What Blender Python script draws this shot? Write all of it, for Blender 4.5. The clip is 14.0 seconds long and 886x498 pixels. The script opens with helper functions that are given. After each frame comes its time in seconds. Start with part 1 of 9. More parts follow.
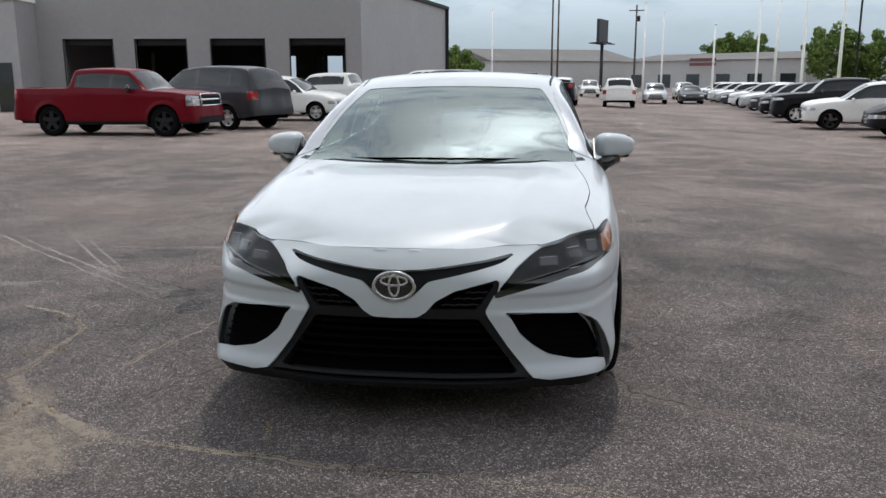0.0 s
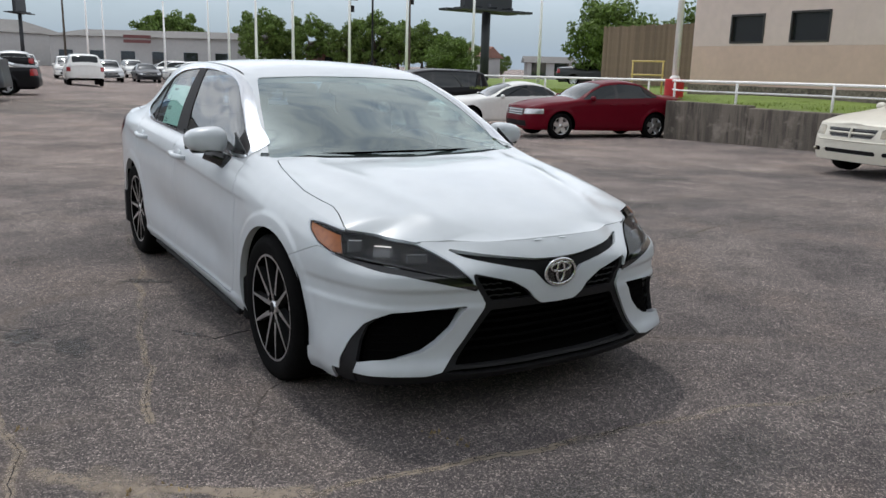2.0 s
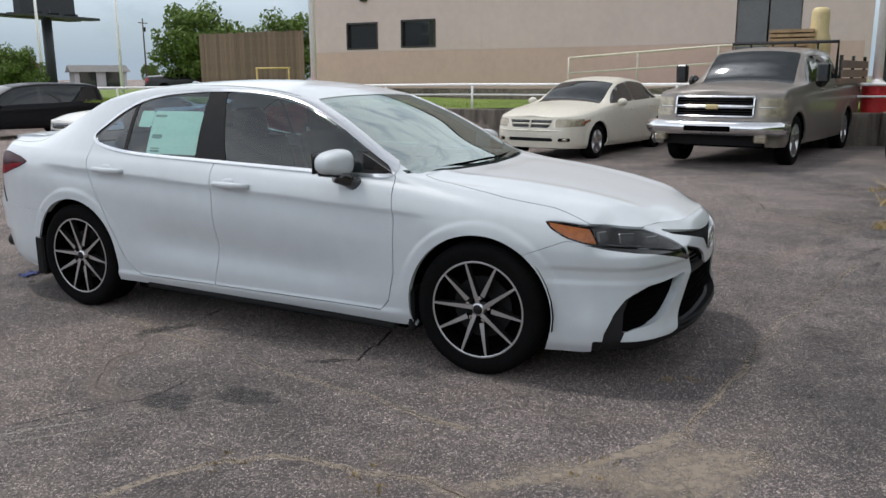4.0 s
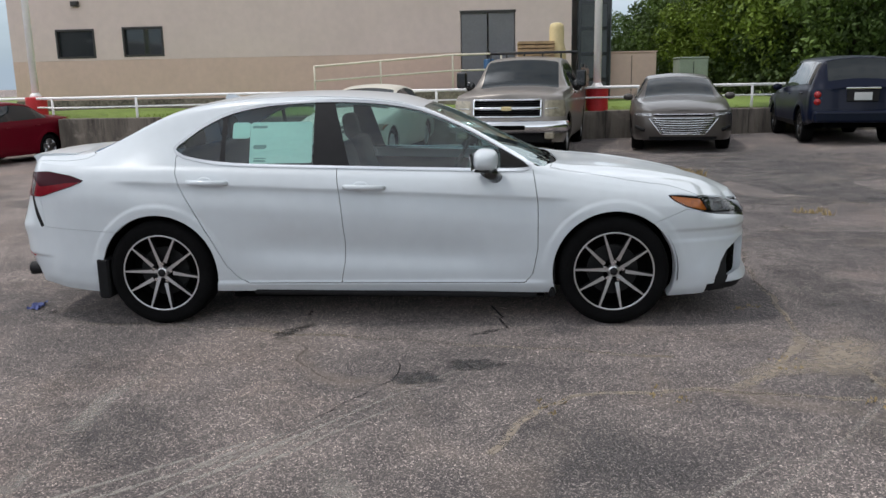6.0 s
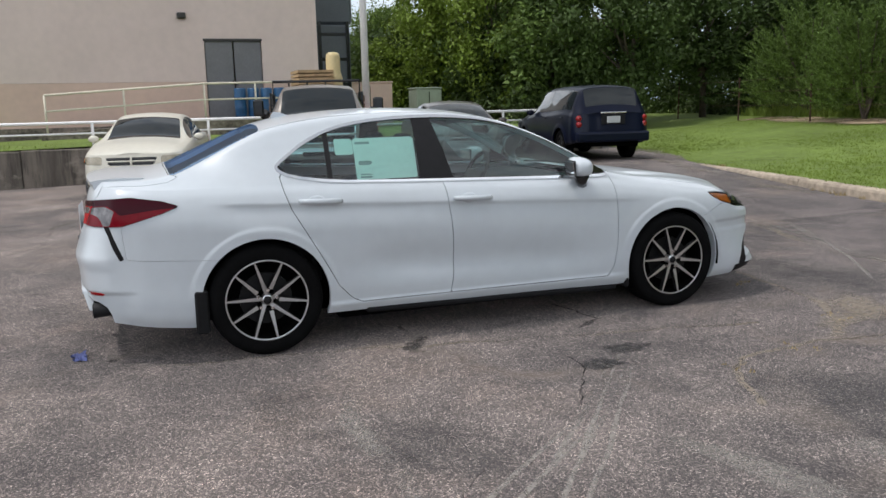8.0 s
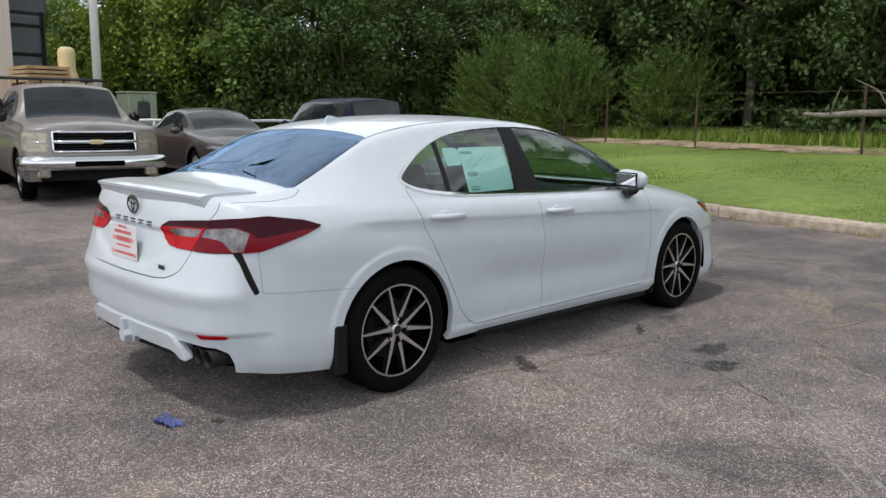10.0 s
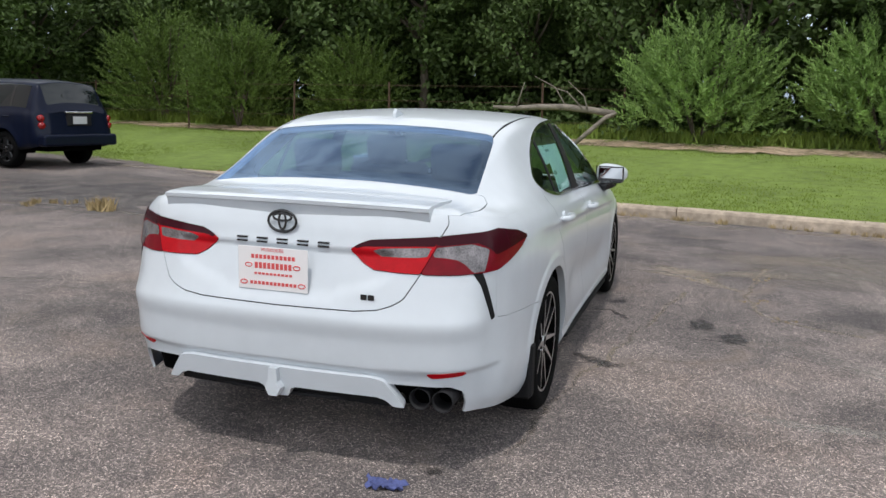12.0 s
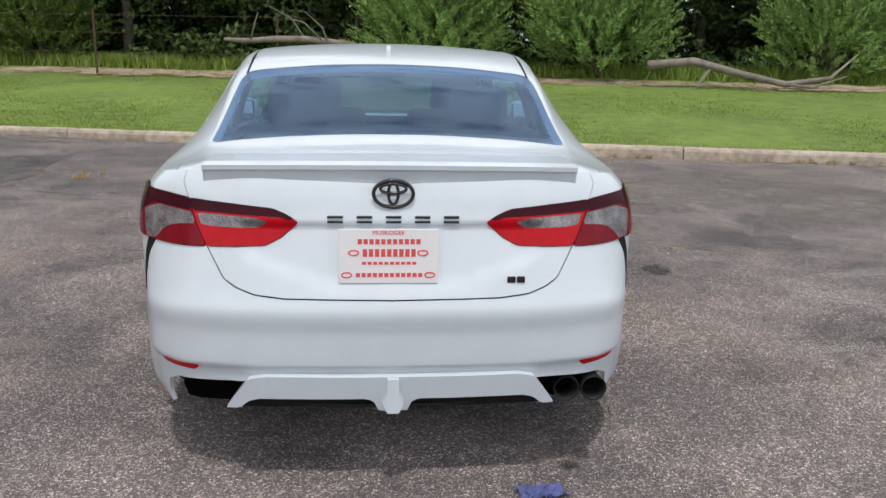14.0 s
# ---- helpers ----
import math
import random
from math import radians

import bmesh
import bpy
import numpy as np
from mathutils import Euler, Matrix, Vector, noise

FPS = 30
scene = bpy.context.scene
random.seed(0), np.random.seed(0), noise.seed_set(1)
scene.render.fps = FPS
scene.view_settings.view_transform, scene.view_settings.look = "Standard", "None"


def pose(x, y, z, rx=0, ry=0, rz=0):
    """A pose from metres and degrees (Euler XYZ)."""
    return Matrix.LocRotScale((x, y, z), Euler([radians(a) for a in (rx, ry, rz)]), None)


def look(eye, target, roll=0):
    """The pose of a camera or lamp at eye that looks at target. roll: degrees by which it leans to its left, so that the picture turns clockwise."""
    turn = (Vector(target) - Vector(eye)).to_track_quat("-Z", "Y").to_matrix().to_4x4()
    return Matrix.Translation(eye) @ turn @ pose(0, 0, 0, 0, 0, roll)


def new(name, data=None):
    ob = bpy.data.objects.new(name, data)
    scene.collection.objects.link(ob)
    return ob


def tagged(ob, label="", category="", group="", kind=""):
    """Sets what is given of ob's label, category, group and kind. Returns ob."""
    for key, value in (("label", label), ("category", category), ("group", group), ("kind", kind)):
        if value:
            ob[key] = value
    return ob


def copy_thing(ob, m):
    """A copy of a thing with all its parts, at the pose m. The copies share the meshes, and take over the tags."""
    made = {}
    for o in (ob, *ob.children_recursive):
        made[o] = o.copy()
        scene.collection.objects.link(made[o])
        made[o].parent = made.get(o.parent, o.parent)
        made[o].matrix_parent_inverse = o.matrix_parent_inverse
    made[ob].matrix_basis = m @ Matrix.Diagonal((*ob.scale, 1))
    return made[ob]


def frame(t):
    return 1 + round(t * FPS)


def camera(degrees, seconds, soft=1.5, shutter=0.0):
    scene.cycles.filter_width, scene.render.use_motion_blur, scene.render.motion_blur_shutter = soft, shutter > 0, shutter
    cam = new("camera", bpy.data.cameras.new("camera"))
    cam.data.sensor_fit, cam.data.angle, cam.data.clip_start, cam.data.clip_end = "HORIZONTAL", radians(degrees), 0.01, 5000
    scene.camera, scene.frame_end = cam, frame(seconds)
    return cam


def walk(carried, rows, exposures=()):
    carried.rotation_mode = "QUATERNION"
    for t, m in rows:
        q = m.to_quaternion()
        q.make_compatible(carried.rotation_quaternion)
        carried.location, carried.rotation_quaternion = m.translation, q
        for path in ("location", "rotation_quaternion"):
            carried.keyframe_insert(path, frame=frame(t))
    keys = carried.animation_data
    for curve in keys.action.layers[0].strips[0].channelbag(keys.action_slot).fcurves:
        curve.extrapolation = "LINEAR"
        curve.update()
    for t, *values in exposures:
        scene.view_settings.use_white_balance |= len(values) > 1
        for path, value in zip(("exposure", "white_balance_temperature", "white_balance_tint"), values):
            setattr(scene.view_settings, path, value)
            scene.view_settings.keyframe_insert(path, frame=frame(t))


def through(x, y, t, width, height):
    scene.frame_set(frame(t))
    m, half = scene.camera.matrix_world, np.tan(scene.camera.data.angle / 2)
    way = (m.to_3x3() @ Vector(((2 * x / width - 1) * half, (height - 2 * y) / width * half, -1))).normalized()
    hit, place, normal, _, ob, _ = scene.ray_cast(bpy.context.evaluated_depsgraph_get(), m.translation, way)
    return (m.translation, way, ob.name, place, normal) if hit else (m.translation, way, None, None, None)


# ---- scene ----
cam = camera(57.5, 14.0)
PATH = [
    (0, (0.56, -5.263, 1.367), (0.321, -3.319, 0.963), -0.2),
    (0.5, (-0.101, -5.27, 1.396), (0.013, -3.319, 0.97), 0.7),
    (1, (-0.769, -5.2, 1.398), (-0.32, -3.303, 0.95), 0.9),
    (1.5, (-1.426, -5.055, 1.416), (-0.673, -3.258, 0.967), 1.2),
    (2, (-2.071, -4.818, 1.416), (-1.036, -3.164, 0.977), 1.6),
    (2.5, (-2.671, -4.463, 1.445), (-1.431, -2.951, 1.026), 1.7),
    (2.7, (-2.92, -4.308, 1.438), (-1.607, -2.857, 1.026), 0.5),
    (4.8, (-4.953, -2.164, 1.462), (-3.084, -1.582, 1.054), 0.7),
    (5, (-5.09, -1.947, 1.487), (-3.203, -1.424, 1.08), 0.4),
    (5.5, (-5.404, -1.349, 1.488), (-3.473, -1.028, 1.08), -0.8),
    (6, (-5.692, -0.734, 1.486), (-3.739, -0.602, 1.079), -1.1),
    (6.5, (-5.811, -0.081, 1.462), (-3.854, -0.156, 1.054), -1.8),
    (7, (-5.848, 0.589, 1.457), (-3.911, 0.299, 1.05), -1.2),
    (7.5, (-5.751, 1.256, 1.437), (-3.86, 0.738, 1.042), -1.3),
    (8, (-5.592, 1.928, 1.437), (-3.733, 1.275, 1.089), -1.4),
    (8.5, (-5.319, 2.524, 1.419), (-3.561, 1.637, 1.069), -0.9),
    (9, (-4.914, 3.072, 1.423), (-3.237, 2.037, 1.081), -0.5),
    (9.2, (-4.736, 3.286, 1.438), (-3.108, 2.174, 1.103), -0.2),
    (11.3, (-2.429, 4.921, 1.415), (-1.516, 3.173, 1.084), 1.6),
    (11.5, (-2.188, 5.017, 1.432), (-1.386, 3.214, 1.103), 1.8),
    (12, (-1.541, 5.147, 1.426), (-0.939, 3.27, 1.089), 1.5),
    (12.5, (-0.928, 5.225, 1.426), (-0.526, 3.297, 1.075), 1.3),
    (13, (-0.433, 5.146, 1.407), (-0.354, 3.181, 1.041), 0.5),
    (13.5, (-0.076, 5.003, 1.42), (-0.186, 3.046, 1.024), 1.4),
    (14, (0.069, 4.796, 1.415), (-0.093, 2.861, 0.936), 1.1),
]
walk(cam, [(t, look(eye, target, roll)) for t, eye, target, roll in PATH], [(0.0, -0.08), (2.7, -0.10), (5.0, -0.02), (9.0, -0.02), (11.5, 0.08), (14.0, 0.05)])

# ---- light: hazy midday sky with broken cloud, and a high sun ----
SUN_DIR = Vector((0.02, 0.45, 1.0)).normalized()
SUN_ELEV = math.asin(SUN_DIR.z)
SUN_ROT = math.atan2(SUN_DIR.x, SUN_DIR.y)
world = bpy.data.worlds.new("sky")
scene.world = world
world.use_nodes = True
wn, wl = world.node_tree.nodes, world.node_tree.links
wn.clear()
sky = wn.new("ShaderNodeTexSky")
sky.sky_type, sky.sun_disc = "NISHITA", False
sky.sun_elevation, sky.sun_rotation = SUN_ELEV, SUN_ROT
sky.air_density, sky.dust_density, sky.ozone_density = 1.0, 0.35, 1.6
coord = wn.new("ShaderNodeTexCoord")
cloud_map = wn.new("ShaderNodeMapping")
cloud_map.inputs["Scale"].default_value = (1.0, 1.0, 2.6)
cloud = wn.new("ShaderNodeTexNoise")
cloud.inputs["Scale"].default_value, cloud.inputs["Detail"].default_value, cloud.inputs["Roughness"].default_value = 10.0, 10.0, 0.62
cloud_ramp = wn.new("ShaderNodeValToRGB")
cloud_ramp.color_ramp.elements[0].position, cloud_ramp.color_ramp.elements[1].position = 0.34, 0.52
cloud_ramp.color_ramp.elements[0].color = (0.42, 0.42, 0.42, 1)
cloud_tint = wn.new("ShaderNodeMix")
cloud_tint.data_type = "RGBA"
back = wn.new("ShaderNodeBackground")
back.inputs["Strength"].default_value = 0.103
wout = wn.new("ShaderNodeOutputWorld")
wl.new(coord.outputs["Generated"], cloud_map.inputs["Vector"])
wl.new(cloud_map.outputs["Vector"], cloud.inputs["Vector"])
wl.new(cloud.outputs["Fac"], cloud_ramp.inputs["Fac"])
axes = wn.new("ShaderNodeSeparateXYZ")
rise = wn.new("ShaderNodeMapRange")
rise.inputs["From Min"].default_value, rise.inputs["From Max"].default_value = 0.03, 0.20
rise.inputs["To Min"].default_value, rise.inputs["To Max"].default_value = 0.10, 0.95
amount = wn.new("ShaderNodeMath")
amount.operation = "MULTIPLY"
wl.new(coord.outputs["Generated"], axes.inputs["Vector"])
wl.new(axes.outputs["Z"], rise.inputs["Value"])
wl.new(cloud_ramp.outputs["Color"], amount.inputs[0])
wl.new(rise.outputs["Result"], amount.inputs[1])
wl.new(amount.outputs[0], cloud_tint.inputs["Factor"])
glow_dot = wn.new("ShaderNodeVectorMath")
glow_dot.operation = "DOT_PRODUCT"
glow_dot.inputs[1].default_value = SUN_DIR
glow_pow = wn.new("ShaderNodeMath")
glow_pow.operation = "POWER"
glow_pow.inputs[1].default_value = 80.0
glow_gain = wn.new("ShaderNodeMath")
glow_gain.operation = "MULTIPLY_ADD"
glow_gain.inputs[1].default_value, glow_gain.inputs[2].default_value = 8.0, 1.0
cloud_lit = wn.new("ShaderNodeVectorMath")
cloud_lit.operation = "SCALE"
cloud_lit.inputs[0].default_value = (11.0, 11.5, 12.2)
glow_clamp = wn.new("ShaderNodeMath")
glow_clamp.operation = "MAXIMUM"
glow_clamp.inputs[1].default_value = 0.0
wl.new(coord.outputs["Generated"], glow_dot.inputs[0])
wl.new(glow_dot.outputs["Value"], glow_clamp.inputs[0])
wl.new(glow_clamp.outputs[0], glow_pow.inputs[0])
wl.new(glow_pow.outputs[0], glow_gain.inputs[0])
# clouds stand brightest low round the sky, thinner overhead
low_bright = wn.new("ShaderNodeMapRange")
low_bright.inputs["From Min"].default_value, low_bright.inputs["From Max"].default_value = 0.25, 0.85
low_bright.inputs["To Min"].default_value, low_bright.inputs["To Max"].default_value = 1.40, 0.56
low_gain = wn.new("ShaderNodeMath")
low_gain.operation = "MULTIPLY"
wl.new(axes.outputs["Z"], low_bright.inputs["Value"])
wl.new(low_bright.outputs["Result"], low_gain.inputs[0])
wl.new(glow_gain.outputs[0], low_gain.inputs[1])
wl.new(low_gain.outputs[0], cloud_lit.inputs["Scale"])
wl.new(cloud_lit.outputs["Vector"], cloud_tint.inputs["B"])
wl.new(sky.outputs["Color"], cloud_tint.inputs["A"])
haze_amount = wn.new("ShaderNodeMapRange")
haze_amount.inputs["From Min"].default_value, haze_amount.inputs["From Max"].default_value = 0.02, 0.17
haze_amount.inputs["To Min"].default_value, haze_amount.inputs["To Max"].default_value = 0.92, 0.0
haze = wn.new("ShaderNodeMix")
haze.data_type = "RGBA"
haze.inputs["B"].default_value = (3.6, 4.6, 5.8, 1)
wl.new(axes.outputs["Z"], haze_amount.inputs["Value"])
wl.new(haze_amount.outputs["Result"], haze.inputs["Factor"])
wl.new(cloud_tint.outputs["Result"], haze.inputs["A"])
wl.new(haze.outputs["Result"], back.inputs["Color"])
wl.new(back.outputs["Background"], wout.inputs["Surface"])
sun = new("sun", bpy.data.lights.new("sun", "SUN"))
sun.data.energy, sun.data.angle, sun.data.color = 1.66, radians(2.5), (1.0, 0.955, 0.90)
sun.matrix_world = look(SUN_DIR * 60, (0, 0, 0))

# ---- materials ----
MATS = {}


def mat(name, color, rough=0.6, metal=0.0, coat=0.0, noise_scale=0.0, noise_amount=0.0, bump=0.0, bump_scale=60.0, spec=0.5, island=0.0, coat_rough=0.03, each=0.0):
    """A surface with grain at two scales: broad stains and fine relief."""
    m = bpy.data.materials.new(name)
    m.use_nodes = True
    nt = m.node_tree
    b = nt.nodes["Principled BSDF"]
    b.inputs["Base Color"].default_value = (*color, 1)
    b.inputs["Roughness"].default_value, b.inputs["Metallic"].default_value = rough, metal
    b.inputs["Coat Weight"].default_value, b.inputs["Coat Roughness"].default_value = coat, coat_rough
    b.inputs["Specular IOR Level"].default_value = spec
    tc = nt.nodes.new("ShaderNodeTexCoord")
    if noise_amount > 0 or island > 0 or each > 0:
        n1 = nt.nodes.new("ShaderNodeTexNoise")
        n1.inputs["Scale"].default_value, n1.inputs["Detail"].default_value = noise_scale, 8
        n2 = nt.nodes.new("ShaderNodeTexNoise")
        n2.inputs["Scale"].default_value, n2.inputs["Detail"].default_value = noise_scale * 9, 4
        add = nt.nodes.new("ShaderNodeMath")
        add.operation = "ADD"
        nt.links.new(tc.outputs["Object"], n1.inputs["Vector"])
        nt.links.new(tc.outputs["Object"], n2.inputs["Vector"])
        nt.links.new(n1.outputs["Fac"], add.inputs[0])
        nt.links.new(n2.outputs["Fac"], add.inputs[1])
        last = add
        if island > 0:
            geo = nt.nodes.new("ShaderNodeNewGeometry")
            mul = nt.nodes.new("ShaderNodeMath")
            mul.operation = "MULTIPLY_ADD"
            mul.inputs[1].default_value = island
            nt.links.new(geo.outputs["Random Per Island"], mul.inputs[0])
            nt.links.new(add.outputs[0], mul.inputs[2])
            last = mul
        if each > 0:
            info = nt.nodes.new("ShaderNodeObjectInfo")
            mul2 = nt.nodes.new("ShaderNodeMath")
            mul2.operation = "MULTIPLY_ADD"
            mul2.inputs[1].default_value = each
            nt.links.new(info.outputs["Random"], mul2.inputs[0])
            nt.links.new(last.outputs[0], mul2.inputs[2])
            last = mul2
        mr = nt.nodes.new("ShaderNodeMapRange")
        mr.inputs["From Min"].default_value, mr.inputs["From Max"].default_value = 0.7, 1.3 + island + each
        mr.inputs["To Min"].default_value, mr.inputs["To Max"].default_value = 1 - noise_amount, 1 + noise_amount
        nt.links.new(last.outputs[0], mr.inputs["Value"])
        vm = nt.nodes.new("ShaderNodeVectorMath")
        vm.operation = "SCALE"
        vm.inputs[0].default_value = color
        nt.links.new(mr.outputs["Result"], vm.inputs["Scale"])
        nt.links.new(vm.outputs["Vector"], b.inputs["Base Color"])
    if bump > 0:
        n3 = nt.nodes.new("ShaderNodeTexNoise")
        n3.inputs["Scale"].default_value, n3.inputs["Detail"].default_value = bump_scale, 6
        bp = nt.nodes.new("ShaderNodeBump")
        bp.inputs["Strength"].default_value, bp.inputs["Distance"].default_value = bump, 0.02
        nt.links.new(tc.outputs["Object"], n3.inputs["Vector"])
        nt.links.new(n3.outputs["Fac"], bp.inputs["Height"])
        nt.links.new(bp.outputs["Normal"], b.inputs["Normal"])
    MATS[name] = m
    return m


def paint(name, color, metallic=0.0, rough=0.32):
    """Car lacquer: base coat under a clear coat."""
    m = mat(name, color, rough, metallic, coat=0.6, noise_scale=1.2, noise_amount=0.03, spec=0.22)
    return m


def glass(name, tint, rough=0.0, through=0.55, gloss=1.0, most=0.9, sheen=(1.0, 1.0, 1.0)):
    """Car glass: a thin tinted pane, clear and mirror-like by Fresnel."""
    m = bpy.data.materials.new(name)
    m.use_nodes = True
    nt = m.node_tree
    nt.nodes.clear()
    out = nt.nodes.new("ShaderNodeOutputMaterial")
    tr = nt.nodes.new("ShaderNodeBsdfTransparent")
    tr.inputs["Color"].default_value = (*[c * through for c in tint], 1)
    gl = nt.nodes.new("ShaderNodeBsdfGlossy")
    gl.inputs["Roughness"].default_value = rough
    gl.inputs["Color"].default_value = (*sheen, 1)
    fr = nt.nodes.new("ShaderNodeFresnel")
    fr.inputs["IOR"].default_value = 1.6
    mul = nt.nodes.new("ShaderNodeMath")
    mul.operation = "MULTIPLY"
    mul.use_clamp = True
    mul.inputs[1].default_value = gloss
    mix = nt.nodes.new("ShaderNodeMixShader")
    nt.links.new(fr.outputs["Fac"], mul.inputs[0])
    top = nt.nodes.new("ShaderNodeMath")
    top.operation = "MINIMUM"
    top.inputs[1].default_value = most
    nt.links.new(mul.outputs[0], top.inputs[0])
    nt.links.new(top.outputs[0], mix.inputs["Fac"])
    nt.links.new(tr.outputs["BSDF"], mix.inputs[1])
    nt.links.new(gl.outputs["BSDF"], mix.inputs[2])
    nt.links.new(mix.outputs["Shader"], out.inputs["Surface"])
    MATS[name] = m
    return m


WHITE = paint("pearl_white_paint", (0.600, 0.642, 0.682), 0.0, 0.30)
BLACK = mat("gloss_black", (0.012, 0.012, 0.013), 0.18, coat=0.6)
MATTE = mat("matte_black_plastic", (0.011, 0.011, 0.012), 0.7, noise_scale=20, noise_amount=0.2, spec=0.18)
GREYP = mat("dark_grey_plastic", (0.014, 0.0138, 0.0155), 0.6, noise_scale=15, noise_amount=0.15, spec=0.25)
# near-black: puts the shade of gaps, wells and open grilles into the colour
VOID = mat("void_shade_black", (0.003, 0.003, 0.003), 0.9, spec=0.02)
CHROME = mat("chrome", (0.75, 0.76, 0.78), 0.12, 1.0)
SILVER = mat("machined_alloy", (0.66, 0.67, 0.69), 0.30, 1.0)
SMOKED = mat("smoked_lamp_plastic", (0.05, 0.05, 0.054), 0.25, 0.2, coat=0.4)
DISC = mat("brake_steel", (0.016, 0.016, 0.017), 0.5, 0.6)
RUBBER = mat("tyre_rubber", (0.006, 0.006, 0.0063), 0.8, noise_scale=8, noise_amount=0.25, bump=0.1, spec=0.06)
GLASS = glass("side_glass", (0.66, 0.86, 0.84), through=0.88, gloss=1.4, most=0.26)
GLASS_F = glass("windscreen_glass", (0.78, 0.97, 0.93), 0.015, through=0.60, gloss=3.4, most=0.42, sheen=(0.88, 0.98, 0.95))
# the blue sheen puts a mirrored blue sky into the rear glass
GLASS_D = glass("blue_sheen_rear_glass", (0.40, 0.60, 0.86), through=0.95, gloss=2.2, most=0.34, sheen=(0.55, 0.74, 1.0))
LENS = glass("clear_lens", (0.92, 0.94, 0.96), through=0.92, gloss=0.7, most=0.14)
RED_LENS = mat("red_lens", (0.44, 0.004, 0.010), 0.25, coat=0.10, spec=0.12, noise_scale=25, noise_amount=0.15)
RED_DEEP = mat("deep_red_lens", (0.17, 0.003, 0.010), 0.25, coat=0.10, spec=0.12, noise_scale=25, noise_amount=0.2)
DARKRED = mat("dark_red_lens", (0.040, 0.003, 0.008), 0.25, coat=0.06, spec=0.1)
CLEAR_TAIL = mat("clear_tail_lens", (0.17, 0.155, 0.16), 0.2, 0.3, coat=0.4, noise_scale=22, noise_amount=0.65)
AMBER = mat("amber_lens", (0.30, 0.085, 0.012), 0.2, coat=0.4, noise_scale=50, noise_amount=0.3)
SEAT = mat("black_seat_cloth", (0.02, 0.02, 0.022), 0.8, noise_scale=30, noise_amount=0.3)
INTERIOR = mat("dark_interior", (0.03, 0.03, 0.032), 0.7, noise_scale=10, noise_amount=0.2)
PAPER = mat("window_sticker_paper", (0.78, 0.93, 0.86), 0.7, noise_scale=4, noise_amount=0.05)
RED_PRINT = mat("red_print", (0.66, 0.09, 0.09), 0.5)
PLATE = mat("plate_white", (0.80, 0.78, 0.78), 0.35)
CONC = mat("old_concrete", (0.17, 0.145, 0.12), 0.9, noise_scale=1.3, noise_amount=0.75, bump=0.5, bump_scale=18)
KERB = mat("kerb_concrete", (0.42, 0.345, 0.27), 0.9, noise_scale=1.2, noise_amount=0.35, bump=0.4, bump_scale=30)
RAILP = mat("cream_rail_paint", (0.72, 0.66, 0.55), 0.5, noise_scale=4, noise_amount=0.15)
WHITEPAINT = mat("white_pole_paint", (0.93, 0.92, 0.91), 0.5, noise_scale=2, noise_amount=0.06)
REDPAINT = mat("red_base_paint", (0.55, 0.025, 0.03), 0.55, noise_scale=3, noise_amount=0.2)

# ---- mesh helpers ----
def mesh_of(name, verts, faces, material=None, smooth=False, normals=None):
    me = bpy.data.meshes.new(name)
    me.from_pydata([tuple(v) for v in verts], [], faces)
    if material:
        me.materials.append(material)
    if smooth:
        me.shade_smooth()
    if normals is not None:
        me.normals_split_custom_set_from_vertices([tuple(n) for n in normals])
    me.update()
    return me


def put(name, verts, faces, material, parent=None, label="", smooth=False, normals=None):
    ob = new(name, mesh_of(name, verts, faces, material, smooth, normals))
    if parent is not None:
        ob.parent = parent
    if label:
        ob["label"] = label
    return ob


def part(name, bm, material, parent=None, label="", smooth=False, m=None):
    """Links a bmesh as one mesh object under a thing or a part."""
    if m is not None:
        bm.transform(m)
    me = bpy.data.meshes.new(name)
    bm.to_mesh(me)
    bm.free()
    me.materials.append(material)
    if smooth:
        me.shade_smooth()
    ob = new(name, me)
    if parent is not None:
        ob.parent = parent
    if label:
        ob["label"] = label
    return ob


def empty(name, m=None, label="", category="", group="", kind=""):
    ob = new(name)
    if m is not None:
        ob.matrix_world = m
    return tagged(ob, label, category, group, kind)


def box_bm(x0, x1, y0, y1, z0, z1, bevel=0.0, bm=None, segs=1):
    bm = bm or bmesh.new()
    r = bmesh.ops.create_cube(bm, size=1.0)
    bmesh.ops.scale(bm, vec=(x1 - x0, y1 - y0, z1 - z0), verts=r["verts"])
    bmesh.ops.translate(bm, vec=((x0 + x1) / 2, (y0 + y1) / 2, (z0 + z1) / 2), verts=r["verts"])
    if bevel > 0:
        edges = list({e for v in r["verts"] for e in v.link_edges})
        bmesh.ops.bevel(bm, geom=edges, offset=bevel, segments=segs, profile=0.5, affect="EDGES")
    return bm


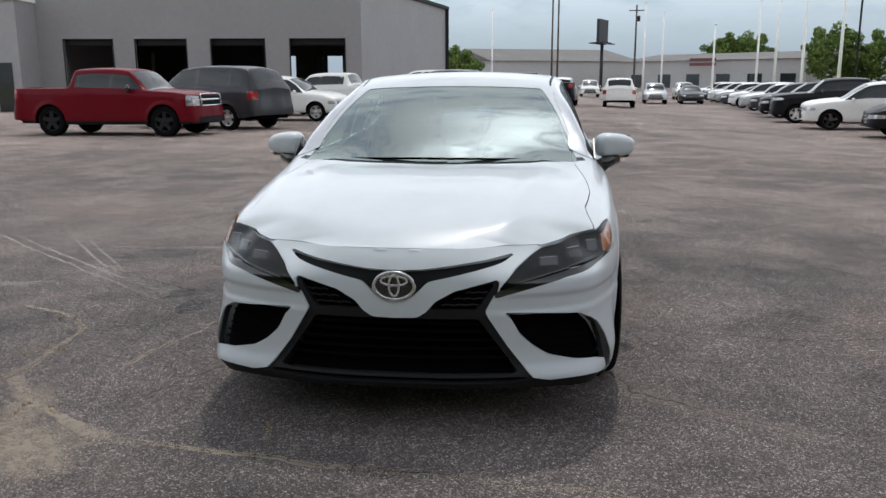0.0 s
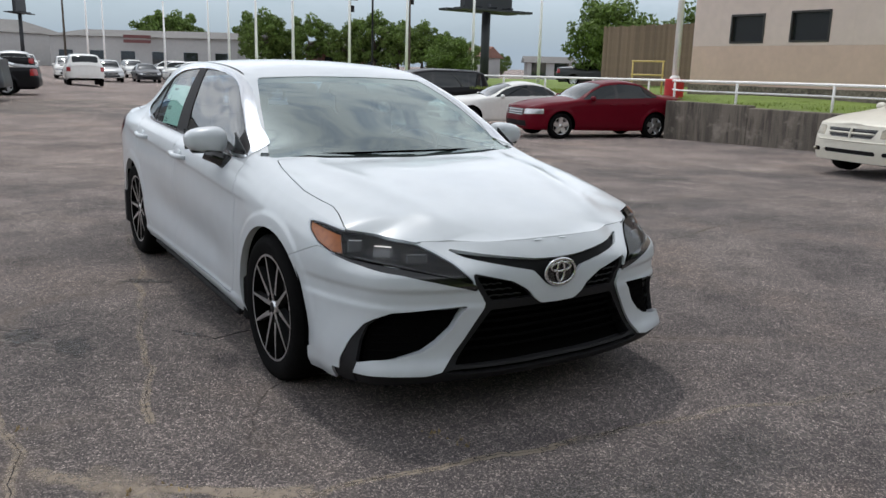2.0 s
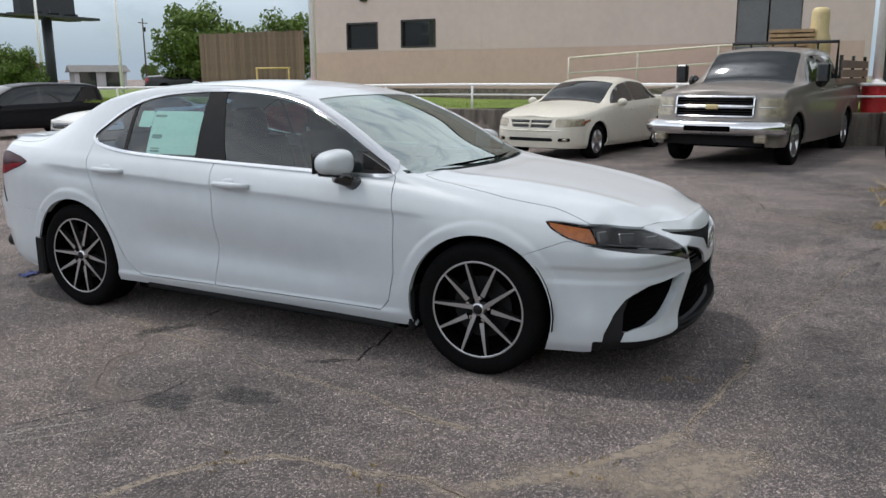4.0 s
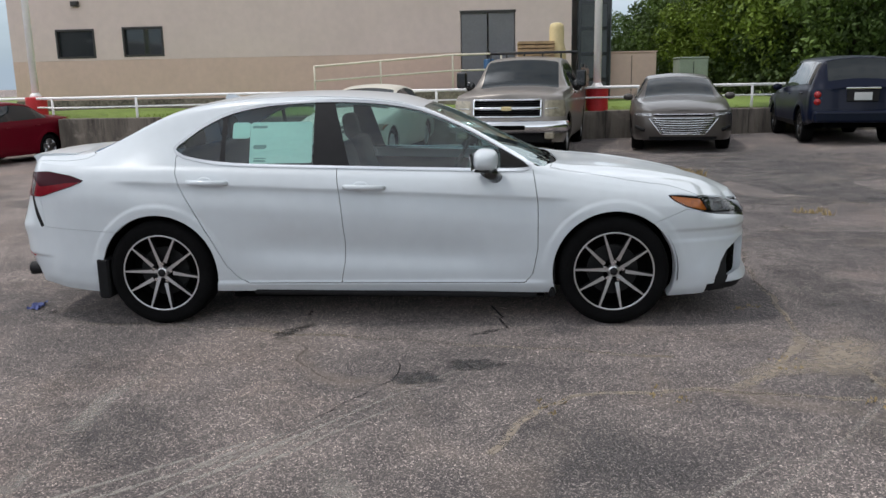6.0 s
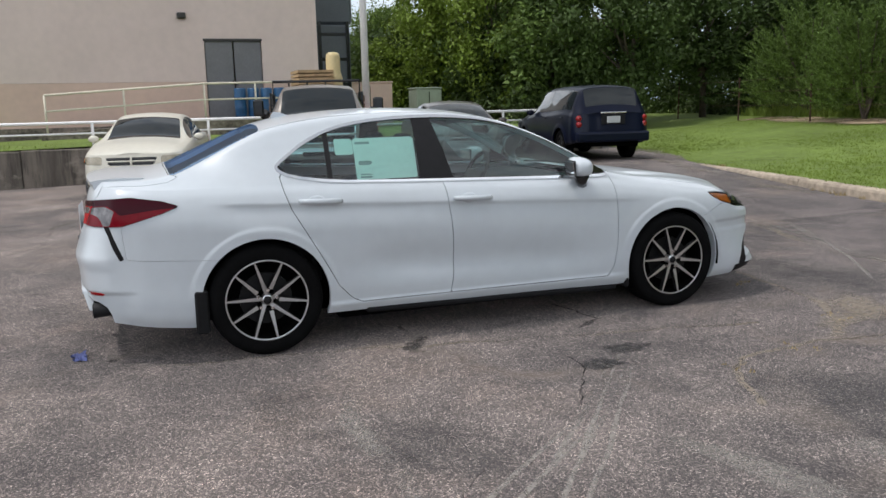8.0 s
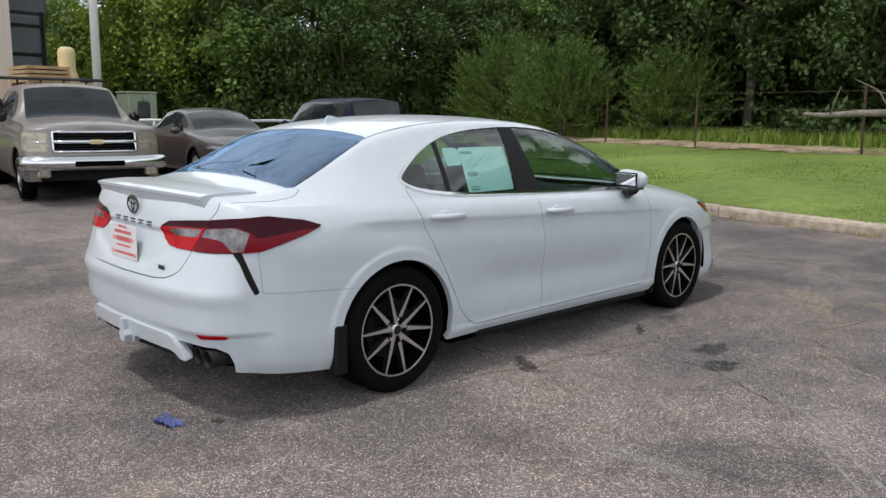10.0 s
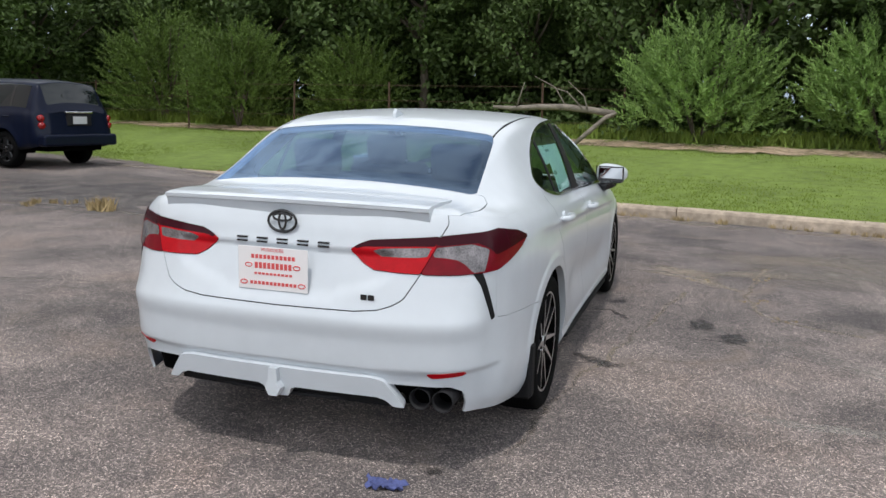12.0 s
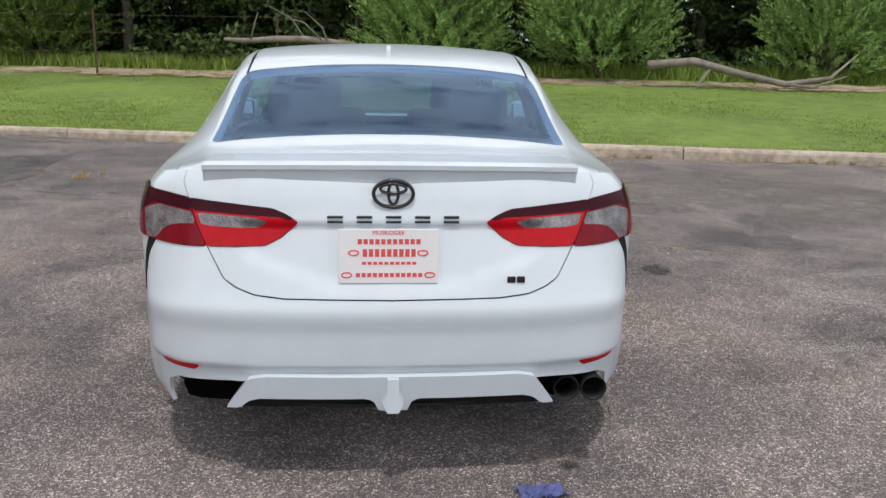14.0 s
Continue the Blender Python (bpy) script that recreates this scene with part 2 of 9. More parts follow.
def tube_bm(points, radius, sides=8, bm=None):
    """A pipe along a line of points; radius may be one number or one a point."""
    bm = bm or bmesh.new()
    pts = [Vector(p) for p in points]
    rad = radius if isinstance(radius, (list, tuple)) else [radius] * len(pts)
    rings = []
    for i, p in enumerate(pts):
        d = (pts[min(i + 1, len(pts) - 1)] - pts[max(i - 1, 0)]).normalized()
        a = d.cross(Vector((0, 0, 1)))
        if a.length < 0.05:
            a = d.cross(Vector((1, 0, 0)))
        a.normalize()
        b = d.cross(a)
        rings.append([bm.verts.new(p + (a * math.cos(k * 2 * math.pi / sides) + b * math.sin(k * 2 * math.pi / sides)) * rad[i]) for k in range(sides)])
    for r0, r1 in zip(rings, rings[1:]):
        for k in range(sides):
            bm.faces.new((r0[k], r0[(k + 1) % sides], r1[(k + 1) % sides], r1[k]))
    bm.faces.new(rings[0][::-1])
    bm.faces.new(rings[-1])
    bmesh.ops.recalc_face_normals(bm, faces=bm.faces)
    return bm


def lathe_bm(profile, sides=48, axis="x", bm=None, closed=False):
    """Turns a profile of (radius, along) round the axis."""
    bm = bm or bmesh.new()
    rings = []
    for r, a in profile:
        ring = []
        for k in range(sides):
            c, s = math.cos(2 * math.pi * k / sides) * r, math.sin(2 * math.pi * k / sides) * r
            ring.append(bm.verts.new((a, c, s) if axis == "x" else (c, s, a)))
        rings.append(ring)
    pairs = list(zip(rings, rings[1:])) + ([(rings[-1], rings[0])] if closed else [])
    for r0, r1 in pairs:
        for k in range(sides):
            bm.faces.new((r0[k], r0[(k + 1) % sides], r1[(k + 1) % sides], r1[k]))
    bmesh.ops.recalc_face_normals(bm, faces=bm.faces)
    return bm


def prism_bm(poly, depth, bm=None, m=None, bevel=0.0):
    """A flat outline in x and y made solid along z."""
    bm = bm or bmesh.new()
    lo = [bm.verts.new((x, y, 0)) for x, y in poly]
    hi = [bm.verts.new((x, y, depth)) for x, y in poly]
    n = len(poly)
    faces = [bm.faces.new(lo[::-1]), bm.faces.new(hi)]
    for i in range(n):
        faces.append(bm.faces.new((lo[i], lo[(i + 1) % n], hi[(i + 1) % n], hi[i])))
    bmesh.ops.recalc_face_normals(bm, faces=faces)
    if bevel > 0:
        bmesh.ops.bevel(bm, geom=[e for f in faces[1:2] for e in f.edges], offset=bevel, segments=1, affect="EDGES")
    if m is not None:
        bmesh.ops.transform(bm, matrix=m, verts=lo + hi)
    return bm


def smooth01(a, b, x):
    t = np.clip((np.asarray(x, float) - a) / (b - a), 0, 1)
    return t * t * (3 - 2 * t)


def spline(xs, ys, x):
    """A smooth curve through the knots (monotone pieces, Catmull-Rom slopes)."""
    xs, ys, x = np.asarray(xs, float), np.asarray(ys, float), np.asarray(x, float)
    d = np.gradient(ys, xs)
    i = np.clip(np.searchsorted(xs, x) - 1, 0, len(xs) - 2)
    h = xs[i + 1] - xs[i]
    t = np.clip((x - xs[i]) / h, 0, 1)
    return ((2 * t**3 - 3 * t**2 + 1) * ys[i] + (t**3 - 2 * t**2 + t) * h * d[i] + (-2 * t**3 + 3 * t**2) * ys[i + 1] + (t**3 - t**2) * h * d[i + 1])


def chaikin(poly, times=2):
    p = np.asarray(poly, float)
    for _ in range(times):
        q = np.roll(p, -1, 0)
        p = np.stack((p * 0.75 + q * 0.25, p * 0.25 + q * 0.75), 1).reshape(-1, 2)
    return p


def poly_sd(px, py, poly):
    """The signed distance of points to an outline, below nought inside."""
    p = np.asarray(poly, float)
    best = np.full(px.shape, 1e9)
    inside = np.zeros(px.shape, bool)
    for (ax, ay), (bx, by) in zip(p, np.roll(p, -1, 0)):
        ex, ey = bx - ax, by - ay
        t = np.clip(((px - ax) * ex + (py - ay) * ey) / max(ex * ex + ey * ey, 1e-12), 0, 1)
        best = np.minimum(best, (px - ax - t * ex) ** 2 + (py - ay - t * ey) ** 2)
        cross = (ay > py) != (by > py)
        if by != ay:
            inside ^= cross & (px < ex * (py - ay) / (by - ay) + ax)
    d = np.sqrt(best)
    return np.where(inside, -d, d)

# ---- car bodies: one smooth skin round and over the car, cut into its panels ----
# Car space: front towards -y, z up, wheels on z = 0; the half with x < 0 is made and mirrored.
def car_skin(spec, ds=0.016, rows=44, cols=64):
    """The half skin as a grid: places, normals and the coordinates that the cuts use."""
    ol = np.asarray(spec["outline"], float)  # half-width and y, from the nose's middle to the tail's
    seg = np.concatenate(([0], np.cumsum(np.hypot(np.diff(ol[:, 0]), np.diff(ol[:, 1])))))
    fine = np.linspace(0, seg[-1], 1500)
    w, y = spline(seg, ol[:, 0], fine), spline(seg, ol[:, 1], fine)
    w = np.maximum(w, 0)
    arc = np.concatenate(([0], np.cumsum(np.hypot(np.diff(w), np.diff(y)))))
    n = int(arc[-1] / ds)
    a = np.linspace(0, arc[-1], n)
    w, y = np.interp(a, arc, w), np.interp(a, arc, y)
    ty, tw = np.gradient(y, a), np.gradient(w, a)
    nw, ny = ty, -tw
    nw[0] = nw[-1] = 0
    ln = np.hypot(nw, ny)
    nw, ny = nw / ln, ny / ln
    front, rear = smooth01(0.35, 0.85, -ny), smooth01(0.35, 0.85, ny)
    side = 1 - front - rear
    zb = spline(*spec["bottom"], y)
    zs = spline(*spec["shoulder"], y)
    zb = zb * (1 - rear * spec.get("tail_up", 0)) + rear * spec.get("tail_up", 0) * spec.get("tail_z", 0.3)
    v = np.linspace(0, 1, rows)[None, :]
    z = zb[:, None] + (zs - zb)[:, None] * v
    e = side[:, None] * spline(*spec["side_profile"], v + 0 * z) + front[:, None] * spline(*spec["front_profile"], z) + rear[:, None] * spline(*spec["rear_profile"], z)
    for hy in spec["hubs"]:
        r = np.hypot(y[:, None] - hy, z - spec["hub_z"])
        e += side[:, None] * spec.get("flare", 0.012) * np.exp(-(((r - spec["arch"] - 0.015) / 0.05) ** 2))
    if "crease" in spec:
        e += spec["crease"](side[:, None], y[:, None], z)
    X = np.maximum(w[:, None] + e * nw[:, None], 0)
    X[0], X[-1] = 0, 0
    Y = y[:, None] + e * ny[:, None]
    # over the top, from the shoulder to the middle line
    xs, ys = X[:, -1], Y[:, -1]
    q = np.linspace(0, 1, 161)
    zc = np.maximum(spline(*spec["spine"], ys), zs)
    xr = np.minimum(spline(*spec["rail_x"], ys), xs * spec.get("rail_max", 0.86))
    zr = np.clip(spline(*spec["rail_z"], ys), zs, zc)
    bulge = spline(*spec["bulge"], ys)
    t1 = np.clip(q * 2, 0, 1)[None, :]
    t2 = np.clip(q * 2 - 1, 0, 1)[None, :]
    hump = 4 * t1 * (1 - t1) * bulge[:, None]
    dx, dz = (xr - xs)[:, None], (zr - zs)[:, None]
    l = np.maximum(np.hypot(dx, dz), 1e-4)
    sx = np.where(q[None, :] <= 0.5, xs[:, None] + dx * t1 + hump * dz / l, xr[:, None] * (1 - t2))
    sz = np.where(q[None, :] <= 0.5, zs[:, None] + dz * t1 - hump * dx / l, zr[:, None] + (zc - zr)[:, None] * (1 - (1 - t2) ** 2.1))
    k = spec.get("soften", 7)
    ker = np.exp(-0.5 * (np.arange(-2 * k, 2 * k + 1) / k) ** 2)
    ker /= ker.sum()

    def soft(f, odd):
        left = 2 * f[:, :1] - f[:, 1 : 2 * k + 1][:, ::-1]
        right = f[:, -2 * k - 1 : -1][:, ::-1] * (-1 if odd else 1)
        g = np.concatenate((left, f, right), 1)
        return np.stack([np.convolve(r, ker, "valid") for r in g])

    sx, sz = soft(sx, True), soft(sz, False)
    if "top" in spec:
        sz = sz + spec["top"](sx, ys[:, None])
    pick = np.linspace(0, 1, cols + 1)[1:]
    jj = pick * 160
    j0 = np.clip(jj.astype(int), 0, 159)
    f = (jj - j0)[None, :]
    SX, SZ = sx[:, j0] * (1 - f) + sx[:, j0 + 1] * f, sz[:, j0] * (1 - f) + sz[:, j0 + 1] * f
    SX[:, -1] = 0
    P = np.zeros((n, rows + cols, 3))
    P[:, :rows, 0], P[:, :rows, 1], P[:, :rows, 2] = -X, Y, z
    P[:, rows:, 0], P[:, rows:, 1], P[:, rows:, 2] = -np.maximum(SX, 0), ys[:, None], SZ
    da, dv = np.gradient(P, axis=0), np.gradient(P, axis=1)
    N = np.cross(dv, da)
    N[:, -1, 0] = 0
    N[0, :, 0] = 0
    N[-1, :, 0] = 0
    ln = np.linalg.norm(N, axis=2, keepdims=True)
    bad = ln[..., 0] < 1e-12
    N = N / np.maximum(ln, 1e-12)
    N[bad] = (0, 0, 1)
    N[0, rows:], N[-1, rows:] = N[1, rows:], N[-2, rows:]
    N[0, :, 0] = N[-1, :, 0] = 0
    out = np.sign(np.sum(N * (P - np.array([0, 0, 0.5])), axis=2).mean())
    N *= out
    A = np.repeat(a[:, None], rows + cols, 1)
    Q = np.concatenate((np.full((n, rows), -0.2) + 0.2 * v, np.repeat(pick[None, :], n, 0)), 1)
    return {"P": P, "N": N, "A": A, "Q": Q, "rows": rows, "a": a, "w": w, "y": y, "flip": out > 0}


def cut_skin(skin, rules):
    """Cuts the skin by rules (name, field, half gap) in turn; the rest is 'body'. Gives polygons of (x, y, z, nx, ny, nz) a name."""
    P, N = skin["P"], skin["N"]
    n, m, _ = P.shape
    k = len(rules)
    D = np.concatenate((P, N, np.stack([r[1] for r in rules], 2)), 2)
    F = np.stack([r[1] for r in rules], 2)
    c = np.stack((F[:-1, :-1], F[1:, :-1], F[1:, 1:], F[:-1, 1:]))
    lo, hi = c.min(0), c.max(0)
    out = {}

    def clip(poly, i, level, keep_low):
        res = []
        for u, v in zip(poly, poly[1:] + poly[:1]):
            du, dv = u[6 + i] - level, v[6 + i] - level
            if keep_low:
                du, dv = -du, -dv
            if du >= 0:
                res.append(u)
            if (du >= 0) != (dv >= 0):
                res.append(u + (v - u) * (du / (du - dv)))
        return res if len(res) > 2 else None

    names, gaps = [r[0] for r in rules], [r[2] for r in rules]
    for i in range(n - 1):
        for j in range(m - 1):
            polys = None
            done = False
            l, h = lo[i, j], hi[i, j]
            for r in range(k):
                g = gaps[r]
                if l[r] >= g:
                    continue
                if polys is None:
                    polys = [[D[i, j], D[i + 1, j], D[i + 1, j + 1], D[i, j + 1]]]
                if h[r] <= -g:
                    out.setdefault(names[r], []).extend(polys)
                    done = True
                    break
                rest = []
                for p in polys:
                    a = clip(p, r, -g, True)
                    if a:
                        out.setdefault(names[r], []).append(a)
                    b = clip(p, r, g, False)
                    if b:
                        rest.append(b)
                polys = rest
                if not polys:
                    done = True
                    break
            if not done:
                if polys is None:
                    polys = [[D[i, j], D[i + 1, j], D[i + 1, j + 1], D[i, j + 1]]]
                out.setdefault("body", []).extend(polys)
    return out


def skin_part(name, polys, material, parent, sides, offset=0.0, skirt=0.012, label="", flip=False):
    """A panel from cut polygons. sides: -1 the near half, 1 its mirror image, 0 both as one."""
    verts, norms, faces, seen = [], [], [], {}
    todo = [1, -1] if sides == 0 else [1 if sides < 0 else -1]
    for sg in todo:
        for p in polys:
            ids = []
            for u in p:
                x, y, z = u[0] * sg, u[1], u[2]
                key = (round(x, 4), round(y, 4), round(z, 4))
                if key not in seen:
                    seen[key] = len(verts)
                    nn = np.array((u[3] * sg if abs(x) > 1e-4 else 0.0, u[4], u[5]))
                    nn /= max(np.linalg.norm(nn), 1e-9)
                    verts.append((x + nn[0] * offset, y + nn[1] * offset, z + nn[2] * offset))
                    norms.append(tuple(nn))
                if seen[key] not in ids:
                    ids.append(seen[key])
            if len(ids) > 2:
                faces.append(ids if (sg > 0) != flip else ids[::-1])
    if skirt > 0:
        count = {}
        for f in faces:
            for u, v in zip(f, f[1:] + f[:1]):
                count[(u, v)] = count.get((u, v), 0) + 1
        edge = [(u, v) for (u, v) in count if (v, u) not in count]
        for u, v in edge:
            a, b = Vector(verts[u]), Vector(verts[v])
            if (a - b).length < 1e-5:
                continue
            c, d = a - Vector(norms[u]) * skirt, b - Vector(norms[v]) * skirt
            fn = (b - a).cross(c - a)
            fn = -fn.normalized() if fn.length > 0 else Vector((0, 0, 1))
            s = len(verts)
            verts += [tuple(a), tuple(b), tuple(d), tuple(c)]
            norms += [tuple(fn)] * 4
            faces.append([s + 1, s, s + 3, s + 2])
    return put(name, verts, faces, material, parent, label, True, norms)


def wheel(parent, x, y, r, rim, width=0.22, outward=-1, style="ten", rim_mat=None, z=None, detail=True):
    """Tyre, rim with spokes, hub, and the brake disc behind it. outward: which side in x the face looks to."""
    z = r if z is None else z
    o = outward
    hold = empty("wheel")
    hold.parent = parent
    hold.location = (x, y, z)
    sides = 64 if detail else 28
    h = width / 2
    prof = [(rim, -h * 0.92), (rim + (r - rim) * 0.45, -h * 1.05), (r - 0.022, -h * 0.98), (r - 0.004, -h * 0.80), (r, -h * 0.5), (r, 0), (r, h * 0.5), (r - 0.004, h * 0.80), (r - 0.022, h * 0.98), (rim + (r - rim) * 0.45, h * 1.05), (rim, h * 0.92)]
    part("tyre", lathe_bm(prof, sides), RUBBER, hold, smooth=True)
    face = rim_mat or SILVER
    e = h * 0.86 * o
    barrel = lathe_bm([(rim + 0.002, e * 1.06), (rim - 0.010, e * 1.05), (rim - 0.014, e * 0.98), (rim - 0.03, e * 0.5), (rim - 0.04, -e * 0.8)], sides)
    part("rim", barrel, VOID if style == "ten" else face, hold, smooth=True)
    if style == "ten":
        part("rim_lip", lathe_bm([(rim + 0.003, e * 1.065), (rim - 0.004, e * 1.085), (rim - 0.009, e * 1.065)], sides), face, hold, smooth=True)
    bm, face_bm = bmesh.new(), bmesh.new()
    spokes = 10 if style == "ten" else (5 if style == "five" else 7)
    for k in range(spokes):
        if style == "ten":
            mid_a = 2 * math.pi * (k // 2) / 5 + radians(94.5)
            ang = mid_a + (0.345 if k % 2 else -0.345)
            base = mid_a + (0.26 if k % 2 else -0.10)
            w0, w1 = 0.029, 0.0080
        else:
            ang = base = 2 * math.pi * k / spokes + math.pi / 2
            w0, w1 = (0.055, 0.045) if style == "five" else (0.036, 0.026)
        r0, r1 = (0.070 if k % 2 else 0.030) if style == "ten" else 0.05, rim - 0.006
        p0 = Vector((0, math.cos(base) * r0, math.sin(base) * r0))
        p1 = Vector((0, math.cos(ang) * r1, math.sin(ang) * r1))
        d = (p1 - p0).normalized()
        sdir = Vector((1, 0, 0)).cross(d)
        w0, w1 = (w0 * 0.46, w1 * 0.72) if style == "ten" else (w0, w1)
        vs, fs = [], []
        for p, wd, xo in ((p0, w0, e * 0.93), (p0.lerp(p1, 0.5), (w0 + w1) / 2, e * 1.0), (p1, w1, e * 1.05)):
            for sx, sd in ((0, 1), (0, -1), (-0.03 * o, -1.3), (-0.03 * o, 1.3)):
                vs.append(bm.verts.new((xo + sx, *(p + sdir * wd * sd)[1:])))
            fs += [face_bm.verts.new((xo + 0.0012 * o, *(p + sdir * wd * 0.92 * sd)[1:])) for sd in (1, -1)]
        for s in (0, 4):
            for a in range(4):
                bm.faces.new((vs[s + a], vs[s + (a + 1) % 4], vs[s + 4 + (a + 1) % 4], vs[s + 4 + a]))
        for s in (0, 2):
            face_bm.faces.new((fs[s], fs[s + 1], fs[s + 3], fs[s + 2]))
    bmesh.ops.recalc_face_normals(bm, faces=bm.faces)
    bmesh.ops.recalc_face_normals(face_bm, faces=face_bm.faces)
    sp = part("spokes", bm, MATTE if style == "ten" else face, hold)
    part("machined_face", face_bm, face, sp)
    part("hub", lathe_bm([(0.0001, e * 1.0), (0.026, e * 0.99), (0.030, e * 0.95), (0.034 if style == "ten" else 0.075, e * 0.92), (0.038 if style == "ten" else 0.08, e * 0.6)], 24), face, hold, smooth=True)
    if detail:
        part("hub_cap", lathe_bm([(0.0001, e * 1.012), (0.023, e * 1.01), (0.025, e * 0.98)], 24), GREYP, hold, smooth=True)
        for k in range(5):
            t = 2 * math.pi * k / 5 + radians(168)
            part("wheel_nut", lathe_bm([(0.0001, e * 0.97), (0.011, e * 0.965), (0.011, e * 0.85)], 8), CHROME, hold, m=Matrix.Translation((0, math.cos(t) * 0.058, math.sin(t) * 0.058)))
        part("brake_disc", lathe_bm([(0.06, e * 0.35), (0.155, e * 0.35), (0.155, e * 0.2)], 40), DISC, hold)
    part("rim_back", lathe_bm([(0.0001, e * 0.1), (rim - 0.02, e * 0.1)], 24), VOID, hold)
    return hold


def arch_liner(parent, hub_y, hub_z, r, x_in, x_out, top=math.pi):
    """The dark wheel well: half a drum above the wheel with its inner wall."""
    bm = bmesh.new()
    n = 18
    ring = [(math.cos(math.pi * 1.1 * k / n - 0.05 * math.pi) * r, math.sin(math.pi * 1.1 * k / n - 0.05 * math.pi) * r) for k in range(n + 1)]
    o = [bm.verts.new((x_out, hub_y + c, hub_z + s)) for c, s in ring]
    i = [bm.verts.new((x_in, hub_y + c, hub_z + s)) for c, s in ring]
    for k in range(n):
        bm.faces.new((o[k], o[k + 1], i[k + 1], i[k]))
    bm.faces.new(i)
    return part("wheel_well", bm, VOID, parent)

# ---- the ground and the large structure ----
def ground_h(x, y):
    """The lot falls gently towards the far parking row by the wall."""
    return -0.0225 * np.clip(y, -9, 17) * smooth01(2.5, 10.0, x)


def kerb_y(x):
    return -6.87 - 0.19 * x


def nodes_of(m):
    return m.node_tree, m.node_tree.nodes["Principled BSDF"]


ASPHALT = mat("worn_asphalt", (0.12, 0.112, 0.105), 0.9)


def asphalt_nodes():
    nt, b = nodes_of(ASPHALT)
    N, L = nt.nodes.new, nt.links.new
    tc = N("ShaderNodeTexCoord")

    def noise_node(scale, detail=5, vec=None, rough=0.55):
        n = N("ShaderNodeTexNoise")
        n.inputs["Scale"].default_value, n.inputs["Detail"].default_value, n.inputs["Roughness"].default_value = scale, detail, rough
        L(vec or tc.outputs["Object"], n.inputs["Vector"])
        return n.outputs["Fac"]

    def ramp(v, a, b_, ca=(0, 0, 0), cb=(1, 1, 1)):
        r = N("ShaderNodeValToRGB")
        r.color_ramp.elements[0].position, r.color_ramp.elements[1].position = a, b_
        r.color_ramp.elements[0].color, r.color_ramp.elements[1].color = (*ca, 1), (*cb, 1)
        L(v, r.inputs["Fac"])
        return r.outputs["Color"]

    def mix(fac, a, b_, mode="MIX"):
        m = N("ShaderNodeMix")
        m.data_type, m.blend_type = "RGBA", mode
        for sock, val in (("Factor", fac), ("A", a), ("B", b_)):
            if isinstance(val, (int, float)):
                m.inputs[sock].default_value = val
            elif isinstance(val, tuple):
                m.inputs[sock].default_value = (*val, 1)
            else:
                L(val, m.inputs[sock])
        return m.outputs["Result"]

    base = mix(ramp(noise_node(0.22, 6), 0.36, 0.66), (0.088, 0.085, 0.085), (0.165, 0.152, 0.144))
    base = mix(ramp(noise_node(0.9, 8, rough=0.7), 0.45, 0.70), base, (0.215, 0.198, 0.186))
    base = mix(ramp(noise_node(0.085, 4), 0.42, 0.62, cb=(0.8, 0.8, 0.8)), base, mix(1.0, base, (0.66, 0.67, 0.70), "MULTIPLY"))
    base = mix(ramp(noise_node(0.55, 7, rough=0.66), 0.54, 0.68, cb=(0.7, 0.7, 0.7)), base, (0.185, 0.160, 0.142))
    # the far lot grows paler and warmer with y
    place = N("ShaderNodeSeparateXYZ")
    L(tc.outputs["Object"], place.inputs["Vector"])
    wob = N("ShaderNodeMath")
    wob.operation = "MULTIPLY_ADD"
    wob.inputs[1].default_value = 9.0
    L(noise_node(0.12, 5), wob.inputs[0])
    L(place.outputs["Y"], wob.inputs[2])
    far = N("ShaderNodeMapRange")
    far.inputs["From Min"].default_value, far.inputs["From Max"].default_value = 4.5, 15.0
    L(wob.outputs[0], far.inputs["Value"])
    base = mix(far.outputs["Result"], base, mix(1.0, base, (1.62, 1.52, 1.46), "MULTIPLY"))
    # old tyre tracks: long soft streaks two ways
    for rot, sc, pos in ((0.5, 0.9, 0.60), (1.9, 0.7, 0.62)):
        mp = N("ShaderNodeMapping")
        mp.inputs["Rotation"].default_value = (0, 0, rot)
        mp.inputs["Scale"].default_value = (4.5, 0.22, 1)
        L(tc.outputs["Object"], mp.inputs["Vector"])
        base = mix(ramp(noise_node(sc, 4, mp.outputs["Vector"]), pos - 0.03, pos + 0.12, cb=(0.26, 0.26, 0.26)), base, (0.215, 0.202, 0.190))
    # stone chips: each its own tone, pale ones and dark binder between
    for sc, lo_c, hi_c, amt in ((135, (0.128, 0.127, 0.127), (0.43, 0.415, 0.395), 0.85), (300, (0.115, 0.115, 0.115), (0.44, 0.425, 0.41), 0.85)):
        st = N("ShaderNodeTexVoronoi")
        st.inputs["Scale"].default_value = sc
        L(tc.outputs["Object"], st.inputs["Vector"])
        sep = N("ShaderNodeSeparateColor")
        L(st.outputs["Color"], sep.inputs["Color"])
        chip = ramp(sep.outputs["Red"], 0.62, 0.97, lo_c, hi_c)
        base = mix(mix(1.0, (amt, amt, amt), (1, 1, 1), "MULTIPLY"), base, mix(1.0, base, mix(1.0, chip, (5.2, 5.2, 5.2), "MULTIPLY"), "MULTIPLY"))
    base = mix(ramp(noise_node(2.6, 7, rough=0.72), 0.50, 0.66, cb=(0.55, 0.55, 0.55)), base, mix(1.0, base, (0.60, 0.60, 0.62), "MULTIPLY"))
